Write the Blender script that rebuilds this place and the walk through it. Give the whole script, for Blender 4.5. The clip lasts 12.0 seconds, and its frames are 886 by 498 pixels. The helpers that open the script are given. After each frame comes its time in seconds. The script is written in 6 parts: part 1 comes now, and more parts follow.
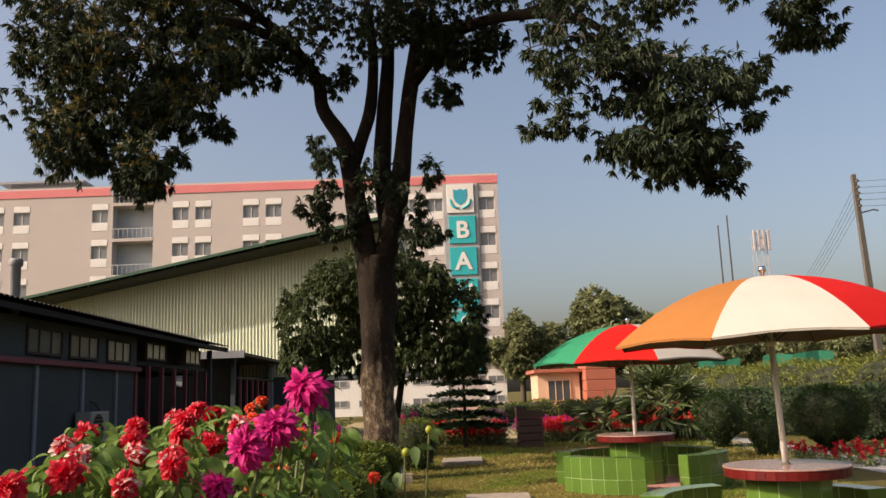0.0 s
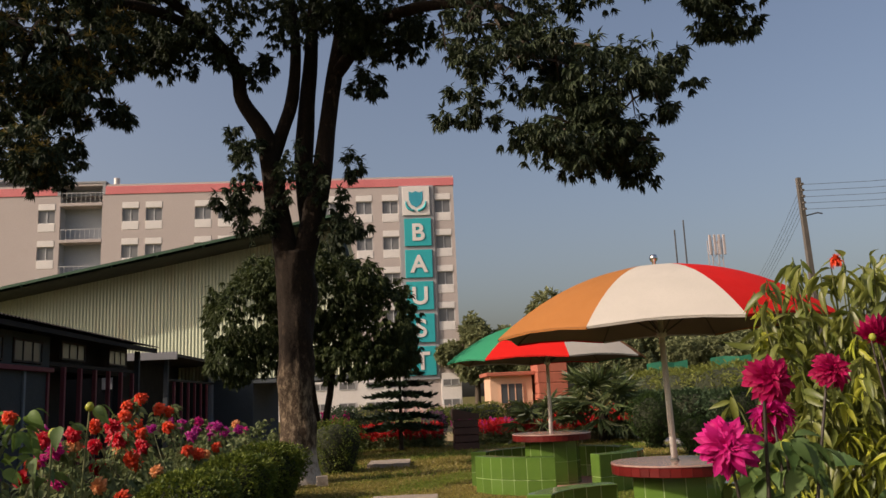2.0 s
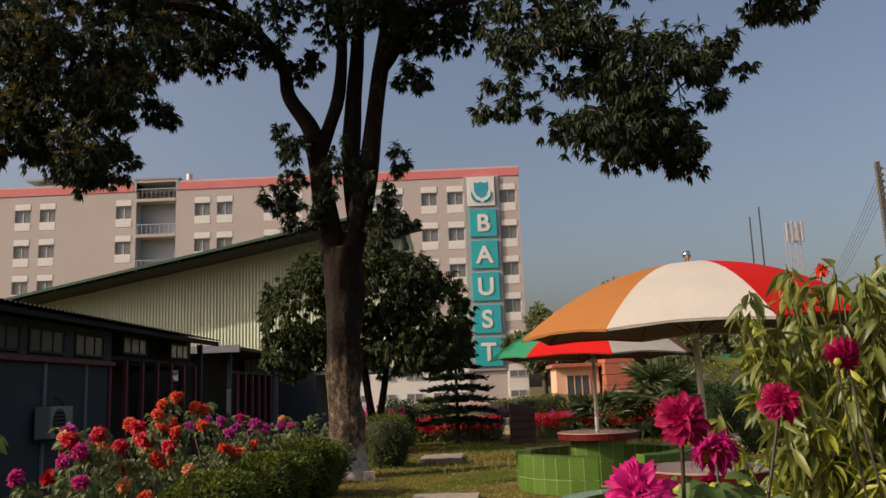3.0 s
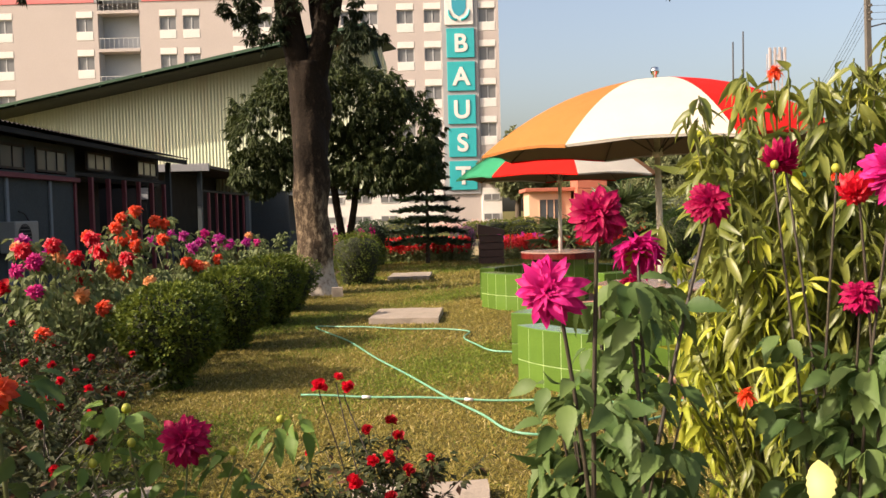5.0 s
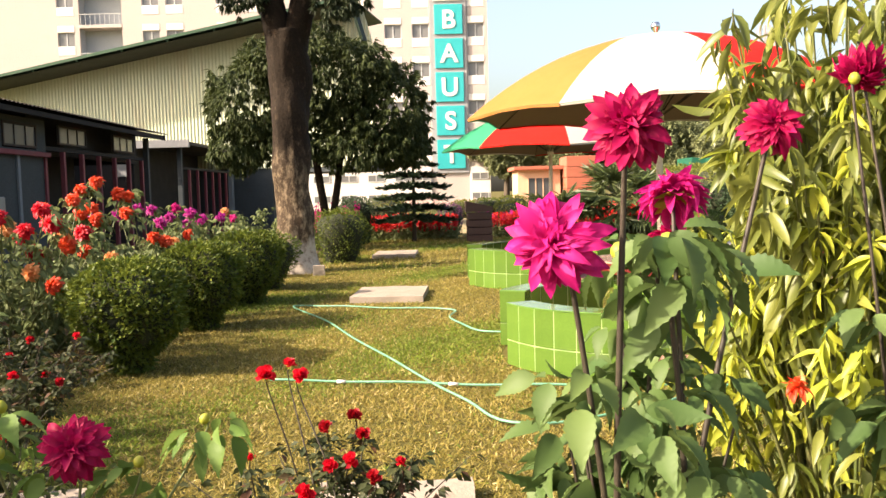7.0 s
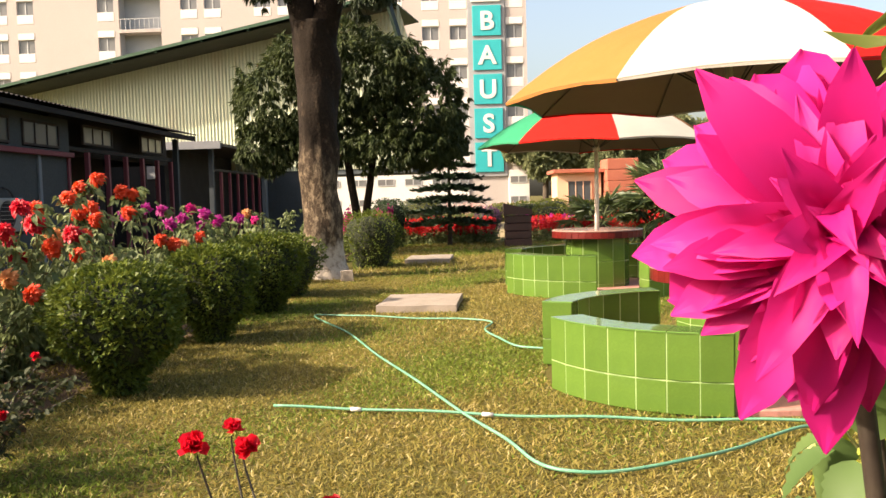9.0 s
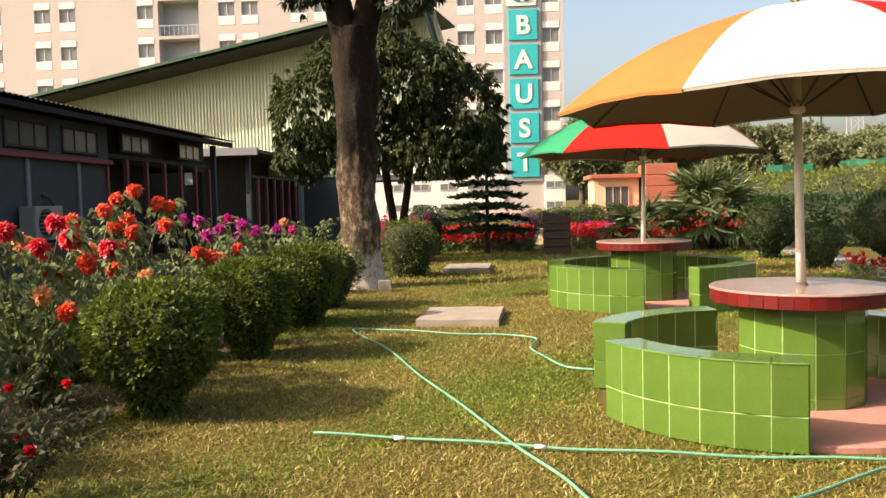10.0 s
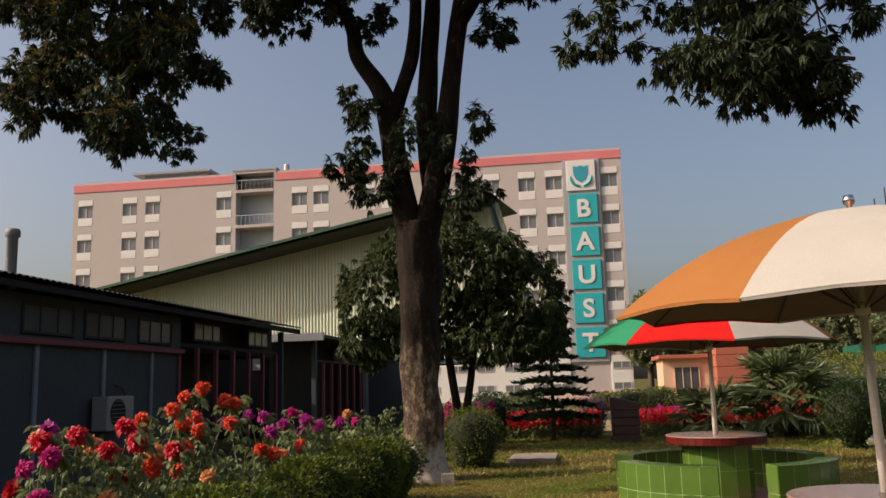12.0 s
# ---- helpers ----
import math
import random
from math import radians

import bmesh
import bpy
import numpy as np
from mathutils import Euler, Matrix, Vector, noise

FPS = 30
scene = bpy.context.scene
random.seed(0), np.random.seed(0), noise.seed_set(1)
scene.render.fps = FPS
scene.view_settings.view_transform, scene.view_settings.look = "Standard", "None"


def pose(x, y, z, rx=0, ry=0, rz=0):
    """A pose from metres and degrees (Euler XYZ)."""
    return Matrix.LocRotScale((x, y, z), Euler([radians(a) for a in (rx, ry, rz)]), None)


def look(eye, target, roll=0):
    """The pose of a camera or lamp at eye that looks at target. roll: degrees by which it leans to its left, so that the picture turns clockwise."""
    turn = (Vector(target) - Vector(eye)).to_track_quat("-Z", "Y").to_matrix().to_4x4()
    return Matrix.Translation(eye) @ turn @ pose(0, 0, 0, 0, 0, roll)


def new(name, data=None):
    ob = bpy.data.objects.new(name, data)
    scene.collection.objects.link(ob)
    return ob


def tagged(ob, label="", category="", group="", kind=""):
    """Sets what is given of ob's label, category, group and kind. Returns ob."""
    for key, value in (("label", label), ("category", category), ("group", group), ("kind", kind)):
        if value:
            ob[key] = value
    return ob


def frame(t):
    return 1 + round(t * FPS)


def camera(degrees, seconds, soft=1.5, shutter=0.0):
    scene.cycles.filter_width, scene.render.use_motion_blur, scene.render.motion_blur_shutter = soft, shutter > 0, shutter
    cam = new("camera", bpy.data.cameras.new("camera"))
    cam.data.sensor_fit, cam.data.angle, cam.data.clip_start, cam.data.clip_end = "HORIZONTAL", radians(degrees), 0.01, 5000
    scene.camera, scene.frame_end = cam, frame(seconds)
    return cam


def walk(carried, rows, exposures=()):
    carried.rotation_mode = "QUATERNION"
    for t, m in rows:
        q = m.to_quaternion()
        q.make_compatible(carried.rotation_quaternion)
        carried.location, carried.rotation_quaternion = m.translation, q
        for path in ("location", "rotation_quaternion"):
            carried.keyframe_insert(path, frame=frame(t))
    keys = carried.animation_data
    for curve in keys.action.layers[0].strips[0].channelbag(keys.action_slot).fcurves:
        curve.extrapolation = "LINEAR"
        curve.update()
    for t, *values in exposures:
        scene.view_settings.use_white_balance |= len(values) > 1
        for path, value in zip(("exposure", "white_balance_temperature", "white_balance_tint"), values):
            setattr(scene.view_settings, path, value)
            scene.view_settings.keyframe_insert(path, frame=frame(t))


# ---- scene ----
cam = camera(56.1, 12.0)
PATH = [
    (0, (2.081, 1.865, 1.641), (2.116, 3.835, 1.983), -2.2),
    (0.5, (2.258, 2.014, 1.552), (2.272, 3.984, 1.897), -2.1),
    (1, (2.498, 2.104, 1.517), (2.523, 4.074, 1.865), -2.3),
    (1.5, (2.749, 2.162, 1.506), (2.837, 4.129, 1.857), -2.3),
    (2, (2.949, 2.306, 1.506), (3.068, 4.272, 1.856), -2.4),
    (2.5, (3.194, 2.434, 1.567), (3.228, 4.403, 1.919), -2.6),
    (2.7, (3.3, 2.443, 1.606), (3.261, 4.411, 1.962), -2.5),
    (4.3, (3.607, 2.629, 1.572), (3.554, 4.628, 1.583), -1.3),
    (4.5, (3.598, 2.624, 1.566), (3.564, 4.624, 1.546), -1.4),
    (5, (3.585, 2.628, 1.531), (3.575, 4.626, 1.442), -1.4),
    (5.5, (3.603, 2.664, 1.464), (3.603, 4.661, 1.348), -1.6),
    (6, (3.648, 2.716, 1.459), (3.655, 4.712, 1.336), -1.6),
    (6.5, (3.636, 2.929, 1.448), (3.65, 4.925, 1.317), -1.5),
    (7, (3.631, 3.228, 1.429), (3.647, 5.224, 1.292), -1.5),
    (7.2, (3.649, 3.335, 1.416), (3.665, 5.33, 1.277), -1.6),
    (8.8, (3.636, 4.107, 1.361), (3.58, 6.102, 1.23), -1.8),
    (9, (3.67, 4.195, 1.363), (3.595, 6.19, 1.239), -1.5),
    (9.5, (3.601, 4.361, 1.396), (3.488, 6.354, 1.278), -1.3),
    (10, (3.565, 4.488, 1.445), (3.409, 6.479, 1.333), -1.4),
    (10.5, (3.567, 4.49, 1.557), (3.388, 6.48, 1.462), -1.4),
    (11, (3.581, 4.434, 1.648), (3.361, 6.421, 1.71), -1.5),
    (11.5, (3.594, 4.439, 1.668), (3.322, 6.403, 1.933), -1.6),
    (12, (3.608, 4.413, 1.615), (3.313, 6.366, 1.934), -1.6),
]
EXPOSURES = [(0, 0.2, 6950, 15), (0.5, 0.22, 6950, 15), (1.0, 0.27, 6950, 15), (2.0, -0.28, 6850, 16), (2.7, -0.4, 6800, 16), (4.3, 0.38, 7000, 14), (5.0, 0.7, 7150, 14), (5.5, 1.0, 7250, 14), (7.2, 1.4, 7250, 12), (9.0, 1.12, 7250, 12), (10.6, 0.88, 7100, 13), (11.0, 0.9, 7050, 14), (11.5, 0.18, 6900, 15), (12.0, -0.18, 6800, 15)]
walk(cam, [(t, look(eye, target, roll)) for t, eye, target, roll in PATH], EXPOSURES)

# ---------------------------------------------------------------- light
SUN_TO = Vector((-1.0, -0.33, 0.68)).normalized()
world = bpy.data.worlds.new("world")
scene.world = world
world.use_nodes = True
wt = world.node_tree
sky = wt.nodes.new("ShaderNodeTexSky")
sky.sky_type = "NISHITA"
sky.sun_disc = False
sky.sun_elevation = math.asin(SUN_TO.z)
sky.sun_rotation = math.atan2(SUN_TO.x, SUN_TO.y)
sky.air_density, sky.dust_density, sky.ozone_density = 1.0, 5.5, 0.55
wt.links.new(sky.outputs[0], wt.nodes["Background"].inputs[0])
wt.nodes["Background"].inputs[1].default_value = 0.165
sun = new("sun", bpy.data.lights.new("sun", "SUN"))
sun.data.energy, sun.data.angle, sun.data.color = 5.0, radians(0.6), (1.0, 0.90, 0.78)
sun.matrix_world = look(SUN_TO * 60, (0, 0, 0))


# ---------------------------------------------------------------- materials
def nodes_of(name):
    m = bpy.data.materials.new(name)
    m.use_nodes = True
    t = m.node_tree
    return m, t, t.nodes["Principled BSDF"]


def mix_colour(t, fac, a, b):
    n = t.nodes.new("ShaderNodeMix")
    n.data_type = "RGBA"
    for k, v in ((0, fac), (6, a), (7, b)):
        if hasattr(v, "is_output"):
            t.links.new(v, n.inputs[k])
        else:
            n.inputs[k].default_value = v if k == 0 else (*v, 1)
    return n.outputs[2]


def noise_of(t, scale, detail=4.0, rough=0.6, stretch=None):
    co = t.nodes.new("ShaderNodeTexCoord").outputs["Object"]
    if stretch:
        mp = t.nodes.new("ShaderNodeMapping")
        mp.inputs["Scale"].default_value = stretch
        t.links.new(co, mp.inputs[0])
        co = mp.outputs[0]
    n = t.nodes.new("ShaderNodeTexNoise")
    n.inputs["Scale"].default_value, n.inputs["Detail"].default_value, n.inputs["Roughness"].default_value = scale, detail, rough
    t.links.new(co, n.inputs["Vector"])
    return n.outputs["Fac"]


def ramp_of(t, v, lo, hi):
    r = t.nodes.new("ShaderNodeMapRange")
    r.inputs[1].default_value, r.inputs[2].default_value = lo, hi
    t.links.new(v, r.inputs[0])
    return r.outputs[0]


def surface(name, a, b, rough=0.7, coarse=2.0, fine=40.0, bump=0.15, metal=0.0, stain=None, vary=0.0, stretch=None, coat=0.0, spec=0.5):
    """A painted or mineral surface: two tones on a coarse noise, fine grain, an optional stain colour, and bump."""
    m, t, p = nodes_of(name)
    col = mix_colour(t, ramp_of(t, noise_of(t, coarse, 5, 0.6, stretch), 0.3, 0.7), a, b)
    g = noise_of(t, fine, 3)
    col = mix_colour(t, ramp_of(t, g, 0.25, 0.9), col, tuple(0.72 * c for c in a))
    if stain:
        col = mix_colour(t, ramp_of(t, noise_of(t, coarse * 2.3, 8, 0.7, stretch), 0.56, 0.74), col, stain)
    if vary:
        hs = t.nodes.new("ShaderNodeHueSaturation")
        t.links.new(ramp_of(t, t.nodes.new("ShaderNodeObjectInfo").outputs["Random"], 0, 1), hs.inputs["Value"])
        hs.inputs["Value"].links[0].from_node.inputs[3].default_value = 1 - vary
        hs.inputs["Value"].links[0].from_node.inputs[4].default_value = 1 + vary
        t.links.new(col, hs.inputs["Color"])
        col = hs.outputs[0]
    t.links.new(col, p.inputs["Base Color"])
    rr = ramp_of(t, noise_of(t, coarse * 3, 4), 0.2, 0.8)
    rr.node.inputs[3].default_value, rr.node.inputs[4].default_value = max(0.03, rough - 0.1), min(1, rough + 0.1)
    t.links.new(rr, p.inputs["Roughness"])
    p.inputs["Metallic"].default_value = metal
    p.inputs["Coat Weight"].default_value = coat
    p.inputs["Specular IOR Level"].default_value = spec
    if bump:
        bp = t.nodes.new("ShaderNodeBump")
        bp.inputs["Strength"].default_value, bp.inputs["Distance"].default_value = bump, 0.02
        t.links.new(g, bp.inputs["Height"])
        t.links.new(bp.outputs[0], p.inputs["Normal"])
    return m


def petal(name, a, b, through_light=0.35, rough=0.55, c=None):
    """Leaves and petals: tone by island, some light passes through."""
    m, t, p = nodes_of(name)
    r = t.nodes.new("ShaderNodeNewGeometry").outputs["Random Per Island"]
    col = mix_colour(t, r, a, b)
    if c:
        col = mix_colour(t, ramp_of(t, r, 0.9, 0.93), col, c)
    n = ramp_of(t, noise_of(t, 1.3, 3), 0.3, 0.7)
    col = mix_colour(t, n, col, mix_colour(t, 0.5, col, tuple(0.6 * x for x in a)))
    t.links.new(col, p.inputs["Base Color"])
    p.inputs["Roughness"].default_value = rough
    p.inputs["Specular IOR Level"].default_value = 0.22 if rough > 0.5 else 0.45
    tr = t.nodes.new("ShaderNodeBsdfTranslucent")
    t.links.new(mix_colour(t, 0.5, col, tuple(min(1, 1.6 * x) for x in b)), tr.inputs[0])
    ms = t.nodes.new("ShaderNodeMixShader")
    ms.inputs[0].default_value = through_light
    t.links.new(p.outputs[0], ms.inputs[1])
    t.links.new(tr.outputs[0], ms.inputs[2])
    t.links.new(ms.outputs[0], t.nodes["Material Output"].inputs[0])
    return m


def glass(name, tint=(0.05, 0.06, 0.07), rough=0.08):
    m, t, p = nodes_of(name)
    t.links.new(mix_colour(t, ramp_of(t, noise_of(t, 0.6, 2), 0.3, 0.7), tint, tuple(1.5 * c for c in tint)), p.inputs["Base Color"])
    p.inputs["Roughness"].default_value = rough
    p.inputs["IOR"].default_value = 1.5
    return m


M_LAWN = surface("lawn", (0.125, 0.098, 0.030), (0.085, 0.088, 0.022), 0.95, 0.7, 60, 0.6, stain=(0.17, 0.105, 0.048), spec=0.12)
M_SOIL = surface("soil", (0.10, 0.066, 0.042), (0.155, 0.108, 0.07), 0.95, 3, 50, 0.8, spec=0.12)
M_PAVE = surface("pale_concrete", (0.37, 0.30, 0.24), (0.28, 0.23, 0.18), 0.9, 3, 70, 0.4, stain=(0.20, 0.17, 0.13))
M_PATH = surface("grey_paving", (0.34, 0.31, 0.29), (0.26, 0.24, 0.23), 0.9, 1.5, 40, 0.3)
M_TILE = surface("green_tile", (0.098, 0.178, 0.030), (0.070, 0.140, 0.022), 0.22, 4, 90, 0.03, vary=0.12, coat=0.3)
M_CAP = surface("green_cap_tile", (0.135, 0.25, 0.06), (0.11, 0.215, 0.05), 0.12, 5, 90, 0.02, vary=0.1, coat=0.5)
M_GROUT = surface("pale_grout", (0.36, 0.48, 0.20), (0.28, 0.39, 0.16), 0.9, 8, 60, 0.2)
M_REDTILE = surface("red_tile", (0.13, 0.008, 0.006), (0.085, 0.006, 0.005), 0.42, 6, 80, 0.05, vary=0.2, spec=0.3)
M_TOP = surface("table_top", (0.40, 0.25, 0.20), (0.30, 0.15, 0.12), 0.16, 3, 60, 0.03, stain=(0.45, 0.36, 0.30))
M_PINKFLOOR = surface("pink_floor", (0.52, 0.24, 0.19), (0.44, 0.19, 0.15), 0.75, 2.5, 60, 0.2, stain=(0.40, 0.27, 0.22))
M_POLE = surface("white_pole", (0.70, 0.66, 0.60), (0.60, 0.56, 0.50), 0.45, 6, 60, 0.08, stain=(0.40, 0.33, 0.26))
M_CHROME = surface("chrome", (0.75, 0.75, 0.75), (0.65, 0.65, 0.65), 0.12, 4, 50, 0.0, metal=1.0)


def cloth(name, a):
    m = surface(name, a, tuple(0.88 * c for c in a), 0.8, 2.2, 160, 0.12, stain=tuple(0.8 * c for c in a), spec=0.12)
    t = m.node_tree
    p = t.nodes["Principled BSDF"]
    tr = t.nodes.new("ShaderNodeBsdfTranslucent")
    t.links.new(p.inputs["Base Color"].links[0].from_socket, tr.inputs[0])
    ms = t.nodes.new("ShaderNodeMixShader")
    ms.inputs[0].default_value = 0.08
    t.links.new(p.outputs[0], ms.inputs[1])
    t.links.new(tr.outputs[0], ms.inputs[2])
    t.links.new(ms.outputs[0], t.nodes["Material Output"].inputs[0])
    return m


M_ORANGE = cloth("orange_canvas", (0.39, 0.155, 0.044))
M_WHITE = cloth("white_canvas", (0.55, 0.505, 0.44))
M_RED = cloth("red_canvas", (0.66, 0.016, 0.012))
M_GREEN = cloth("green_canvas", (0.03, 0.26, 0.13))
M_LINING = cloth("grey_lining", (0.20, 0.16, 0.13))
M_HOSE = surface("green_hose", (0.12, 0.34, 0.21), (0.20, 0.40, 0.26), 0.45, 4, 60, 0.05)
# Bark tone is lowered so that it carries the crown's shade.
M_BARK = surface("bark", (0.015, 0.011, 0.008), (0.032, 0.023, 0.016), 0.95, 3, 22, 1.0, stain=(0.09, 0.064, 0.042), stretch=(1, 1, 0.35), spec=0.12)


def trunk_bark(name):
    """Dark ridged bark above, its tone lowered for the crown's shade, patchy old whitewash lower down, and fresh
    whitewash round the foot with ragged edges.
    """
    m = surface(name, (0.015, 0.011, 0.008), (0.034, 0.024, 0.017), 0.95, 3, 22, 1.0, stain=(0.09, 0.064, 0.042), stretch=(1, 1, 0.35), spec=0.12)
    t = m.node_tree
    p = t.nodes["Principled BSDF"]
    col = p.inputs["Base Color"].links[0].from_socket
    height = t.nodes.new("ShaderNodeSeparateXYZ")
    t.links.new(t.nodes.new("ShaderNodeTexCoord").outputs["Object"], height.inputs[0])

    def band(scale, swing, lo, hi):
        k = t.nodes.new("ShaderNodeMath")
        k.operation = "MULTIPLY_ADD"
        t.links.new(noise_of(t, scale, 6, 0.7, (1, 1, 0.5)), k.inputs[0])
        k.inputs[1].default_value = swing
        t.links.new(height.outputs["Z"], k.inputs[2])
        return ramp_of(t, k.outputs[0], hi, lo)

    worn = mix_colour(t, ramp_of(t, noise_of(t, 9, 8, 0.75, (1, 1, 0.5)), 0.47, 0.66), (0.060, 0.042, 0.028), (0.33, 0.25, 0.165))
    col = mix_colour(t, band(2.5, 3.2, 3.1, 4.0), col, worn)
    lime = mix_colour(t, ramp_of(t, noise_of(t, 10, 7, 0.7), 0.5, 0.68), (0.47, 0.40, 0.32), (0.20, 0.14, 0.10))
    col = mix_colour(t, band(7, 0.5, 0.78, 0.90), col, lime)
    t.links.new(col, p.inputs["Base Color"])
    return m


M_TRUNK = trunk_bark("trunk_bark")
M_TWIG = surface("twig", (0.07, 0.05, 0.035), (0.10, 0.075, 0.05), 0.9, 6, 40, 0.3)
M_STEM = surface("dark_stem", (0.034, 0.022, 0.016), (0.052, 0.044, 0.022), 0.6, 6, 50, 0.1)
M_GSTEM = surface("green_stem", (0.10, 0.14, 0.035), (0.13, 0.10, 0.04), 0.6, 6, 50, 0.1)
# Main crown: very dark leaf colour, with its shaded underside put in.
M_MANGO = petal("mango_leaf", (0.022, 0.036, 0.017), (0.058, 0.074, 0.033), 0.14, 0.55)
M_MANGOTIP = petal("mango_bloom", (0.24, 0.165, 0.05), (0.16, 0.15, 0.045), 0.15, 0.6)
# Lighter copy of the mango leaf, a sunlit look put into its colour.
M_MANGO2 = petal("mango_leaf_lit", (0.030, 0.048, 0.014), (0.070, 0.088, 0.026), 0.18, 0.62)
M_BOX = petal("box_leaf", (0.046, 0.082, 0.014), (0.175, 0.205, 0.030), 0.2, 0.52)
# Dark colour stands in for the shade between the leaves.
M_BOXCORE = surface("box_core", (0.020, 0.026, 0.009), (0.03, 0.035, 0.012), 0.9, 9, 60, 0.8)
M_DAHLEAF = petal("dahlia_leaf", (0.052, 0.100, 0.028), (0.120, 0.175, 0.052), 0.24, 0.55)
M_DAHLEAF2 = petal("light_dahlia_leaf", (0.10, 0.18, 0.035), (0.17, 0.25, 0.06), 0.3, 0.55)
M_ROSELEAF = petal("rose_leaf", (0.030, 0.042, 0.014), (0.068, 0.072, 0.026), 0.2, 0.6, (0.12, 0.05, 0.03))
M_BEDLEAF = petal("bed_leaf", (0.10, 0.135, 0.045), (0.21, 0.24, 0.10), 0.25, 0.55)
M_SHRUB = petal("shrub_leaf", (0.085, 0.115, 0.022), (0.25, 0.26, 0.055), 0.32, 0.42)
M_YELLOW = petal("yellow_leaf", (0.44, 0.43, 0.05), (0.32, 0.38, 0.05), 0.4, 0.45)
M_OLDLEAF = petal("pale_yellow_leaf", (0.62, 0.58, 0.22), (0.55, 0.50, 0.16), 0.35, 0.5)
M_PINK = petal("pink_petal", (0.48, 0.006, 0.145), (0.66, 0.028, 0.25), 0.34, 0.6)
M_MAGENTA = petal("magenta_petal", (0.28, 0.001, 0.045), (0.45, 0.004, 0.09), 0.34, 0.6)
M_REDP = petal("red_petal", (0.55, 0.004, 0.022), (0.72, 0.014, 0.035), 0.42, 0.5)
M_DARKRED = petal("dark_red_petal", (0.30, 0.004, 0.012), (0.5, 0.01, 0.02), 0.35, 0.5)
M_CORAL = petal("orange_petal", (0.78, 0.060, 0.022), (0.88, 0.125, 0.035), 0.42, 0.5)
M_PEACH = petal("peach_petal", (0.80, 0.30, 0.10), (0.85, 0.40, 0.16), 0.38, 0.5)
M_PALE = petal("white_petal", (0.72, 0.38, 0.37), (0.76, 0.55, 0.49), 0.34, 0.5)
M_PURPLE = petal("purple_petal", (0.40, 0.008, 0.21), (0.56, 0.03, 0.31), 0.42, 0.5)
M_BUD = petal("green_bud", (0.30, 0.36, 0.04), (0.45, 0.42, 0.05), 0.25, 0.5)
M_CONIFER = petal("conifer_needle", (0.016, 0.036, 0.016), (0.034, 0.060, 0.026), 0.08, 0.5)
M_PALM = petal("palm_leaf", (0.055, 0.085, 0.028), (0.13, 0.155, 0.055), 0.2, 0.45)
M_FAR = petal("far_leaf", (0.030, 0.058, 0.026), (0.064, 0.098, 0.042), 0.15, 0.6)
# Shade under the shed roof is put into this dull dark colour.
M_SOFFIT = surface("shade_dark_soffit", (0.060, 0.066, 0.052), (0.085, 0.088, 0.070), 0.9, 2, 30, 0.1, spec=0.12)
# Haze is put into this leaf colour: a paler green for distance.
M_HAZE = petal("haze_paled_leaf", (0.14, 0.165, 0.075), (0.24, 0.25, 0.125), 0.3, 0.8)
M_HEDGE = petal("hedge_leaf", (0.10, 0.125, 0.024), (0.22, 0.23, 0.05), 0.25, 0.55)
M_TOPIARY = petal("topiary_leaf", (0.022, 0.047, 0.010), (0.050, 0.082, 0.018), 0.2, 0.6)
M_GRASS = petal("grass_blade", (0.15, 0.145, 0.026), (0.40, 0.30, 0.085), 0.3, 0.6, (0.60, 0.48, 0.22))
M_GRASSG = petal("green_grass_blade", (0.10, 0.16, 0.018), (0.22, 0.26, 0.036), 0.3, 0.6, (0.46, 0.42, 0.14))
M_FACADE = surface("facade_paint", (0.52, 0.452, 0.42), (0.48, 0.415, 0.385), 0.9, 0.25, 12, 0.08, stain=(0.44, 0.375, 0.345))
M_PARAPET = surface("pink_paint", (0.72, 0.22, 0.22), (0.64, 0.18, 0.19), 0.85, 0.4, 12, 0.05)
M_WHITEP = surface("white_paint", (0.78, 0.74, 0.70), (0.70, 0.66, 0.62), 0.8, 0.7, 20, 0.05)
M_GREYP = surface("grey_paint", (0.36, 0.36, 0.37), (0.30, 0.30, 0.31), 0.85, 0.4, 14, 0.05)
M_BLUEGREY = surface("blue_grey_paint", (0.24, 0.27, 0.30), (0.20, 0.23, 0.26), 0.85, 0.4, 14, 0.05)
M_BAY = surface("pale_blue_grey_paint", (0.42, 0.45, 0.48), (0.37, 0.40, 0.43), 0.85, 0.4, 14, 0.05)
M_TEAL = surface("teal_panel", (0.015, 0.42, 0.45), (0.012, 0.37, 0.40), 0.5, 0.6, 20, 0.02)
M_EMBLEM = surface("emblem_blue", (0.02, 0.30, 0.42), (0.03, 0.36, 0.44), 0.6, 1, 20, 0.02)
M_GLASS = glass("window_glass", (0.045, 0.05, 0.055), 0.3)
# Grey in this tint stands in for what the panes reflect.
M_BLOCKGLASS = glass("block_glass", (0.14, 0.14, 0.14), 0.12)
M_FRAME = surface("alu_frame", (0.55, 0.55, 0.55), (0.45, 0.45, 0.45), 0.5, 2, 30, 0.05)
M_SHEET = surface("cream_sheet", (0.54, 0.57, 0.41), (0.47, 0.51, 0.36), 0.6, 0.5, 18, 0.05, stain=(0.45, 0.40, 0.27), stretch=(1, 1, 0.15))
M_ROOFG = surface("green_roof", (0.035, 0.075, 0.045), (0.045, 0.09, 0.06), 0.6, 1, 30, 0.1, spec=0.12)
M_DARKWALL = surface("slate_wall", (0.078, 0.090, 0.096), (0.092, 0.104, 0.110), 0.85, 0.8, 25, 0.1, stain=(0.075, 0.075, 0.075), spec=0.12)
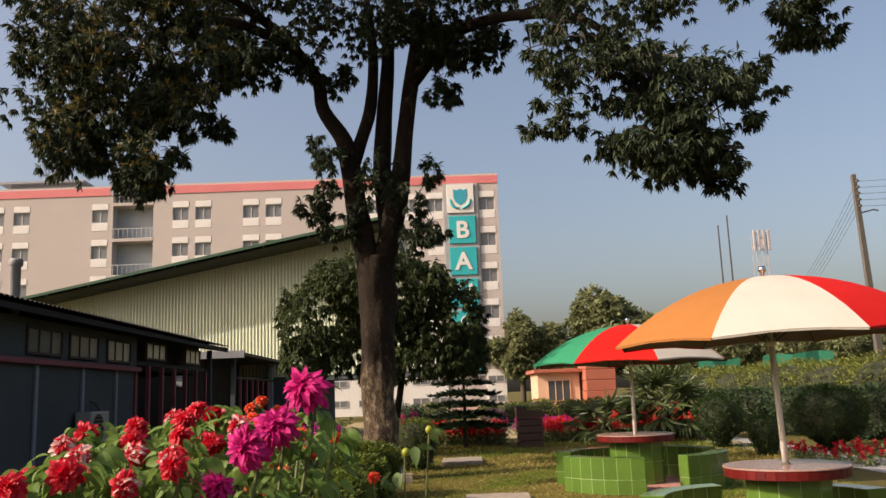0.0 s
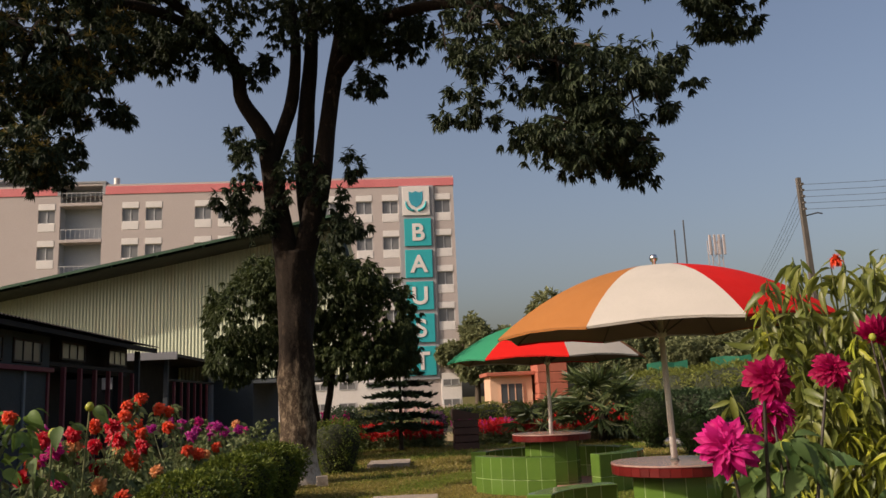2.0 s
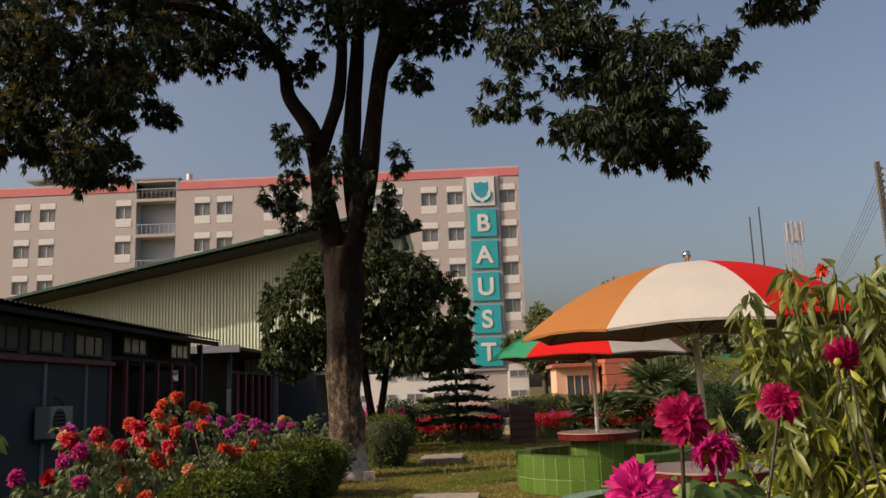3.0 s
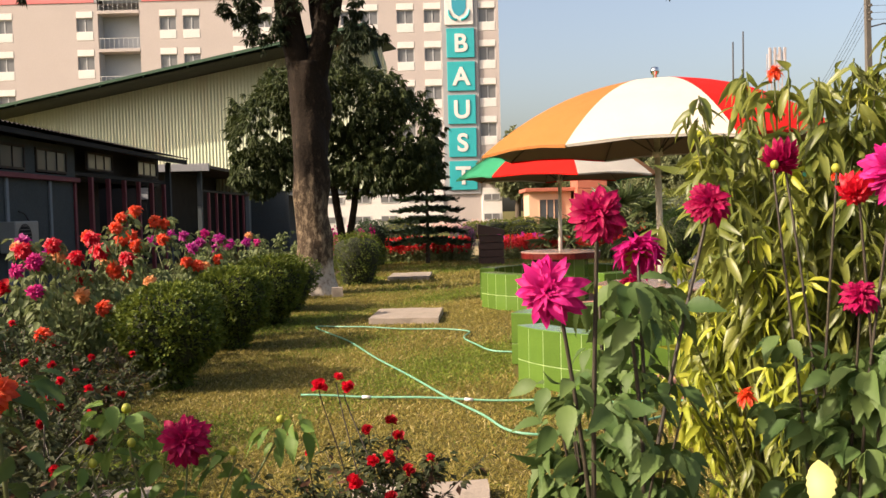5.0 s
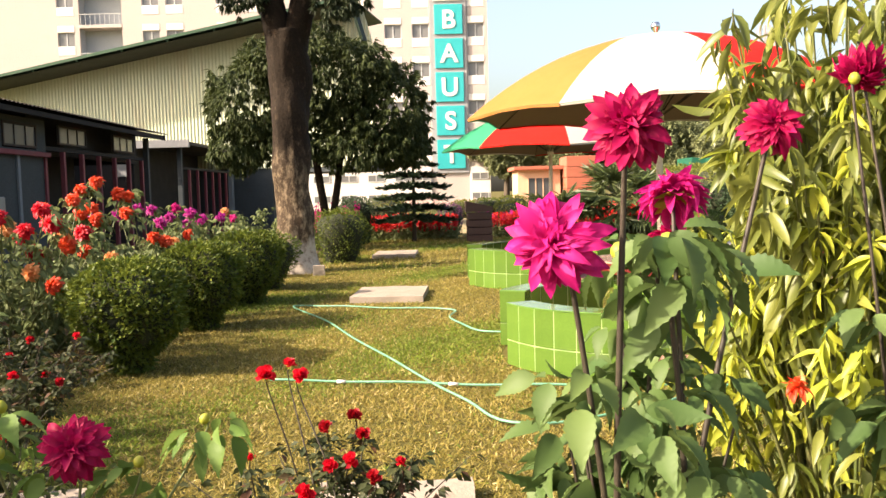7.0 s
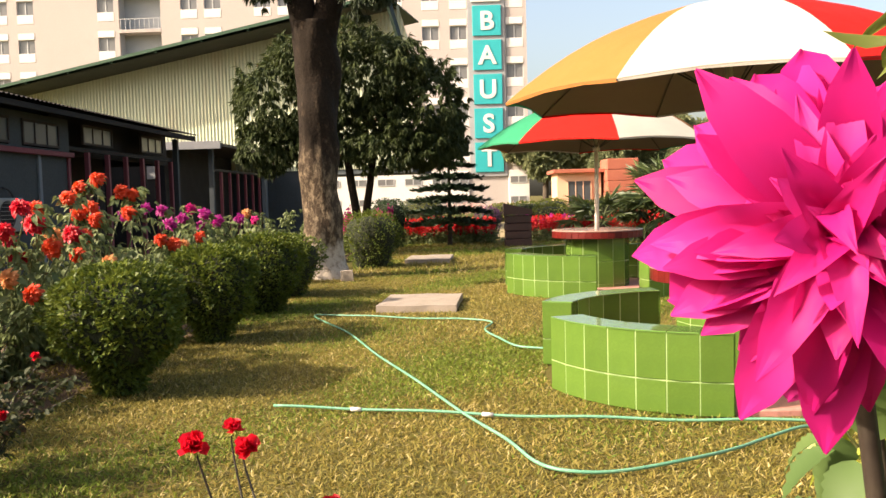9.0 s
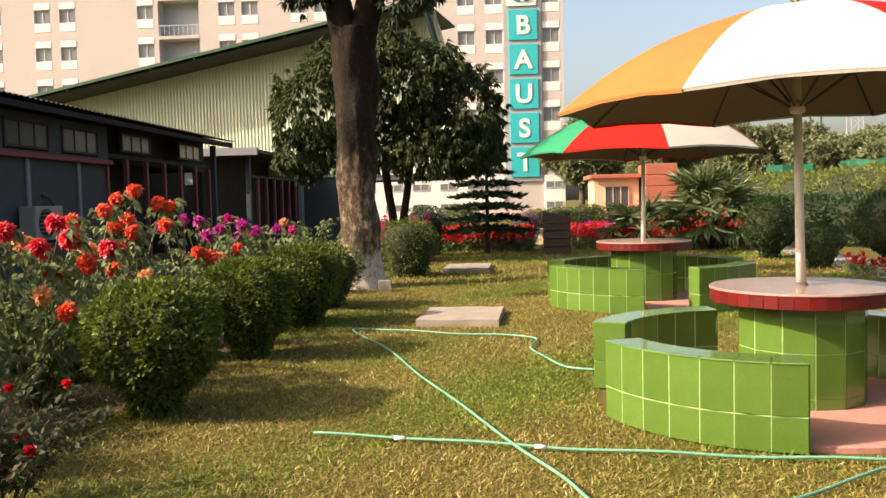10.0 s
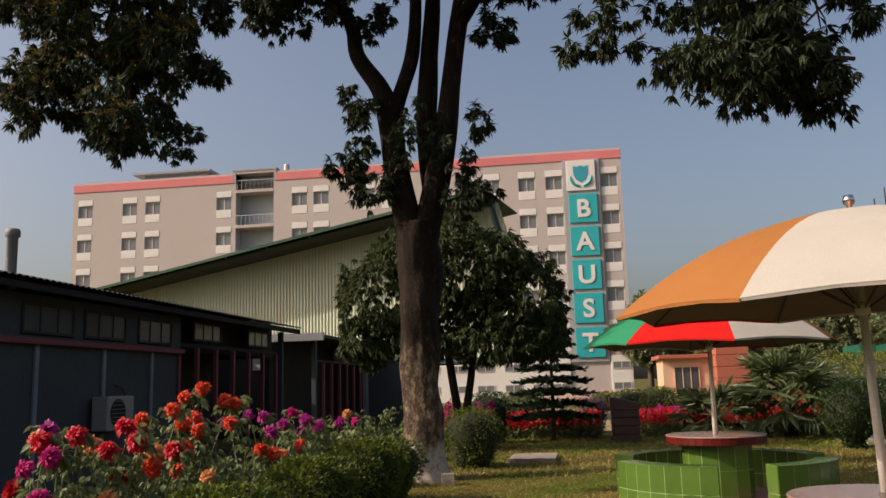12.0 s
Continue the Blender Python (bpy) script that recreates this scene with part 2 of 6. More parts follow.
M_RIDGE = surface("dark_green_sheet", (0.012, 0.024, 0.016), (0.018, 0.032, 0.022), 0.7, 1, 30, 0.1, spec=0.12)
# Near-black: dark wood, and also shade put into colour inside the verandas.
M_BLACK = surface("dark_wood_and_shade", (0.034, 0.033, 0.034), (0.046, 0.044, 0.044), 0.8, 1, 30, 0.1, spec=0.12)
M_PINKTRIM = surface("maroon_trim", (0.24, 0.055, 0.075), (0.19, 0.045, 0.06), 0.7, 2, 30, 0.1)
M_TIN = surface("dark_tin", (0.06, 0.055, 0.055), (0.085, 0.075, 0.07), 0.7, 2, 30, 0.2, stain=(0.10, 0.06, 0.04), spec=0.12)
M_GREYTIN = surface("grey_tin", (0.26, 0.26, 0.27), (0.21, 0.21, 0.22), 0.7, 1, 30, 0.1)
M_ACWHITE = surface("ac_white", (0.36, 0.36, 0.34), (0.30, 0.30, 0.28), 0.5, 3, 30, 0.05)
M_BROWNBOX = surface("brown_panel", (0.085, 0.035, 0.025), (0.065, 0.03, 0.022), 0.5, 3, 30, 0.1)
M_HUT = surface("peach_plaster", (0.72, 0.45, 0.30), (0.64, 0.39, 0.26), 0.9, 0.8, 20, 0.1)
M_TERRA = surface("terracotta", (0.42, 0.12, 0.07), (0.36, 0.10, 0.06), 0.85, 1, 20, 0.2)
M_CONC = surface("pole_concrete", (0.085, 0.075, 0.065), (0.12, 0.105, 0.09), 0.9, 2, 30, 0.4)
M_WIRE = surface("cable", (0.05, 0.05, 0.055), (0.06, 0.06, 0.06), 0.7, 2, 20, 0.0)
M_MAST = surface("mast_steel", (0.45, 0.40, 0.39), (0.40, 0.33, 0.32), 0.6, 1, 20, 0.0)
M_NET = surface("green_net", (0.02, 0.22, 0.12), (0.03, 0.17, 0.10), 0.8, 1, 20, 0.1)


# ---------------------------------------------------------------- mesh helpers
def rng(seed):
    return np.random.RandomState(seed)


def mesh_of(name, verts, tris, mats, index=None, smooth=False):
    """A mesh from arrays of vertices and triangles or quads."""
    me = bpy.data.meshes.new(name)
    verts, tris = np.asarray(verts, dtype=np.float32), np.asarray(tris, dtype=np.int32)
    n, k = tris.shape
    me.vertices.add(len(verts))
    me.vertices.foreach_set("co", verts.ravel())
    me.loops.add(n * k)
    me.loops.foreach_set("vertex_index", tris.ravel())
    me.polygons.add(n)
    me.polygons.foreach_set("loop_start", np.arange(0, n * k, k, dtype=np.int32))
    if index is not None:
        me.polygons.foreach_set("material_index", np.asarray(index, dtype=np.int32))
    me.polygons.foreach_set("use_smooth", np.full(n, smooth))
    me.update(calc_edges=True)
    for m in mats if isinstance(mats, (list, tuple)) else [mats]:
        me.materials.append(m)
    return me


class Soup:
    """Faces gathered into one mesh."""

    def __init__(self):
        self.v, self.f, self.i = [], [], []

    def add(self, verts, faces, index=0, move=None):
        o = len(self.v)
        self.v += [tuple(move @ Vector(p)) if move else tuple(p) for p in verts]
        self.f += [tuple(o + k for k in f) for f in faces]
        self.i += [index] * len(faces)
        return self

    def box(self, x0, x1, y0, y1, z0, z1, b=0.0, index=0, move=None):
        vs, fs = bevelled(x1 - x0, y1 - y0, z1 - z0, b)
        m = Matrix.Translation(((x0 + x1) / 2, (y0 + y1) / 2, (z0 + z1) / 2))
        return self.add(vs, fs, index, (move @ m) if move else m)

    def tube(self, pts, radii, seg=8, index=0, cap=True, rough=0.0):
        vs, fs = tube_of(pts, radii, seg, cap, rough)
        return self.add(vs, fs, index)

    def mesh(self, name, mats, smooth=False):
        me = bpy.data.meshes.new(name)
        me.from_pydata(self.v, [], self.f)
        me.polygons.foreach_set("material_index", self.i)
        me.polygons.foreach_set("use_smooth", [smooth] * len(self.f))
        me.update()
        for m in mats if isinstance(mats, (list, tuple)) else [mats]:
            me.materials.append(m)
        return me


BEVELS = {}


def bevelled(dx, dy, dz, b=0.0):
    key = (round(dx, 4), round(dy, 4), round(dz, 4), b)
    if key not in BEVELS:
        bm = bmesh.new()
        bmesh.ops.create_cube(bm, size=1.0, matrix=Matrix.Diagonal((dx, dy, dz, 1)))
        if b:
            bmesh.ops.bevel(bm, geom=bm.edges[:], offset=min(b, dx * 0.3, dy * 0.3, dz * 0.3), segments=1, affect="EDGES")
        bm.verts.index_update()
        BEVELS[key] = ([v.co.copy() for v in bm.verts], [[v.index for v in f.verts] for f in bm.faces])
        bm.free()
    return BEVELS[key]


def smooth_line(pts, steps=4):
    p = [Vector(q) for q in pts]
    p = [2 * p[0] - p[1]] + p + [2 * p[-1] - p[-2]]
    out = []
    for i in range(1, len(p) - 2):
        for k in range(steps):
            t = k / steps
            a, b, c, d = p[i - 1:i + 3]
            out.append(0.5 * (2 * b + (c - a) * t + (2 * a - 5 * b + 4 * c - d) * t * t + (3 * b - a - 3 * c + d) * t ** 3))
    return out + [p[-2]]


def tube_of(pts, radii, seg=8, cap=True, rough=0.0):
    pts = [Vector(p) for p in pts]
    n = len(pts)
    if not hasattr(radii, "__len__"):
        radii = [radii] * n
    elif len(radii) != n:
        radii = list(np.interp(np.linspace(0, 1, n), np.linspace(0, 1, len(radii)), radii))
    vs, fs, side = [], [], None
    for i, p in enumerate(pts):
        d = (pts[min(i + 1, n - 1)] - pts[max(i - 1, 0)]).normalized()
        if side is None:
            side = d.orthogonal().normalized()
        side = (side - d * side.dot(d)).normalized()
        up = d.cross(side)
        for k in range(seg):
            a = 2 * math.pi * k / seg
            r = radii[i]
            if rough:
                r *= 1 + rough * noise.noise(Vector((p.x * 2.1 + math.cos(a), p.y * 2.1 + math.sin(a), p.z * 1.3)))
            vs.append(p + (side * math.cos(a) + up * math.sin(a)) * r)
    for i in range(n - 1):
        for k in range(seg):
            a, b = i * seg + k, i * seg + (k + 1) % seg
            fs.append((a, b, b + seg, a + seg))
    if cap:
        fs += [tuple(range(seg - 1, -1, -1)), tuple(range((n - 1) * seg, n * seg))]
    return vs, fs


def lathe(profile, seg=24, a0=0.0, a1=360.0):
    """Verts and faces of a profile of (radius, z) turned about z."""
    full = abs(a1 - a0) >= 359.9
    cols = seg if full else seg + 1
    vs = [(r * math.cos(radians(a0 + (a1 - a0) * k / seg)), r * math.sin(radians(a0 + (a1 - a0) * k / seg)), z) for k in range(cols) for r, z in profile]
    n = len(profile)
    fs = []
    for k in range(seg):
        a, b = k * n, ((k + 1) % cols) * n
        fs += [(a + i, b + i, b + i + 1, a + i + 1) for i in range(n - 1)]
    return vs, fs


def thing(name, base, label, category, group="", kind="", turn=0.0):
    ob = new(name)
    ob.matrix_basis = pose(*base, 0, 0, turn)
    return tagged(ob, label, category, group, kind)


def part(name, me, parent, label="", at=None):
    ob = new(name, me)
    ob.parent = parent
    if at is not None:
        ob.matrix_basis = at
    return tagged(ob, label)


def whole(name, me, label, category="", group="", kind="", at=(0, 0, 0)):
    ob = new(name, me)
    ob.location = at
    return tagged(ob, label, category, group, kind)


# ---------------------------------------------------------------- leaves
def blade(width, fold=0.15, bend=0.25, rows=(0.28, 0.62), shape=None):
    """A leaf one unit long along y, folded on its midrib and bent down, as triangles."""
    v, f = [(0, 0, 0)], []
    for k, t in enumerate(rows):
        w = width * (shape[k] if shape else math.sin(math.pi * min(0.97, t * 0.9 + 0.05))) * 0.5
        v += [(-w, t, fold * w - bend * t * t), (0, t, -bend * t * t), (w, t, fold * w - bend * t * t)]
    v.append((0, 1, -bend))
    f += [(0, 2, 1), (0, 3, 2)]
    for k in range(len(rows) - 1):
        a, b = 1 + 3 * k, 4 + 3 * k
        f += [(a, a + 1, b + 1), (a, b + 1, b), (a + 1, a + 2, b + 2), (a + 1, b + 2, b + 1)]
    a = 1 + 3 * (len(rows) - 1)
    f += [(a, a + 1, a + 3), (a + 1, a + 2, a + 3)]
    return np.array(v), np.array(f)


def toothed(width=0.56, teeth=8, bend=0.5):
    """A broad oval leaf with a finely toothed edge, folded on its midrib and ribbed along the side veins."""
    v, f = [(0, 0, 0)], []
    n = teeth * 2
    for i in range(1, n):
        t = i / n
        w = width * 0.5 * math.sin(math.pi * t ** 0.74) * (1.0 if i % 2 else 0.88)
        z = -bend * t * t
        rib = 0.010 if i % 2 else 0.0
        y = t + 0.10 * w + (0.012 if i % 2 else -0.012)
        v += [(-w, y, z + 0.30 * w + rib), (0, t, z), (w, y, z + 0.30 * w + rib)]
    v.append((0, 1, -bend))
    f += [(0, 2, 1), (0, 3, 2)]
    for k in range(n - 2):
        a, b = 1 + 3 * k, 4 + 3 * k
        f += [(a, a + 1, b + 1), (a, b + 1, b), (a + 1, a + 2, b + 2), (a + 1, b + 2, b + 1)]
    a = 1 + 3 * (n - 2)
    f += [(a, a + 1, a + 3), (a + 1, a + 2, a + 3)]
    return np.array(v), np.array(f)


LANCE = blade(0.30, 0.5, 0.28)
LANCE4 = blade(0.265, 0.5, 0.34, (0.42,), (1.0,))
LANCE_LONG = blade(0.27, 0.6, 0.50, (0.2, 0.45, 0.75), (0.75, 1.0, 0.72))
SMALL = blade(0.55, 0.4, 0.1, (0.5,), (1.0,))
BROAD = toothed()
NEEDLE = blade(0.16, 0.2, -0.1, (0.5,), (1.0,))


def unit(a):
    return a / np.maximum(np.linalg.norm(a, axis=-1, keepdims=True), 1e-6)


def leaves(template, pos, way, size, seed=0, up=None):
    """Arrays of many leaves: each starts at pos and points along way."""
    tv, tf = template
    r = rng(seed)
    n = len(pos)
    y = unit(np.asarray(way, float))
    ref = np.tile((0.0, 0.0, 1.0), (n, 1)) if up is None else up
    ref = ref + 0.5 * r.randn(n, 3)
    x = unit(np.cross(y, ref))
    z = np.cross(x, y)
    s = np.broadcast_to(np.asarray(size, float), (n,))[:, None, None]
    v = (tv[None, :, 0:1] * x[:, None] + tv[None, :, 1:2] * y[:, None] + tv[None, :, 2:3] * z[:, None]) * s + np.asarray(pos)[:, None]
    f = tf[None] + (np.arange(n) * len(tv))[:, None, None]
    return v.reshape(-1, 3), f.reshape(-1, 3)


def join(*meshes):
    vs, fs, ix, o = [], [], [], 0
    for k, (v, f) in enumerate(meshes):
        vs.append(v), fs.append(f + o), ix.append(np.full(len(f), k))
        o += len(v)
    return np.concatenate(vs), np.concatenate(fs), np.concatenate(ix)


def in_ball(r, n, shell=0.0):
    d = unit(r.randn(n, 3))
    return d * (shell + (1 - shell) * r.rand(n, 1) ** (1 / 3.0))


def rosettes(r, tips, out, count, droop, size, template, seed):
    """Leaves set round twig tips."""
    n = len(tips)
    p = np.repeat(tips, count, 0)
    o = np.repeat(unit(out), count, 0)
    w = unit(0.55 * o + 0.85 * unit(r.randn(n * count, 3)) + np.array((0, 0, -droop)))
    s = size * (0.65 + 0.6 * r.rand(n * count))
    return leaves(template, p - 0.0 * w, w, s, seed)


def scatter_lobes(r, lobes, per, shell=0.55):
    tips, outs = [], []
    for (cx, cy, cz, rx, ry, rz, w) in lobes:
        n = int(per * w)
        q = in_ball(r, n, shell)
        wob = 1 + 0.22 * np.sin(5 * q[:, :1] + 3 * q[:, 1:2] + cx) * np.cos(4 * q[:, 2:3] + cy)
        tips.append(q * wob * (rx, ry, rz) + (cx, cy, cz))
        outs.append(q + (0, 0, -0.2))
    return np.concatenate(tips), np.concatenate(outs)


# ---------------------------------------------------------------- ground
def sheet(name, x0, x1, y0, y1, z, mat, nx, ny, wobble, label, category):
    xs, ys = np.linspace(x0, x1, nx), np.linspace(y0, y1, ny)
    v = [(x, y, z + wobble * noise.noise(Vector((x * 0.8, y * 0.8, 0)))) for y in ys for x in xs]
    f = [(j * nx + i, j * nx + i + 1, (j + 1) * nx + i + 1, (j + 1) * nx + i) for j in range(ny - 1) for i in range(nx - 1)]
    return whole(name, Soup().add(v, f).mesh(name, mat, True), label, category, kind="structure")


sheet("ground", -600, 600, -300, 1200, -0.012, M_LAWN, 5, 5, 0.0, "dry yellow-green lawn ground reaching the horizon", "ground")
sheet("flower_bed_soil", -4.6, 0.75, -2, 26, 0.006, M_SOIL, 24, 60, 0.02, "bare brown soil of the flower border", "soil")
sheet("front_bed_soil", 1.25, 7.5, -2, 6.3, 0.006, M_SOIL, 24, 24, 0.02, "brown soil under the dahlias", "soil")
sheet("side_path", 9.8, 11.2, 14, 30, 0.004, M_PATH, 4, 12, 0.0, "grey paved garden path", "path")
sheet("far_sand", -3, 11, 31.5, 56, 0.006, surface("dry_lawn", (0.33, 0.24, 0.12), (0.24, 0.20, 0.09), 0.95, 0.4, 20, 0.3), 6, 10, 0.0, "dry tan lawn before the tall block", "ground")


def slab(name, x0, x1, y0, y1, h, label, turn=0.0):
    cx, cy = (x0 + x1) / 2, (y0 + y1) / 2
    bm = bmesh.new()
    bmesh.ops.create_cube(bm, size=1.0, matrix=Matrix.Diagonal((x1 - x0, y1 - y0, h + 0.06, 1)))
    bmesh.ops.subdivide_edges(bm, edges=bm.edges[:], cuts=5, use_grid_fill=True)
    for v in bm.verts:
        v.co += Vector((noise.noise(v.co * 6), noise.noise(v.co * 6 + Vector((5, 0, 0))), noise.noise(v.co * 5 + Vector((0, 7, 0))))) * 0.014
    me = bpy.data.meshes.new(name)
    bm.to_mesh(me)
    bm.free()
    me.materials.append(M_PAVE)
    ob = whole(name, me, label, "slab")
    ob.matrix_basis = pose(cx, cy, (h - 0.06) / 2, 0, 0, turn)
    return ob


slab("concrete_slab", 2.50, 3.47, 14.10, 15.30, 0.075, "worn pale concrete slab lying on the lawn", -3)
slab("concrete_slab", 2.24, 3.18, 21.5, 22.9, 0.08, "far pale concrete slab lying on the lawn", -2)
slab("bed_edging", 3.05, 3.77, 6.62, 7.12, 0.06, "pale concrete edging beside the rose bush", 0)
slab("bed_edging", 1.1, 1.95, 6.6, 7.1, 0.06, "pale concrete edging beside the rose bush", 2)
slab("marker_stone", 1.42, 1.62, 18.0, 18.16, 0.17, "small whitish stone beside the tree trunk", 8)


# ---------------------------------------------------------------- round seats
TILE_UP = Soup().box(-0.0958, 0.0958, -0.005, 0.005, -0.146, 0.146, 0.002).mesh("tile", M_TILE)
TILE_LOW = Soup().box(-0.0958, 0.0958, -0.005, 0.005, -0.100, 0.100, 0.002).mesh("tile", M_TILE)
TILE_IN_UP = Soup().box(-0.089, 0.089, -0.005, 0.005, -0.146, 0.146, 0.002).mesh("tile", M_TILE)
TILE_IN_LOW = Soup().box(-0.089, 0.089, -0.005, 0.005, -0.100, 0.100, 0.002).mesh("tile", M_TILE)
TILE_END_UP = Soup().box(-0.118, 0.118, -0.005, 0.005, -0.146, 0.146, 0.002).mesh("tile", M_TILE)
TILE_END_LOW = Soup().box(-0.118, 0.118, -0.005, 0.005, -0.100, 0.100, 0.002).mesh("tile", M_TILE)
RO, RI, BH = 1.265, 1.03, 0.51


def ring_at(r, a, z, out=True):
    return pose(r * math.cos(radians(a)), r * math.sin(radians(a)), z, 0, 0, a + (90 if out else -90))


def arc_bench(centre, a0, a1, group, z0=0.0, k0=1.0):
    """A curved tiled bench between two angles."""
    ob = thing("curved_bench", (*centre, 0), "low curved bench clad in glossy green tiles with pale joints", "bench", group)
    ob.matrix_basis = pose(*centre, z0) @ Matrix.Scale(k0, 4)
    ro, ri = RO - 0.001, RI + 0.010
    core = Soup()
    n = 14
    prof = [(ri, 0.0), (ro, 0.0), (ro, BH - 0.012), (ri, BH - 0.012)]
    vs, fs = lathe(prof + prof[:1], n, a0 + 0.15, a1 - 0.15)
    for k in range(n + 1):
        q = (RO + 0.0038 if k % 2 == 0 else RO - 0.010) / ro
        for i in (1, 2):
            x, y, z = vs[5 * k + i]
            vs[5 * k + i] = (x * q, y * q, z)
    core.add(vs, fs)
    core.add([vs[i] for i in range(4)], [(3, 2, 1, 0)])
    core.add([vs[n * 5 + i] for i in range(4)], [(0, 1, 2, 3)])
    part("core", core.mesh("core", M_GROUT), ob, "pale grout showing in the joints")
    no, ni = 7, 6
    for k in range(no):
        a = a0 + (a1 - a0) * (k + 0.5) / no
        part("tile", TILE_UP, ob, at=ring_at(RO - 0.003, a, BH - 0.155))
        part("tile", TILE_LOW, ob, at=ring_at(RO - 0.003, a, 0.1005))
    for k in range(ni):
        a = a0 + (a1 - a0) * (k + 0.5) / ni
        part("tile", TILE_IN_UP, ob, at=ring_at(RI + 0.008, a, BH - 0.155, False))
        part("tile", TILE_IN_LOW, ob, at=ring_at(RI + 0.008, a, 0.1005, False))
    for a, s in ((a0, -1), (a1, 1)):
        for me, z in ((TILE_END_UP, BH - 0.155), (TILE_END_LOW, 0.1005)):
            m = pose((RO + RI) / 2 * math.cos(radians(a)), (RO + RI) / 2 * math.sin(radians(a)), z, 0, 0, a)
            part("tile", me, ob, at=m @ pose(0, s * 0.001, 0))
    for k in range(no):
        b0, b1 = a0 + (a1 - a0) * k / no + 0.12, a0 + (a1 - a0) * (k + 1) / no - 0.12
        p = [(RI - 0.008, BH - 0.010), (RO + 0.008, BH - 0.010), (RO + 0.010, BH - 0.004), (RO + 0.004, BH), (RI - 0.004, BH), (RI - 0.010, BH - 0.004)]
        vs, fs = lathe(p + p[:1], 2, b0, b1)
        c = Soup().add(vs, fs)
        c.add([vs[i] for i in range(6)], [tuple(range(5, -1, -1))]).add([vs[14 + i] for i in range(6)], [tuple(range(6))])
        part("cap_tile", c.mesh("cap_tile", M_CAP), ob, "glossy green cap tile")
    return ob


def round_table(centre, group, z0=0.0, k0=1.0):
    ob = thing("round_table", (*centre, 0), "round concrete table with red tiled rim on a green tiled pedestal", "table", group)
    ob.matrix_basis = pose(*centre, z0) @ Matrix.Scale(k0, 4)
    vs, fs = lathe([(0.0, 0.70), (0.418, 0.70), (0.418, 0.03), (0.0, 0.03)], 13, 180 / 13, 360 + 180 / 13)
    part("pedestal", Soup().add(vs, fs).mesh("pedestal", M_GROUT), ob, "pedestal core in pale grout")
    up, lo = TILE_UP, TILE_LOW
    for k in range(13):
        a = 360 / 13 * k
        part("pedestal_tile", up, ob, "green wall tile", ring_at(0.405, a, 0.545))
        part("pedestal_tile", up, ob, "green wall tile", ring_at(0.405, a, 0.248))
        part("pedestal_tile", lo, ob, "green wall tile", ring_at(0.405, a, -0.002))
    vs, fs = lathe([(0.0, 0.705), (0.595, 0.705), (0.595, 0.796), (0.0, 0.796)], 40)
    part("tabletop", Soup().add(vs, fs).mesh("tabletop", M_REDTILE), ob, "round table slab")
    vs, fs = lathe([(0.0, 0.812), (0.602, 0.812), (0.610, 0.808), (0.612, 0.797), (0.0, 0.797)], 48)
    part("top_surface", Soup().add(vs, fs).mesh("top_surface", M_TOP, False), ob, "smooth pinkish-grey polished top")
    rim = Soup().box(-0.0462, 0.0462, -0.005, 0.005, -0.044, 0.044, 0.002).mesh("rim_tile", M_REDTILE)
    for k in range(40):
        part("rim_tile", rim, ob, "dark red rim tile", ring_at(0.598, 9 * k, 0.752))
    return ob


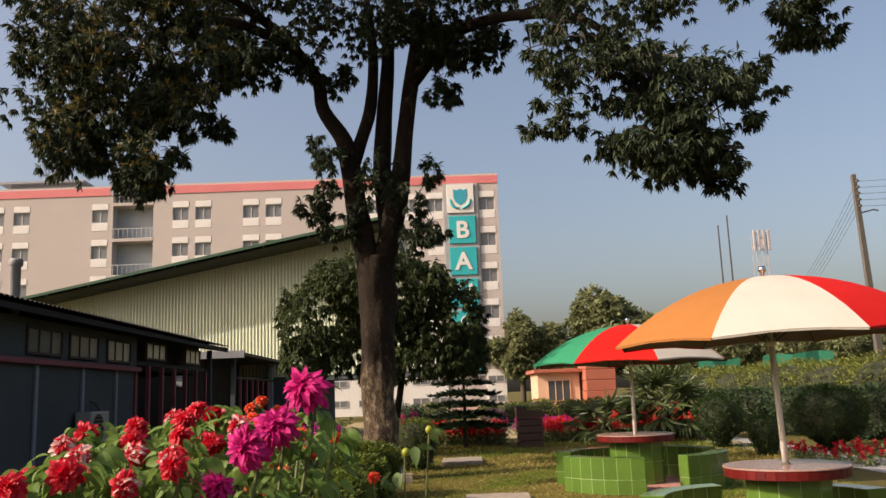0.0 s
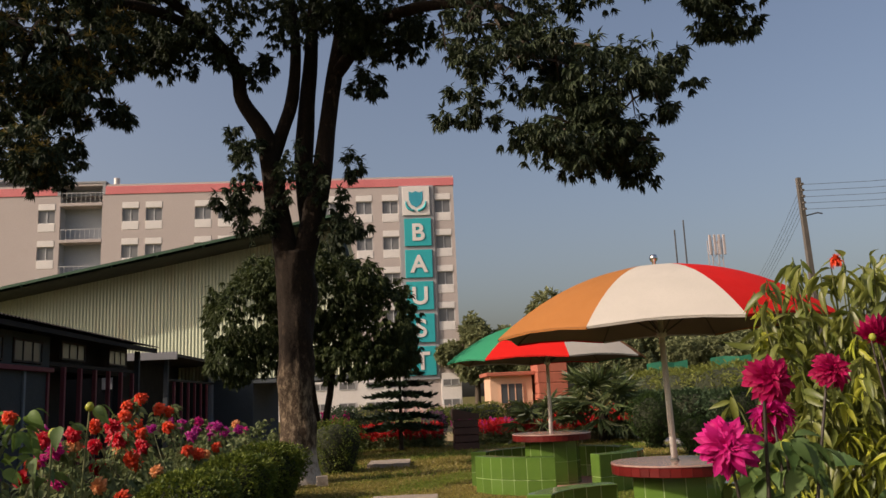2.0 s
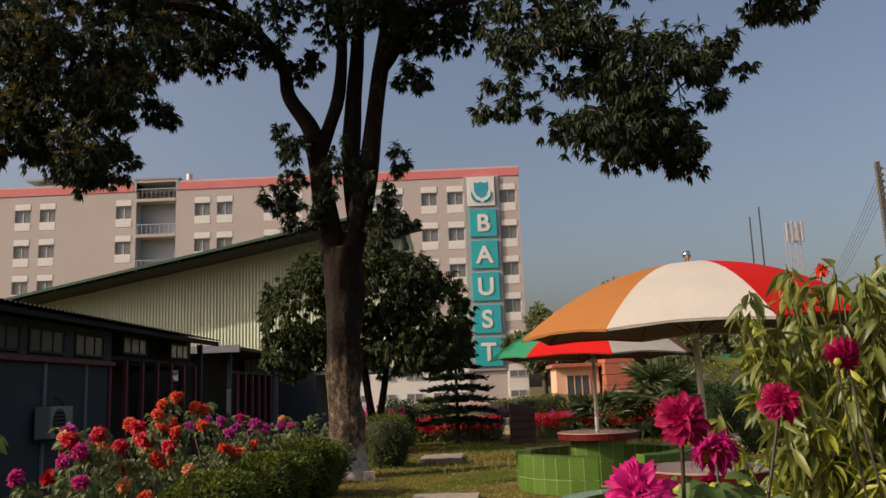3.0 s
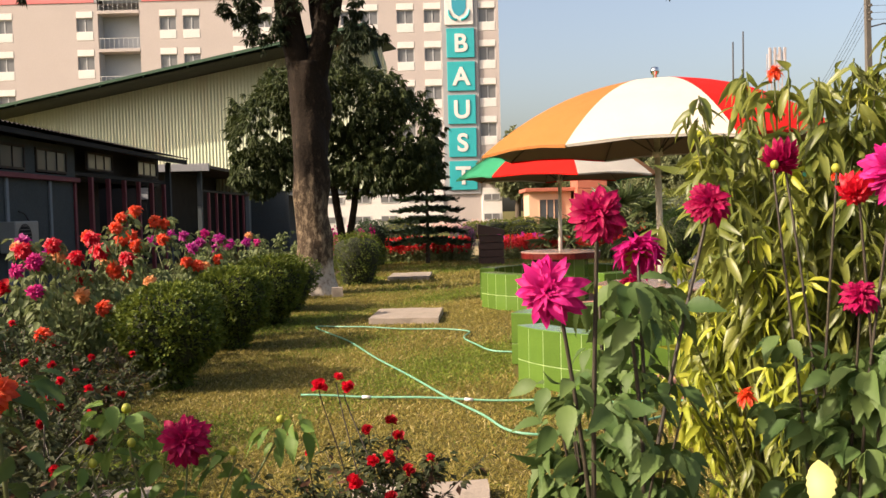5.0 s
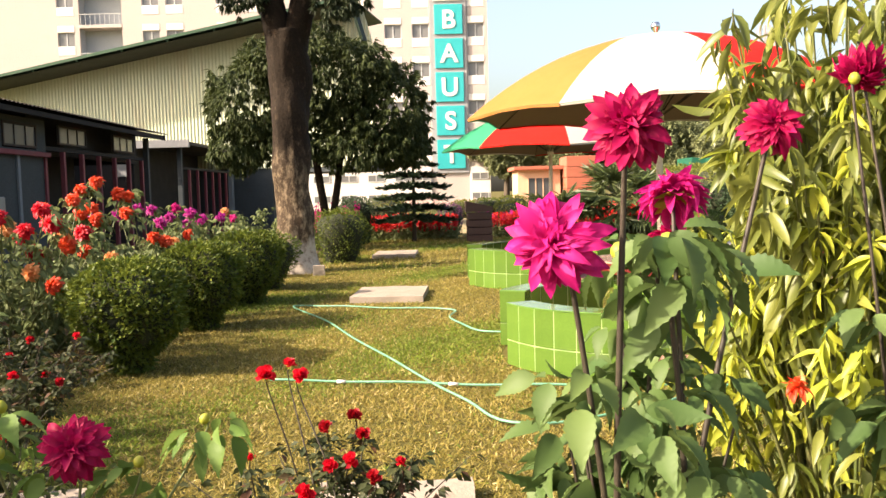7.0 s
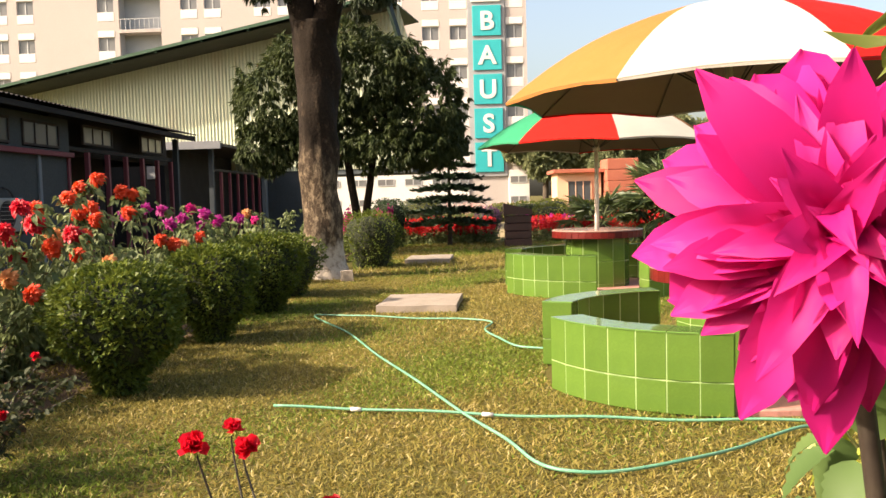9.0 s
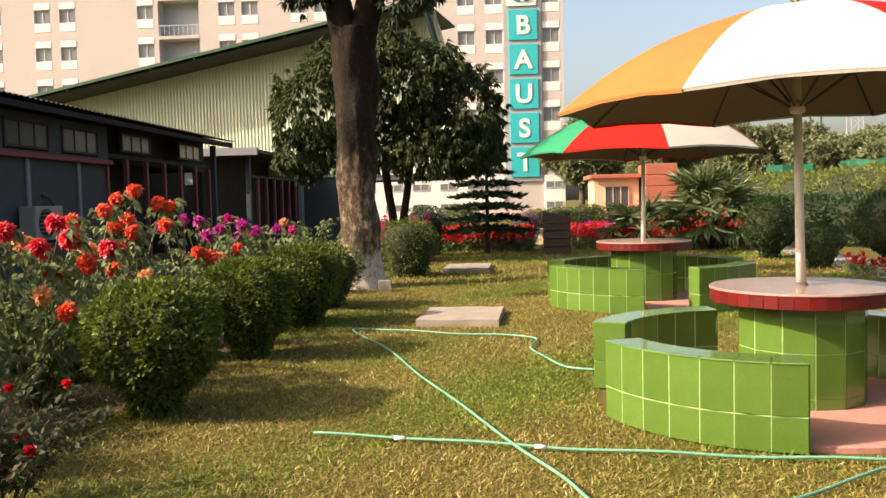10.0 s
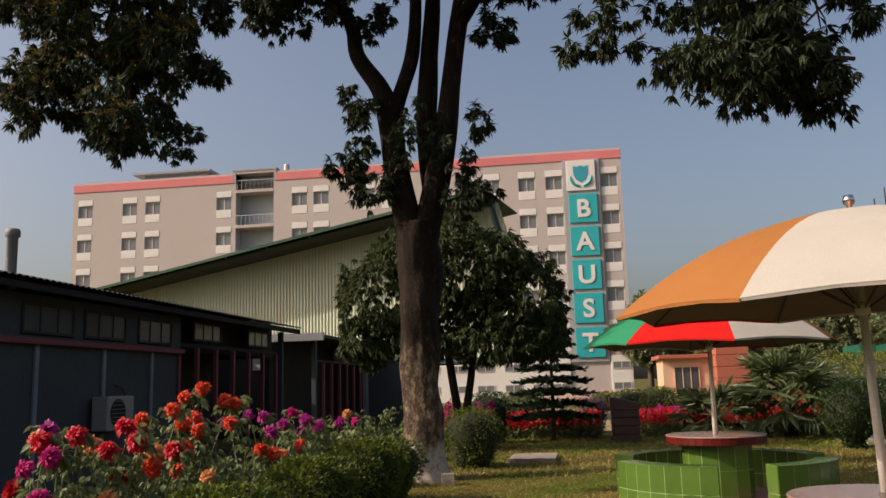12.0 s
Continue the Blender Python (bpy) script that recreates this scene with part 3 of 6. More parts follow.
def umbrella(centre, turn, colours, group, label, lean=(0.0, 0.0), z0=0.0):
    """A garden umbrella with eight panels on a steel pole through the table."""
    ob = thing("garden_umbrella", (*centre, 0.812 + z0), label, "umbrella", group)
    ob.matrix_basis = ob.matrix_basis @ pose(0, 0, 0, *lean, 0)
    rim, top, R = 1.25, 1.90, 1.655
    part("pole", Soup().tube([(0, 0, 0), (0, 0, 0.5), (0, 0, 1.2), (0, 0, top - 0.02)], [0.032, 0.030, 0.028, 0.026], 12).mesh("pole", M_POLE, True), ob, "white painted steel pole")
    vs, fs = lathe([(0.0, 0.02), (0.038, 0.02), (0.048, 0.0)], 14)
    part("collar", Soup().add(vs, fs).mesh("collar", M_CONC, True), ob)
    vs, fs = lathe([(0.0, top + 0.115), (0.03, top + 0.11), (0.043, top + 0.08), (0.035, top + 0.05), (0.018, top + 0.035), (0.022, top - 0.02)], 14)
    part("finial", Soup().add(vs, fs).mesh("finial", M_CHROME, True), ob, "chrome ball finial")

    def edge(q, s):
        """A point of the canopy: s from the hub to the rim, q across the panel from 0 to 1."""
        sag = 0.055 * math.sin(math.pi * q) * s * s
        bow = 1 - (1 - math.cos(radians(22.5)) / math.cos(radians(45 * (q - 0.5)))) * 0.75
        r = R * s * bow * (1 - 0.025 * math.sin(math.pi * q) * s)
        z = top - (top - rim) * (0.07 * s + 0.93 * s ** 2.15) + 0.6 * sag
        return r, z

    for k in range(8):
        a0 = turn + 45 * k
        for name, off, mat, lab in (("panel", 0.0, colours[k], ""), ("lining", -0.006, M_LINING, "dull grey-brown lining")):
            nu, nv = 8, 10
            v = []
            for j in range(nv + 1):
                s = 0.02 + 0.98 * j / nv
                for i in range(nu + 1):
                    r, z = edge(i / nu, s)
                    a = radians(a0 + 45 * i / nu)
                    v.append((r * math.cos(a), r * math.sin(a), z + off))
            f = [(j * (nu + 1) + i, (j + 1) * (nu + 1) + i, (j + 1) * (nu + 1) + i + 1, j * (nu + 1) + i + 1) for j in range(nv) for i in range(nu)]
            s = Soup().add(v, f)
            if name == "panel":
                w = [v[nv * (nu + 1) + i] for i in range(nu + 1)]
                s.add(w + [(x * 0.997, y * 0.997, z - 0.022 + 0.003 * math.cos(i * 2.1)) for i, (x, y, z) in enumerate(w)], [(i, i + nu + 1, i + nu + 2, i + 1) for i in range(nu)])
            part(name, s.mesh(name, mat, True), ob, lab)
        ca, sa = math.cos(radians(a0)), math.sin(radians(a0))
        line = [edge(0, s) for s in (0.03, 0.25, 0.5, 0.75, 1.0)]
        part("rib", Soup().tube([(r * ca, r * sa, z - 0.014) for r, z in line], 0.006, 5).mesh("rib", M_TIN), ob, "thin dark metal rib")
        r5, z5 = edge(0, 0.5)
        part("strut", Soup().tube([(0.03 * ca, 0.03 * sa, 1.22), (r5 * ca, r5 * sa, z5 - 0.02)], 0.007, 5).mesh("strut", M_TIN), ob, "thin dark metal strut")
    vs, fs = lathe([(0.028, 1.27), (0.05, 1.26), (0.05, 1.19), (0.028, 1.18)], 12)
    part("runner", Soup().add(vs, fs).mesh("runner", M_POLE, True), ob)
    return ob


def seat_group(c, word, z0=0.0, k0=1.0):
    vs, fs = lathe([(0.0, 0.03), (1.195, 0.03), (1.205, 0.02), (1.205, -0.12)], 56)
    whole("round_floor", Soup().add(vs, fs).mesh("round_floor", M_PINKFLOOR), "round pink cement floor under the seats", "floor", kind="structure", at=(*c, z0)).scale = (k0, k0, k0)
    for a0, a1, dx in ((199, 261.5, -0.085), (97, 159.5, -0.085), (286, 348, 0.0), (12, 74, 0.0)):
        arc_bench((c[0] + dx, c[1]), a0, a1, "curved benches round the %s table" % word, z0, k0)


NEAR, FAR, RISE = (5.48, 10.42), (5.46, 15.85), 0.05
seat_group(NEAR, "near")
seat_group(FAR, "far", RISE, 1.06)
T_NEAR, T_FAR = (5.59, 10.42), (5.40, 15.95)
round_table(T_NEAR, "round tables")
round_table(T_FAR, "round tables", 0.02, 1.04)


def swell(x, y):
    """The lawn's slight rise round the far seats."""
    def ease(t):
        t = min(1.0, max(0.0, t))
        return t * t * (3 - 2 * t)
    return RISE * ease((x - 3.45) / 0.6) * ease((y - 12.6) / 1.6) * ease((9.4 - x) / 1.2) * ease((20.5 - y) / 2)


xs, ys = np.linspace(3.45, 9.4, 40), np.linspace(12.6, 20.5, 50)
v = [(x, y, -0.008 + swell(x, y)) for y in ys for x in xs]
f = [(j * 40 + i, j * 40 + i + 1, (j + 1) * 40 + i + 1, (j + 1) * 40 + i) for j in range(49) for i in range(39)]
whole("lawn_rise", Soup().add(v, f).mesh("lawn_rise", M_LAWN, True), "slightly raised lawn round the far seats", "ground", kind="structure")
umbrella(T_NEAR, 186.0, [M_ORANGE, M_WHITE, M_RED, M_GREEN, M_ORANGE, M_WHITE, M_RED, M_GREEN], "garden umbrellas", "open umbrella with orange, white and red panels over the table", (0.4, -1.2))
umbrella(T_FAR, 181, [M_GREEN, M_RED, M_WHITE, M_ORANGE, M_GREEN, M_RED, M_WHITE, M_ORANGE], "garden umbrellas", "open umbrella with green, red and white panels over the far table", (0.0, 0.4), -0.04)


# ---------------------------------------------------------------- garden hose
def hose(pts, label):
    line = [(p.x, p.y, 0.022 + 0.006 * math.sin(7 * p.x + 3 * p.y)) for p in smooth_line([(x, y, 0) for x, y in pts], 8)]
    ob = whole("garden_hose", Soup().tube(line, 0.0095, 7).mesh("garden_hose", M_HOSE, True), label, "hose")
    return ob, line


ob, line = hose([(2.33, 9.54), (2.93, 9.44), (3.60, 9.28), (4.42, 9.13), (5.15, 9.04), (5.9, 9.0), (7.2, 9.1)], "pale green garden hose lying across the lawn")
for k in (7, 17):
    p, q = Vector(line[k]), Vector(line[k + 1])
    part("joint", Soup().tube([p, p + (q - p).normalized() * 0.07], 0.0135, 8).mesh("joint", M_WHITEP, True), ob, "white tape wound round a hose joint")
hose([(4.27, 11.4), (4.04, 11.56), (3.89, 11.99), (3.76, 12.5), (3.84, 13.0), (3.63, 13.22), (2.95, 13.46), (2.3, 13.7), (1.78, 13.82), (2.37, 12.53), (2.81, 11.28), (3.2, 10.3), (3.57, 9.3), (3.82, 8.72), (3.97, 8.28), (4.17, 8.16), (4.48, 8.22), (4.82, 8.37), (5.27, 8.71), (5.7, 8.93), (6.6, 8.95)], "pale green garden hose looped over the grass")


# ---------------------------------------------------------------- low dark building with a veranda
def corrugated(length, run, rise, pitch=0.16, depth=0.022):
    """A roof sheet, ribs along the slope: y along the eave, x up the slope."""
    n = int(length / pitch) * 4
    s = Soup()
    v = []
    for i in range(n + 1):
        y = length * i / n
        z = depth * (0, 1, 1, 0)[i % 4]
        v += [(0, y, z), (-run, y, z + rise), (0, y, z - 0.008), (-run, y, z + rise - 0.008)]
    f = []
    for i in range(n):
        a, b = 4 * i, 4 * i + 4
        f += [(a, b, b + 1, a + 1), (a + 2, a + 3, b + 3, b + 2), (a, a + 2, b + 2, b)]
    return s.add(v, f)


WX = -4.85


def shed_window(parent, y0, y1, z0, z1, lab):
    w = part("window", Soup().box(-0.03, 0.03, y0, y1, z0, z0 + 0.05, 0.006).box(-0.03, 0.03, y0, y1, z1 - 0.05, z1, 0.006).box(-0.03, 0.03, y0, y0 + 0.05, z0 + 0.05, z1 - 0.05, 0.006)
             .box(-0.03, 0.03, y1 - 0.05, y1, z0 + 0.05, z1 - 0.05, 0.006).mesh("window", M_TIN), parent, lab, pose(WX + 0.01, 0, 0))
    part("pane", Soup().box(-0.006, 0.006, y0 + 0.05, y1 - 0.05, z0 + 0.05, z1 - 0.05).mesh("pane", M_GLASS), w, "dusty dark glass")
    n = 3
    for k in range(1, n):
        y = y0 + (y1 - y0) * k / n
        part("mullion", Soup().box(-0.02, 0.02, y - 0.015, y + 0.015, z0 + 0.05, z1 - 0.05).mesh("mullion", M_TIN), w)


low = thing("veranda_building", (0, 0, 0), "long dark single-storey building with maroon trim and tin roof", "building")
part("wall", Soup().box(WX - 0.2, WX, -10, 21.6, 0, 2.55).box(WX - 0.2, WX, -10, 16.2, 2.55, 3.2).box(WX - 0.2, WX, 17.6, 17.9, 2.55, 3.2).box(WX - 0.2, WX, 19.3, 19.75, 2.55, 3.2).box(WX - 0.2, WX, 21.15, 21.6, 2.55, 3.2)
     .box(WX - 0.2, WX, 16.2, 17.6, 3.08, 3.2).box(WX - 0.2, WX, 17.9, 19.3, 3.08, 3.2).box(WX - 0.2, WX, 19.75, 21.15, 3.08, 3.2).mesh("wall", M_DARKWALL), low, "dark slate-painted wall")
for y0 in (16.2, 17.9, 19.75):
    shed_window(low, y0, y0 + 1.4, 2.57, 3.07, "small clerestory window")
part("ledge", Soup().box(WX + 0.002, WX + 0.14, -10, 21.55, 2.40, 2.50, 0.01).mesh("ledge", M_PINKTRIM), low, "maroon painted ledge")
for y in (14.4, 16.6, 18.55, 20.3, 21.5):
    part("pilaster", Soup().box(WX + 0.002, WX + 0.05, y - 0.05, y + 0.05, 0, 2.40, 0.008).mesh("pilaster", M_BLUEGREY if y < 21 else M_PINKTRIM), low)
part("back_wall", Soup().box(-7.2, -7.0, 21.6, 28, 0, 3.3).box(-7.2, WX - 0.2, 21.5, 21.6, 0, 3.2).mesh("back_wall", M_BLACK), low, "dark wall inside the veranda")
# Unseen wall added so low sun does not reach the rear wing's end wall.
part("sun_block_wall", Soup().box(-9.7, -9.5, -10, 31.0, 0, 4.2).mesh("sun_block_wall", M_DARKWALL), low, "plain unseen wall added to block the low sun")
# Near-black sheets added to shut light gaps and read as shade.
part("dark_backing", Soup().box(WX - 0.5, WX - 0.4, 21.6, 28.3, 2.5, 3.35).box(WX - 0.5, -9.5, 28.3, 28.4, 2.5, 3.6).mesh("dark_backing", M_BLACK), low, "dark backing added as shade above the veranda")
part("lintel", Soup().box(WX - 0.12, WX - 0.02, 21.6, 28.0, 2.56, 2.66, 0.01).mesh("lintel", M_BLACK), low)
for k in range(6):
    y = 22.42 + 1.02 * k
    part("post", Soup().box(WX - 0.05, WX + 0.05, y - 0.05, y + 0.05, 0, 2.56, 0.008).mesh("post", M_PINKTRIM), low, "slim maroon veranda post")
part("corner_post", Soup().box(WX - 0.02, WX + 0.12, 27.75, 27.89, 0, 3.22, 0.01).mesh("corner_post", M_DARKWALL), low, "blue-grey corner post")
for y in (22.2, 25.4):
    shed_window(low, y, y + 1.5, 2.72, 3.16, "clerestory window above the veranda")
part("roof", corrugated(38.25, 5.5, 1.0).mesh("roof", M_TIN), low, "rusty dark corrugated tin roof", pose(-4.28, -10, 3.34))
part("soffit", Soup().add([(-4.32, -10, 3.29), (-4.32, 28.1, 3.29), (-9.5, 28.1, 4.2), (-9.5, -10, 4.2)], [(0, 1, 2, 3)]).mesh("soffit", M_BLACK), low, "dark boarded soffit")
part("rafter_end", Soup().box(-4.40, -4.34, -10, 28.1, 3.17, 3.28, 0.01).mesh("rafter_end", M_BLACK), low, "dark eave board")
part("end_beam", Soup().add([(-4.30, 28.02, 3.30), (-4.30, 28.02, 3.16), (-9.5, 28.02, 4.05), (-9.5, 28.02, 4.2), (-4.30, 28.10, 3.30), (-4.30, 28.10, 3.16), (-9.5, 28.10, 4.05), (-9.5, 28.10, 4.2)],
     [(0, 1, 2, 3), (7, 6, 5, 4), (0, 4, 5, 1), (1, 5, 6, 2)]).mesh("end_beam", M_BLACK), low)
vs, fs = lathe([(0.0, 0.78), (0.10, 0.78), (0.115, 0.74), (0.115, 0.66), (0.085, 0.64), (0.085, -0.2)], 14)
part("vent_pipe", Soup().add(vs, fs).mesh("vent_pipe", M_GREYTIN, True), low, "grey vent pipe through the roof", pose(-5.1, 16.25, 3.45))

ac = thing("air_conditioner", (-4.60, 18.55, 0.95), "weathered white outdoor air conditioner unit on the wall", "air conditioner")
part("casing", Soup().box(-0.17, 0.15, -0.44, 0.44, 0, 0.60, 0.02).mesh("casing", M_ACWHITE), ac)
vs, fs = lathe([(0.235, 0.012), (0.25, 0.012), (0.25, 0.0), (0.235, 0.0)], 24)
part("fan_ring", Soup().add(vs, fs, 0, pose(0.152, -0.12, 0.30, 0, 90, 0)).mesh("fan_ring", M_TIN), ac, "dark fan ring")
vs, fs = lathe([(0.0, 0.004), (0.23, 0.004)], 24)
part("fan", Soup().add(vs, fs, 0, pose(0.15, -0.12, 0.30, 0, 90, 0)).mesh("fan", M_BLACK), ac, "dark fan opening")
g = Soup()
for k in range(7):
    g.box(0.156, 0.162, -0.36, 0.12, 0.085 + 0.07 * k, 0.093 + 0.07 * k)
part("grille", g.mesh("grille", M_ACWHITE), ac, "white fan grille bars")
for y in (-0.36, 0.31):
    part("bracket", Soup().box(-0.25, 0.18, y, y + 0.05, -0.05, 0).mesh("bracket", M_TIN), ac, "steel wall bracket")
part("pipe", Soup().tube(smooth_line([(-0.02, 0.46, 0.2), (0.0, 0.56, 0.3), (-0.15, 0.56, 0.7), (-0.22, 0.4, 0.8)]), 0.018, 6).mesh("pipe", M_TIN, True), ac)

second = thing("rear_veranda_building", (0, 0, 0), "dark rear wing with slim maroon posts and grey eave", "building")
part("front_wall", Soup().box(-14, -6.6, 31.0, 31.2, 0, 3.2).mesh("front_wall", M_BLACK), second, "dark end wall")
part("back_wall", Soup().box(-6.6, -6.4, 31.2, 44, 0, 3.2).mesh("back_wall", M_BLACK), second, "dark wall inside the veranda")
part("eave", Soup().box(-14, -4.35, 30.6, 30.7, 3.10, 3.36, 0.01).mesh("eave", M_GREYTIN), second, "grey sheet-metal eave flashing")
part("roof", Soup().add([(-14, 30.65, 3.3), (-4.4, 30.65, 3.3), (-4.4, 44, 3.3), (-14, 44, 3.3), (-14, 30.65, 3.2), (-4.4, 30.65, 3.2), (-4.4, 44, 3.2), (-14, 44, 3.2)],
     [(0, 1, 2, 3), (7, 6, 5, 4), (1, 5, 6, 2)]).mesh("roof", M_TIN), second, "flat dark tin roof")
part("corner_post", Soup().box(-4.95, -4.80, 31.2, 31.35, 0, 3.2, 0.01).mesh("corner_post", M_DARKWALL), second, "blue-grey corner post")
part("lamp_panel", Soup().box(-6.9, -6.55, 30.95, 30.99, 2.2, 2.7, 0.01).mesh("lamp_panel", M_GREYP), second, "pale grey panel on the wall")
for k in range(6):
    y = 32.2 + 1.0 * k
    part("post", Soup().box(WX - 0.045, WX + 0.045, y - 0.045, y + 0.045, 0, 2.42, 0.008).mesh("post", M_PINKTRIM), second, "slim maroon veranda post")
part("rail", Soup().box(WX - 0.03, WX + 0.03, 31.3, 44, 2.42, 2.5, 0.008).mesh("rail", M_BLACK), second)
part("side_wall", Soup().box(WX - 0.15, WX, 38.2, 44, 0, 3.1).mesh("side_wall", M_BLUEGREY), second, "blue-grey panelled wall")

# ---------------------------------------------------------------- tall shed with a corrugated gable
gable = thing("gabled_shed", (0.3, 37.0, 0), "large shed with cream corrugated gable and green roof edge", "shed")
GX0, GX1, GZ0, GZ1, GY = -19.6, 0.3, 5.98, 9.0, 0.0


def roof_z(x):
    return GZ0 + (GZ1 - GZ0) * (x - GX0) / (GX1 - GX0)


v, f = [], []
GBACK = 0.55
WALL_END = 0.9
n = int((WALL_END - GX0) / 0.155) * 4
for i in range(n + 1):
    x = GX0 + (WALL_END - GX0) * i / n
    y = GY + GBACK + (0, 0, 0.035, 0.035)[i % 4]
    v += [(x, y, 2.6), (x, y, min(roof_z(x) - 0.04, 8.98 - 3.6 * (x - 0.5)))]
    if i < n:
        f.append((2 * i, 2 * i + 2, 2 * i + 3, 2 * i + 1))
part("gable_wall", Soup().add(v, f).mesh("gable_wall", M_SHEET), gable, "cream ribbed sheet-metal gable wall")
part("side_wall", Soup().box(-3.75, -3.6, GY + GBACK + 0.06, 4, 0, 3.2).box(-9, -3.75, GY + GBACK + 0.1, GY + GBACK + 0.3, 0, 2.7).box(-3.75, WALL_END, GY + GBACK + 0.06, GY + 4, 2.4, 2.6).mesh("side_wall", M_DARKWALL), gable, "dark slate side wall")
OV = 1.25
part("roof", Soup().add([(GX0 - 1, GY - OV, roof_z(GX0 - 1)), (GX1 + 0.2, GY - OV, roof_z(GX1 + 0.2)), (GX1 + 0.2, 4, roof_z(GX1 + 0.2)), (GX0 - 1, 4, roof_z(GX0 - 1)),
                         (GX0 - 1, GY - OV, roof_z(GX0 - 1) - 0.05), (GX1 + 0.2, GY - OV, roof_z(GX1 + 0.2) - 0.05), (GX1 + 0.2, 4, roof_z(GX1 + 0.2) - 0.05), (GX0 - 1, 4, roof_z(GX0 - 1) - 0.05)],
     [(0, 1, 2, 3), (7, 6, 5, 4), (1, 5, 6, 2), (0, 3, 7, 4)]).mesh("roof", M_ROOFG), gable, "green sheet roof")
part("bargeboard", Soup().add([(GX0 - 1, GY - OV - 0.03, roof_z(GX0 - 1) + 0.03), (GX1 + 0.2, GY - OV - 0.03, roof_z(GX1 + 0.2) + 0.03), (GX1 + 0.2, GY - OV - 0.03, roof_z(GX1 + 0.2) - 0.09), (GX0 - 1, GY - OV - 0.03, roof_z(GX0 - 1) - 0.09),
                               (GX0 - 1, GY - OV + 0.03, roof_z(GX0 - 1) + 0.03), (GX1 + 0.2, GY - OV + 0.03, roof_z(GX1 + 0.2) + 0.03), (GX1 + 0.2, GY - OV + 0.03, roof_z(GX1 + 0.2) - 0.09), (GX0 - 1, GY - OV + 0.03, roof_z(GX0 - 1) - 0.09)],
     [(0, 1, 2, 3), (7, 6, 5, 4), (0, 4, 5, 1), (3, 2, 6, 7)]).mesh("bargeboard", M_ROOFG), gable, "dark green bargeboard")
v, f = [], []
for k, (x, z) in enumerate(((GX1 + 0.2, GZ1 + 0.06), (GX1 + 0.38, GZ1 - 0.62), (GX1 + 0.68, 7.33))):
    v += [(x, GY - OV - 0.03, z), (x - 0.09, GY - OV - 0.03, z - 0.06), (x, GY - OV + 0.65, z), (x - 0.05, GY - OV + 0.65, z - 0.06)]
    if k:
        a = 4 * k
        f += [(a - 4, a, a + 1, a - 3), (a - 4, a - 2, a + 2, a), (a - 3, a + 1, a + 3, a - 1)]
part("side_slope", Soup().add(v, f).mesh("side_slope", M_RIDGE), gable, "steep green edge of the far roof slope")
# Sheet under the overhang, dark so the band below the roof reads as shade.
part("soffit", Soup().add([(GX0 - 0.9, GY - OV + 0.04, roof_z(GX0 - 0.9) - 0.17), (GX1 + 0.15, GY - OV + 0.04, roof_z(GX1) - 0.17), (GX1 + 0.15, GY + GBACK, roof_z(GX1) - 0.17), (GX0 - 0.9, GY + GBACK, roof_z(GX0 - 0.9) - 0.17)], [(3, 2, 1, 0)]).mesh("soffit", M_SOFFIT), gable, "soffit under the roof, coloured dark for its shade")
for k in range(10):
    x = GX0 + 0.5 + 2.0 * k
    part("purlin", Soup().box(x - 0.05, x + 0.05, GY - OV + 0.05, GY + GBACK, roof_z(x) - 0.16, roof_z(x) - 0.06).mesh("purlin", M_ROOFG), gable)

gable.matrix_basis = pose(0.3, 37.0, 0, 0, 0, -10)

# ---------------------------------------------------------------- six-storey block
block = thing("tall_block", (0, 0, 0), "six-storey beige block with pink parapet and teal letter sign", "building")
FX0, FX1, FY, TOP = -41.5, 8.4, 74.0, 20.0
COLS = [-41.0, -36.6, -34.35, -27.48, -20.4, -18.4, -14.2, -12.2, -5.0, -3.25, -0.23, 2.07, 6.68]
WW, PITCH = 1.42, 3.22
ROWS_Z = [(19.3 - PITCH * k - 2.5, 19.3 - PITCH * k) for k in range(6)]
SH0, SH1 = -25.65, -22.1


def holed_wall(x0, x1, z0, z1, holes, y, deep):
    xs = sorted({x0, x1, *[h[0] for h in holes], *[h[1] for h in holes]})
    zs = sorted({z0, z1, *[h[2] for h in holes], *[h[3] for h in holes]})
    s = Soup()
    for i in range(len(xs) - 1):
        for j in range(len(zs) - 1):
            mx, mz = (xs[i] + xs[i + 1]) / 2, (zs[j] + zs[j + 1]) / 2
            if not any(h[0] < mx < h[1] and h[2] < mz < h[3] for h in holes):
                s.add([(xs[i], y, zs[j]), (xs[i + 1], y, zs[j]), (xs[i + 1], y, zs[j + 1]), (xs[i], y, zs[j + 1])], [(0, 1, 2, 3)])
    for a, b, c, d in holes:
        s.add([(a, y, c), (b, y, c), (b, y, d), (a, y, d), (a, y + deep, c), (b, y + deep, c), (b, y + deep, d), (a, y + deep, d)], [(0, 4, 5, 1), (1, 5, 6, 2), (2, 6, 7, 3), (3, 7, 4, 0)])
    return s


holes = [(x, x + WW, z0 + 0.02, z1) for x in COLS for z0, z1 in ROWS_Z[:5]] + [(SH0, SH1, 0, TOP + 0.9)]
wall = holed_wall(FX0, FX1, -0.1, TOP, holes, FY, 0.25)
wall.add([(FX1, FY, -0.1), (FX1, 92, -0.1), (FX1, 92, TOP), (FX1, FY, TOP)], [(0, 1, 2, 3)]).add([(FX0, FY, -0.1), (FX0, 92, -0.1), (FX0, 92, TOP), (FX0, FY, TOP)], [(3, 2, 1, 0)])
wall.add([(FX0, 92, -0.1), (FX1, 92, -0.1), (FX1, 92, TOP), (FX0, 92, TOP)], [(3, 2, 1, 0)])
part("wall", wall.mesh("wall", M_FACADE), block, "beige painted facade")
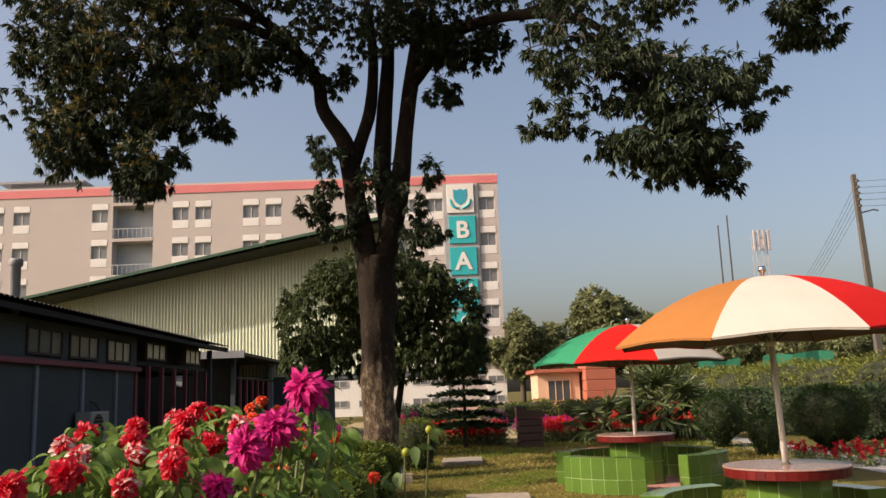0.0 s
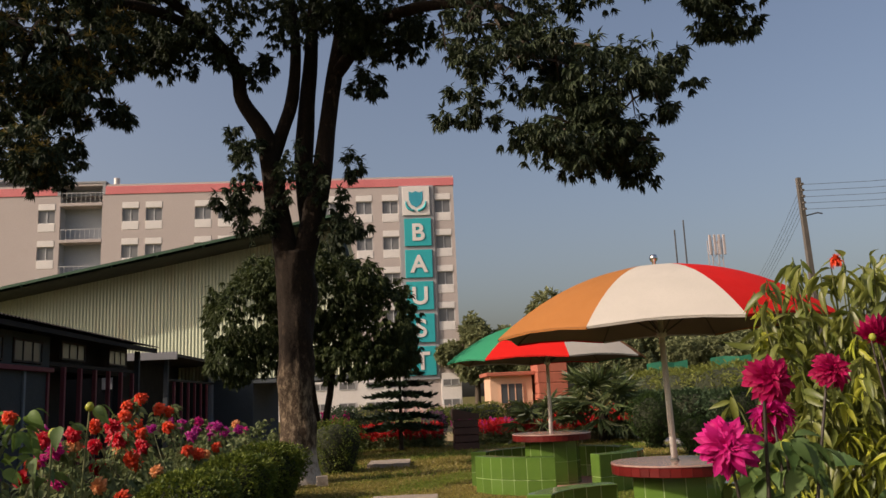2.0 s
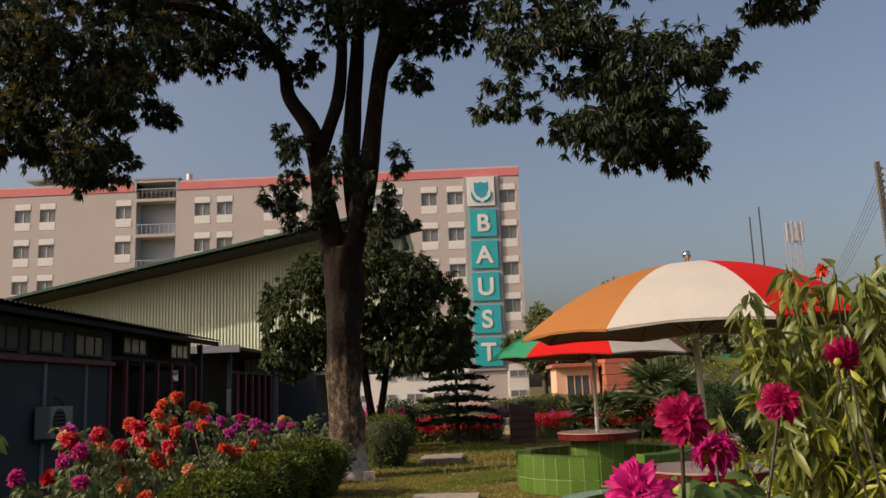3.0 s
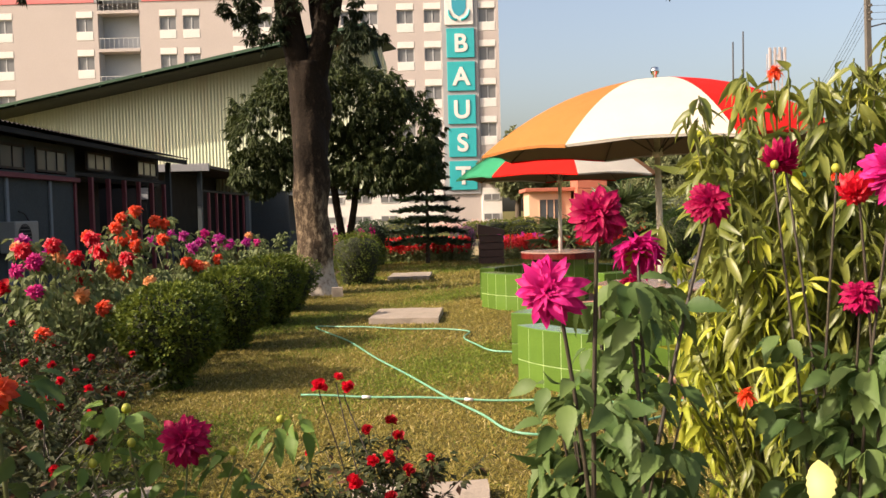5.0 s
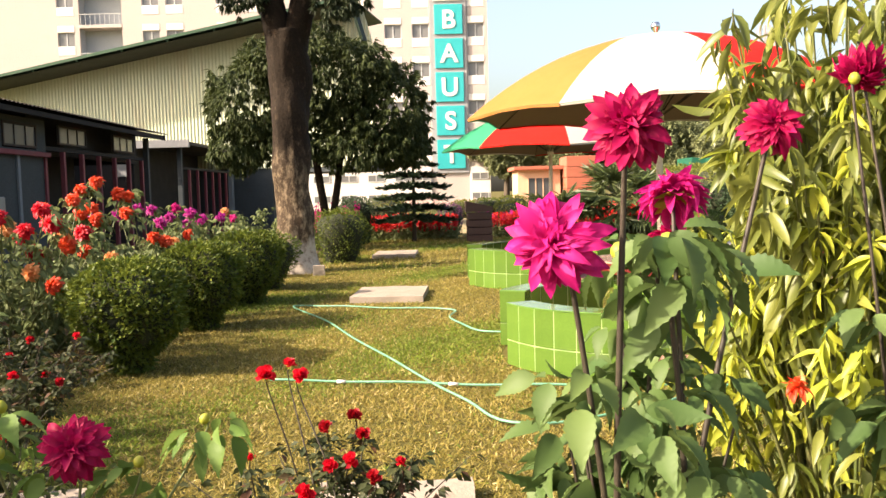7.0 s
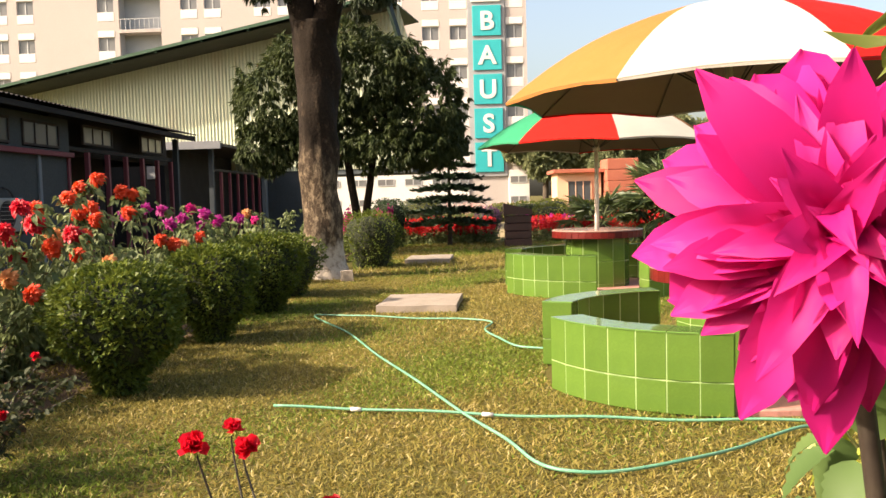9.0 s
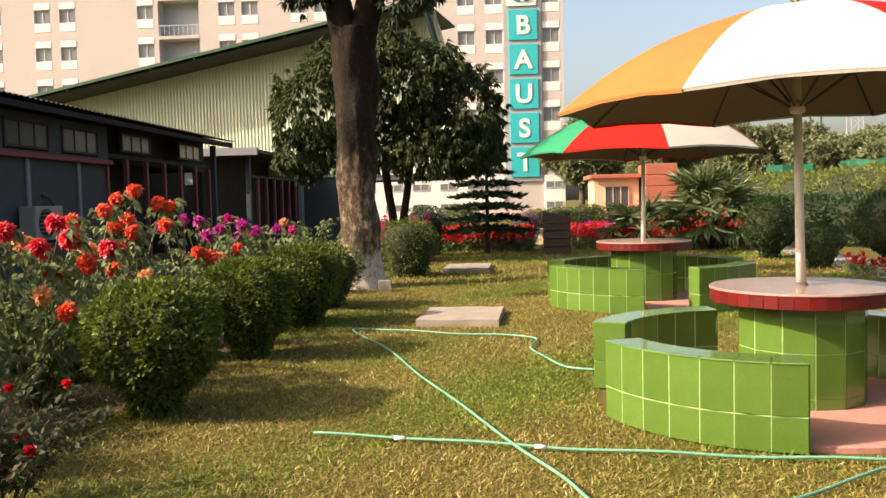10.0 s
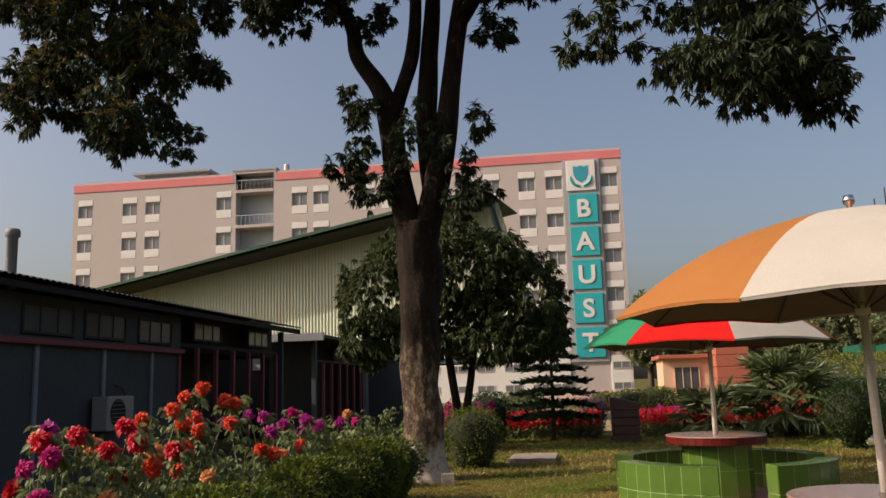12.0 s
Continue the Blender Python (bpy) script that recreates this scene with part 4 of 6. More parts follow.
part("roof", Soup().add([(FX0, FY, TOP - 0.1), (FX1, FY, TOP - 0.1), (FX1, 92, TOP - 0.1), (FX0, 92, TOP - 0.1)], [(0, 1, 2, 3)]).mesh("roof", M_GREYP), block)
for a, b in ((FX0 - 0.05, SH0 - 0.25), (SH1 + 0.25, FX1 + 0.06)):
    part("parapet", Soup().box(a, b, FY - 0.06, FY + 0.2, TOP, TOP + 0.72, 0.02).mesh("parapet", M_PARAPET), block, "pink painted parapet")
part("side_parapet", Soup().box(FX1 - 0.2, FX1 + 0.05, FY + 0.2, 92, TOP, TOP + 0.72).mesh("side_parapet", M_PARAPET), block, "pink painted parapet")
W_BOX = Soup().box(0, WW, -0.03, 0.24, 1.93, 2.48, 0.02).mesh("sun_hood", M_WHITEP)
W_SILL = Soup().box(0, WW, -0.02, 0.24, 0.03, 0.78, 0.02).mesh("apron", M_WHITEP)
W_GLASS = Soup().box(0.0, WW, 0.15, 0.18, 0.78, 1.93).mesh("pane", M_BLOCKGLASS)
W_FRAME = Soup().box(0.0, 0.06, 0.11, 0.16, 0.78, 1.93).box(WW - 0.06, WW, 0.11, 0.16, 0.78, 1.93).box(WW / 2 - 0.04, WW / 2 + 0.04, 0.11, 0.16, 0.78, 1.93).box(0.06, WW - 0.06, 0.11, 0.15, 1.87, 1.93).mesh("window_frame", M_FRAME)
for x in COLS:
    for z0, z1 in ROWS_Z[:5]:
        w = part("window", W_FRAME, block, "aluminium window with white hood and apron", pose(x, FY, z0))
        part("pane", W_GLASS, w, "dark glass with a grey reflection put into its tint")
        part("sun_hood", W_BOX, w, "white sun hood")
        part("apron", W_SILL, w, "white apron panel")
# white ground floor with narrow strip windows
part("plinth", Soup().box(-12.0, 3.4, FY - 0.12, FY - 0.003, -0.1, 3.5, 0.02).box(6.66, FX1, FY - 0.12, FY - 0.003, -0.1, 3.5, 0.02).mesh("plinth", M_WHITEP), block, "white painted ground-floor wall")
W_STRIP = Soup().box(0, WW, -0.04, 0.0, 0.0, 0.05).box(0, WW, -0.04, 0.0, 0.53, 0.58).box(0, 0.06, -0.04, 0.0, 0.05, 0.53).box(WW - 0.06, WW, -0.04, 0.0, 0.05, 0.53).box(WW / 2 - 0.04, WW / 2 + 0.04, -0.04, 0.0, 0.05, 0.53).mesh("strip_window", M_FRAME)
W_STRIPGLASS = Soup().box(0.06, WW - 0.06, -0.02, 0.0, 0.05, 0.53).mesh("pane", M_BLOCKGLASS)
for x in (-11.2, -8.9, -6.6, -4.3, -2.0, 0.3, 1.9, 6.8):
    for z in (2.42, 0.75):
        w = part("strip_window", W_STRIP, block, "narrow strip window", pose(x, FY - 0.125, z))
        part("pane", W_STRIPGLASS, w, "dark glass with a grey reflection put into its tint")
# open stair bay
part("bay_back", Soup().box(SH0, SH1, FY + 1.2, FY + 1.3, 0, TOP + 0.9).box(SH0 - 0.12, SH0, FY + 0.25, FY + 1.2, 0, TOP + 0.9).box(SH1, SH1 + 0.12, FY + 0.25, FY + 1.2, 0, TOP + 0.9).mesh("bay_back", M_BAY), block, "blue-grey walls of the open bay")
for k in range(7):
    z = TOP + 0.95 - (0 if k == 0 else 1.75 + PITCH * (k - 1))
    part("bay_slab", Soup().box(SH0, SH1, FY - 0.03, FY + 1.2, z - 0.16, z + 0.12, 0.02).mesh("bay_slab", M_FACADE), block)
    if k:
        r = Soup().box(SH0, SH1, FY + 0.02, FY + 0.06, z + 0.98, z + 1.03)
        for i in range(9):
            r.box(SH0 + 0.4 * i + 0.1, SH0 + 0.4 * i + 0.13, FY + 0.02, FY + 0.05, z + 0.12, z + 0.98)
        part("railing", r.mesh("railing", M_FRAME), block, "thin grey bar railing")
part("bay_frame", Soup().box(SH0 - 0.25, SH0, FY - 0.05, FY + 2.6, TOP, TOP + 1.05).box(SH1, SH1 + 0.25, FY - 0.05, FY + 2.6, TOP, TOP + 1.05).box(SH0 - 0.3, SH1 + 0.3, FY - 0.08, FY + 2.7, TOP + 1.05, TOP + 1.2).mesh("bay_frame", M_GREYP), block, "grey frame above the stair bay")
part("roof_room", Soup().box(-37.2, -30.6, 79, 86, TOP - 0.1, TOP + 2.6).box(-38.2, -30.2, 78.4, 86.4, TOP + 2.6, TOP + 2.8).mesh("roof_room", M_GREYP), block, "grey roof-top room")
vs, fs = lathe([(0.0, 1.0), (0.26, 1.0), (0.26, 0.0)], 12)
part("roof_tank", Soup().add(vs, fs).mesh("roof_tank", M_WHITEP), block, "small white roof tank", pose(-21.3, 75.2, TOP + 0.75))

# the tall sign
part("sign_column", Soup().box(3.55, 6.62, FY - 0.16, FY + 0.0, 3.0, TOP + 0.02, 0.02).mesh("sign_column", M_GREYP), block, "grey sign backing")


def letter_mesh(ch):
    cu = bpy.data.curves.new("letter", "FONT")
    cu.body, cu.size, cu.align_x, cu.align_y, cu.extrude, cu.offset = ch, 2.1, "CENTER", "CENTER", 0.03, 0.05
    tmp = new("tmp", cu)
    bpy.context.view_layer.update()
    me = bpy.data.meshes.new_from_object(tmp.evaluated_get(bpy.context.evaluated_depsgraph_get()))
    bpy.data.objects.remove(tmp)
    me.materials.clear()
    me.materials.append(M_WHITEP)
    return me


PANEL = Soup().box(-1.18, 1.18, -0.05, 0.05, -1.23, 1.23, 0.02).mesh("sign_panel", M_TEAL)
for k, ch in enumerate("BAUST"):
    z = 15.80 - 2.80 * k
    p = part("sign_panel", PANEL, block, "teal sign panel with a white letter", pose(5.13, FY - 0.22, z))
    me = letter_mesh(ch)
    zs = [q.co.y for q in me.vertices]
    part("letter", me, p, "white raised letter", pose(0, -0.07, -(max(zs) + min(zs)) / 2, 90, 0, 0))
em = part("emblem_panel", Soup().box(-1.2, 1.2, -0.05, 0.05, -1.3, 1.3, 0.02).mesh("emblem_panel", M_WHITEP), block, "white panel with a blue shield emblem", pose(5.05, FY - 0.22, 18.62))
sh = [(-0.62, 0.85), (-0.3, 0.75), (0, 0.88), (0.3, 0.75), (0.62, 0.85), (0.6, 0.1), (0.4, -0.35), (0, -0.62), (-0.4, -0.35), (-0.6, 0.1)]
part("shield", Soup().add([(x, -0.075, z) for x, z in sh] + [(x, -0.05, z) for x, z in sh], [tuple(range(9, -1, -1))] + [(i, (i + 1) % 10, 10 + (i + 1) % 10, 10 + i) for i in range(10)]).mesh("shield", M_EMBLEM), em, "plain blue shield shape")
wreath = Soup()
for s in (-1, 1):
    wreath.tube([(s * (0.15 + 0.72 * math.sin(a)), -0.07, -0.15 - 0.75 * math.cos(a)) for a in np.linspace(0.0, 1.7, 8)], [0.10, 0.12, 0.05], 6)
part("wreath", wreath.mesh("wreath", M_TEAL, True), em, "teal wreath shape")

# ---------------------------------------------------------------- hut, poles and far things
hut = thing("garden_hut", (0, 0, 0), "small peach plastered hut with a red roof slab", "hut")
part("wall", Soup().box(9.3, 12.2, 60, 60.25, 0, 2.75).box(9.3, 9.5, 60.25, 64, 0, 2.75).box(12.0, 12.2, 60.25, 64, 0, 2.75).mesh("wall", M_HUT), hut, "peach plaster wall")
part("window", Soup().box(10.0, 11.5, 59.93, 59.98, 0.9, 2.2, 0.01).mesh("window", M_GLASS), hut, "dark window")
for x in (9.97, 10.48, 10.98, 11.5):
    part("window_bar", Soup().box(x, x + 0.06, 59.90, 59.99, 0.85, 2.25).mesh("window_bar", M_HUT), hut)
part("roof", Soup().box(9.0, 12.6, 59.5, 64.4, 2.75, 3.0, 0.03).mesh("roof", M_TERRA), hut, "red roof slab")
brick = thing("brick_block", (0, 0, 0), "terracotta banded masonry block beside the hut", "building")
for k in range(5):
    part("course", Soup().box(12.4 - 0.03 * (k % 2), 14.4 + 0.03 * (k % 2), 58.5, 61.5, 0.72 * k, 0.72 * k + 0.70, 0.03).mesh("course", M_TERRA), brick)

bx = thing("litter_box", (4.86, 26.75, 0), "dark brown slatted wooden box with a slanted top", "box")
for k in range(4):
    z = 0.21 * k
    part("slat", Soup().box(-0.36 + 0.012 * (k % 2), 0.36 - 0.012 * (k % 2), -0.3, 0.3, z, z + 0.195, 0.012).mesh("slat", M_BROWNBOX), bx)
part("lid", Soup().add([(-0.38, -0.32, 0.85), (0.38, -0.32, 0.85), (0.38, 0.32, 0.85), (-0.38, 0.32, 0.85), (-0.38, -0.32, 1.16), (0.38, -0.32, 0.98), (0.38, 0.32, 0.98), (-0.38, 0.32, 1.16)],
     [(3, 2, 1, 0), (4, 5, 6, 7), (0, 1, 5, 4), (1, 2, 6, 5), (2, 3, 7, 6), (3, 0, 4, 7)]).mesh("lid", M_BROWNBOX), bx, "slanted brown lid")

up = thing("utility_pole", (23.8, 42.2, 0), "tall square concrete utility pole with insulators", "utility pole")
part("shaft", Soup().tube([(0, 0, 0), (-0.12, 0, 6), (-0.25, 0, 11.7)], [0.22, 0.18, 0.14], 4).mesh("shaft", M_CONC), up)
for k in range(5):
    part("insulator", Soup().tube([(-0.22, -0.16, 11.3 - 0.32 * k), (-0.22, -0.34, 11.3 - 0.32 * k)], [0.05, 0.075], 8).mesh("insulator", M_CONC), up, "grey insulator")
part("arm", Soup().tube([(-0.2, 0, 9.7), (0.5, -0.1, 9.85), (0.75, -0.1, 9.8)], 0.035, 6).mesh("arm", M_TIN), up, "thin steel arm")
for k in range(5):
    z = 11.3 - 0.32 * k
    pts = [(23.6 + 24 * s, 42 - 6 * s, z + 1.1 * s - 2.2 * s * (1 - s)) for s in np.linspace(0, 1, 9)]
    whole("overhead_wire", Soup().tube(pts, 0.012, 4).mesh("overhead_wire", M_WIRE), "thin dark overhead wire", "wire", "overhead wires")
    pts = [(23.6 + 20 * s, 42 + 60 * s, z - 1.0 * s - 5 * s * (1 - s)) for s in np.linspace(0, 1, 9)]
    whole("overhead_wire", Soup().tube(pts, 0.009, 4).mesh("overhead_wire", M_WIRE), "thin dark overhead wire", "wire", "overhead wires")

mast = thing("radio_mast", (46, 110, 0), "distant lattice radio mast with white panel antennas", "mast")
s = Soup()
for sx in (-0.7, 0.7):
    for sy in (-0.7, 0.7):
        s.tube([(sx, sy, 0), (sx, sy, 20.8)], 0.07, 4)
for k in range(14):
    s.tube([(-0.7, -0.7, 1.5 * k), (0.7, -0.7, 1.5 * k + 1.5)], 0.05, 4).tube([(0.7, -0.7, 1.5 * k), (-0.7, -0.7, 1.5 * k + 1.5)], 0.05, 4)
part("lattice", s.mesh("lattice", M_MAST), mast)
for x in (-0.95, -0.3, 0.3, 0.95):
    part("antenna", Soup().box(x - 0.16, x + 0.16, -1.0, -0.8, 18.6, 21.3, 0.03).mesh("antenna", M_MAST), mast, "pale grey panel antenna")
for x, h in ((42.0, 23.6), (40.7, 22.3)):
    whole("aerial", Soup().tube([(0, 0, 0), (0, 0, h)], [0.14, 0.09], 6).mesh("aerial", M_WIRE), "thin dark aerial pole far off", "aerial", at=(x, 110, 0))
for x0, n in ((16.1, 4), (19.6, 6)):
    net = Soup()
    for k in range(n - 1):
        a, b = [(x0 + 0.75 * q, 46 + 0.12 * math.sin(1.7 * q + x0), 2.78 + 0.05 * (x0 + 0.75 * q - 16) + 0.06 * math.sin(2.2 * q)) for q in (k, k + 1)]
        net.add([(a[0], a[1], 0), (b[0], b[1], 0), b, a, (a[0], a[1] + 0.02, 0), (b[0], b[1] + 0.02, 0), (b[0], b[1] + 0.02, b[2]), (a[0], a[1] + 0.02, a[2])], [(0, 1, 2, 3), (7, 6, 5, 4), (3, 2, 6, 7)])
    whole("shade_net", net.mesh("shade_net", M_NET), "bright green shade net beyond the hedge", "net")
far_house = thing("far_house", (0, 0, 0), "pale unfinished house far behind the hedge", "house")
part("wall", Soup().box(33, 36.4, 70, 76, 0, 4.0).box(33.4, 33.7, 70.2, 70.5, 4.25, 6.3).box(35.7, 36.0, 70.2, 70.5, 4.25, 6.3).box(33.4, 36, 75, 75.2, 4.25, 6.3).mesh("wall", M_CONC), far_house)
part("floor_slab", Soup().box(32.7, 36.7, 69.7, 76.2, 4.0, 4.25).box(33.1, 36.3, 69.9, 75.6, 6.3, 6.55).mesh("floor_slab", M_GREYP), far_house)
for k in range(2):
    part("window", Soup().box(33.4 + 1.6 * k, 34.4 + 1.6 * k, 69.96, 70.0, 1.8, 3.2).mesh("window", M_GLASS), far_house)


# ---------------------------------------------------------------- main mango tree
def limb(parent, pts, radii, mat=M_BARK, seg=12, name="limb", rough=0.12, label=""):
    me = Soup().tube(smooth_line(pts, 5), radii, seg, rough=rough).mesh(name, mat, True)
    return part(name, me, parent, label)


TX, TY = 0.98, 18.8
tree = thing("mango_tree", (TX, TY, 0), "tall old mango tree with forked dark trunk and limewashed foot", "tree")
trunk = Soup()
pts = smooth_line([(0.06, 0, -0.1), (0.04, 0, 0.35), (0, 0, 1.2), (0.0, 0, 2.4), (0.02, 0, 3.5), (0.0, 0, 4.45)], 14)
v, f = tube_of(pts, [0.47, 0.41, 0.36, 0.345, 0.355, 0.37, 0.34], 44, True, 0.26)
for p in v:
    a = math.atan2(p.y, p.x)
    ridge = noise.noise(Vector((6 * math.cos(a), 6 * math.sin(a), p.z * 0.9))) * 0.022 + noise.noise(Vector((13 * math.cos(a), 13 * math.sin(a), p.z * 3.1))) * 0.012
    p.x += ridge * math.cos(a)
    p.y += ridge * math.sin(a)
trunk.add(v, f)
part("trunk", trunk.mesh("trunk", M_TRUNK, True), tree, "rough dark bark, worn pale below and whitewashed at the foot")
limb(tree, [(-0.06, 0, 3.3), (-0.13, 0, 4.2), (-0.32, 0, 5.3), (-0.5, 0, 6.5), (-0.62, -0.1, 7.0), (-1.0, -0.2, 7.6), (-1.15, -0.3, 8.3), (-1.9, -0.6, 9.2), (-3.0, -1.5, 9.8)], [0.20, 0.245, 0.235, 0.21, 0.175, 0.15, 0.13, 0.11, 0.07])
limb(tree, [(-0.45, 0, 6.4), (-0.2, 0.05, 7.1), (-0.02, 0.1, 7.8), (0.05, 0.1, 9.0), (-0.1, 0.1, 10.5)], [0.16, 0.14, 0.13, 0.11, 0.07])
limb(tree, [(0.08, 0, 3.3), (0.15, 0, 4.2), (0.38, 0, 5.2), (0.55, 0, 6.0), (0.70, 0.05, 7.2), (0.88, 0.1, 8.4), (1.15, 0.1, 10.0), (1.3, 0, 11.5)], [0.21, 0.25, 0.24, 0.215, 0.185, 0.165, 0.14, 0.09])
limb(tree, [(0.3, 0.1, 5.0), (0.18, 0.2, 6.2), (0.24, 0.25, 7.4), (0.35, 0.2, 8.6), (0.45, 0.1, 10.2)], [0.20, 0.19, 0.18, 0.15, 0.10])
limb(tree, [(0.85, 0.1, 8.2), (1.8, -0.9, 8.9), (3.0, -2.3, 8.6), (4.0, -3.6, 7.8), (4.6, -4.3, 6.6)], [0.14, 0.12, 0.10, 0.07, 0.035])
limb(tree, [(3.0, -2.3, 8.6), (4.4, -3.6, 8.5), (5.7, -4.3, 8.0)], [0.08, 0.06, 0.03])
limb(tree, [(-1.6, -0.5, 8.9), (-2.5, -2.4, 8.6), (-3.4, -3.8, 7.7), (-3.6, -4.2, 6.7)], [0.11, 0.09, 0.07, 0.03])
r = rng(3)
# drooping masses of the crown: centre, radii, weight
# The two masses far left near y 0 are added to shade the trunk.
LOBES = [(-3.7, -4.1, 6.9, 1.25, 1.1, 0.95, 1.5), (-3.1, -4.2, 5.75, 0.75, 0.8, 0.75, 0.9), (-2.85, -3.9, 7.15, 0.85, 0.9, 0.6, 0.8), (-4.3, -4.2, 8.2, 1.7, 1.2, 0.9, 1.5), (-4.9, -4.2, 7.3, 0.6, 0.7, 0.4, 0.35), (-2.6, -4.1, 6.15, 0.6, 0.7, 0.5, 0.55), (-4.5, -4.2, 5.6, 0.55, 0.6, 0.5, 0.55), (-5.7, -0.3, 7.6, 1.5, 1.6, 1.1, 1.5), (-4.9, 0.3, 6.5, 0.6, 0.8, 0.4, 0.35), (-4.4, -4.1, 6.2, 0.35, 0.4, 0.3, 0.15), (-2.9, -3.6, 8.5, 1.4, 1.2, 0.8, 1.1), (-3.35, -4.3, 5.1, 0.35, 0.4, 0.4, 0.3)]
LOBES += [(4.40, -4.5, 6.43, 1.25, 1.1, 0.65, 1.4), (5.50, -4.6, 5.88, 1.0, 0.9, 0.62, 1.1), (4.60, -4.6, 5.33, 0.85, 0.8, 0.5, 0.8), (5.65, -4.5, 5.08, 0.6, 0.6, 0.45, 0.6), (3.40, -4.3, 7.08, 0.9, 0.9, 0.6, 0.6), (3.20, -4.3, 5.88, 0.6, 0.6, 0.3, 0.25), (4.70, -4.3, 8.08, 1.8, 1.2, 0.7, 1.3), (6.80, -4.5, 7.68, 1.0, 0.9, 0.7, 0.9), (6.40, -4.2, 6.48, 0.5, 0.6, 0.4, 0.3), (5.0, -4.6, 5.05, 0.8, 0.7, 0.42, 0.6)]
LOBES += [(0.0, -0.8, 9.7, 2.4, 1.8, 1.0, 2.2), (-1.9, -0.9, 8.6, 1.1, 1.0, 0.7, 0.9), (1.6, -0.6, 8.9, 1.1, 1.1, 0.6, 0.9), (-0.4, -1.6, 10.6, 3.6, 2.5, 1.2, 2.6), (2.6, -1.6, 9.9, 1.9, 1.5, 0.9, 1.4), (-2.9, -1.6, 9.9, 1.9, 1.5, 0.9, 1.4), (0.2, -3.6, 9.6, 2.6, 1.4, 0.9, 1.4), (1.55, -0.2, 7.95, 0.45, 0.5, 0.4, 0.25), (-0.75, -0.3, 8.25, 0.45, 0.4, 0.4, 0.22)]
LOBES += [(-0.85, -0.3, 6.3, 0.42, 0.5, 0.5, 0.22), (-0.75, -0.4, 5.3, 0.5, 0.5, 0.55, 0.26), (0.85, -0.3, 5.6, 0.36, 0.5, 0.5, 0.16), (0.15, -0.4, 6.0, 0.5, 0.3, 0.8, 0.18), (0.95, -0.2, 4.85, 0.4, 0.4, 0.35, 0.12), (-0.2, 0.4, 12.3, 3.2, 2.8, 1.3, 1.3)]
LOBES += [(2.0, -0.8, 8.75, 0.9, 0.7, 0.5, 0.7), (-2.2, -0.8, 8.65, 0.8, 0.7, 0.6, 0.7), (-1.15, -0.3, 5.65, 0.35, 0.4, 0.5, 0.22), (-1.0, -0.3, 6.8, 0.3, 0.4, 0.3, 0.14), (1.15, -0.3, 6.1, 0.3, 0.3, 0.3, 0.12), (1.15, -0.3, 4.95, 0.35, 0.3, 0.35, 0.18), (7.4, -4.4, 7.35, 0.6, 0.6, 0.4, 0.4)]
clumps = []
for x, y, z, a, b, c, w in LOBES:
    n = int(7 + 9 * w)
    for p in in_ball(r, n, 0.25):
        q = 0.16 + 0.30 * r.rand()
        clumps.append((x + 0.92 * a * p[0], y + 0.92 * b * p[1], z + 0.92 * c * p[2], q * a, 0.32 * b, q * c * (0.8 + 0.8 * r.rand()), 1.1 * w / n))
tips, outs = scatter_lobes(r, clumps, 300, 0.1)
v1, f1 = rosettes(r, tips, outs, 16, 0.75, 0.152, LANCE4, 5)
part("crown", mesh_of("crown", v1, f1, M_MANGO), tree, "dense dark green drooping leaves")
# Left masses get extra blossom whose colour also stands in for sunlit leaves.
pick = (tips[:, 0] < -1.9) & (tips[:, 1] < -2.5) & (r.rand(len(tips)) < 0.42) | (tips[:, 0] > 5.6) & (tips[:, 2] > 7.4) & (r.rand(len(tips)) < 0.2)
v1, f1 = rosettes(r, tips[pick], outs[pick], 20, -0.1, 0.12, NEEDLE, 6)
part("blossom", mesh_of("blossom", v1, f1, M_MANGOTIP), tree, "yellowish mango blossom sprays, also standing in for sunlit leaves")
tw = Soup()
for L in LOBES[:11] + LOBES[12:17]:
    c = Vector(L[:3])
    for k in range(int(5 + 5 * L[6])):
        q = 0.72 * in_ball(r, 1, 0.5)[0] * L[3:6]
        a = c + Vector((0.3 * L[3] * r.randn(), 0.3 * L[4] * r.randn(), 0.35 * L[5]))
        e = c + Vector(q)
        tw.tube(smooth_line([a, (a + e) / 2 + Vector((0, 0, 0.12)), e], 2), [0.028, 0.018, 0.008], 4, cap=False)
tagged(part("twig_growth", tw.mesh("twig_growth", M_TWIG), tree, "thin dark twigs"), kind="stuff")


# ---------------------------------------------------------------- second mango behind it
tree2 = thing("small_mango_tree", (0.95, 24.2, 0), "rounded younger mango tree with slim paired trunks", "tree")
limb(tree2, [(-0.05, 0, -0.1), (-0.08, 0, 0.8), (-0.18, 0, 1.6), (-0.35, 0, 2.6), (-0.8, 0, 3.6)], [0.13, 0.11, 0.10, 0.09, 0.05], seg=9)
limb(tree2, [(0.12, 0, -0.1), (0.10, 0, 0.8), (0.25, 0, 1.7), (0.42, 0, 2.7), (0.9, 0, 3.8)], [0.11, 0.10, 0.09, 0.08, 0.05], seg=9)
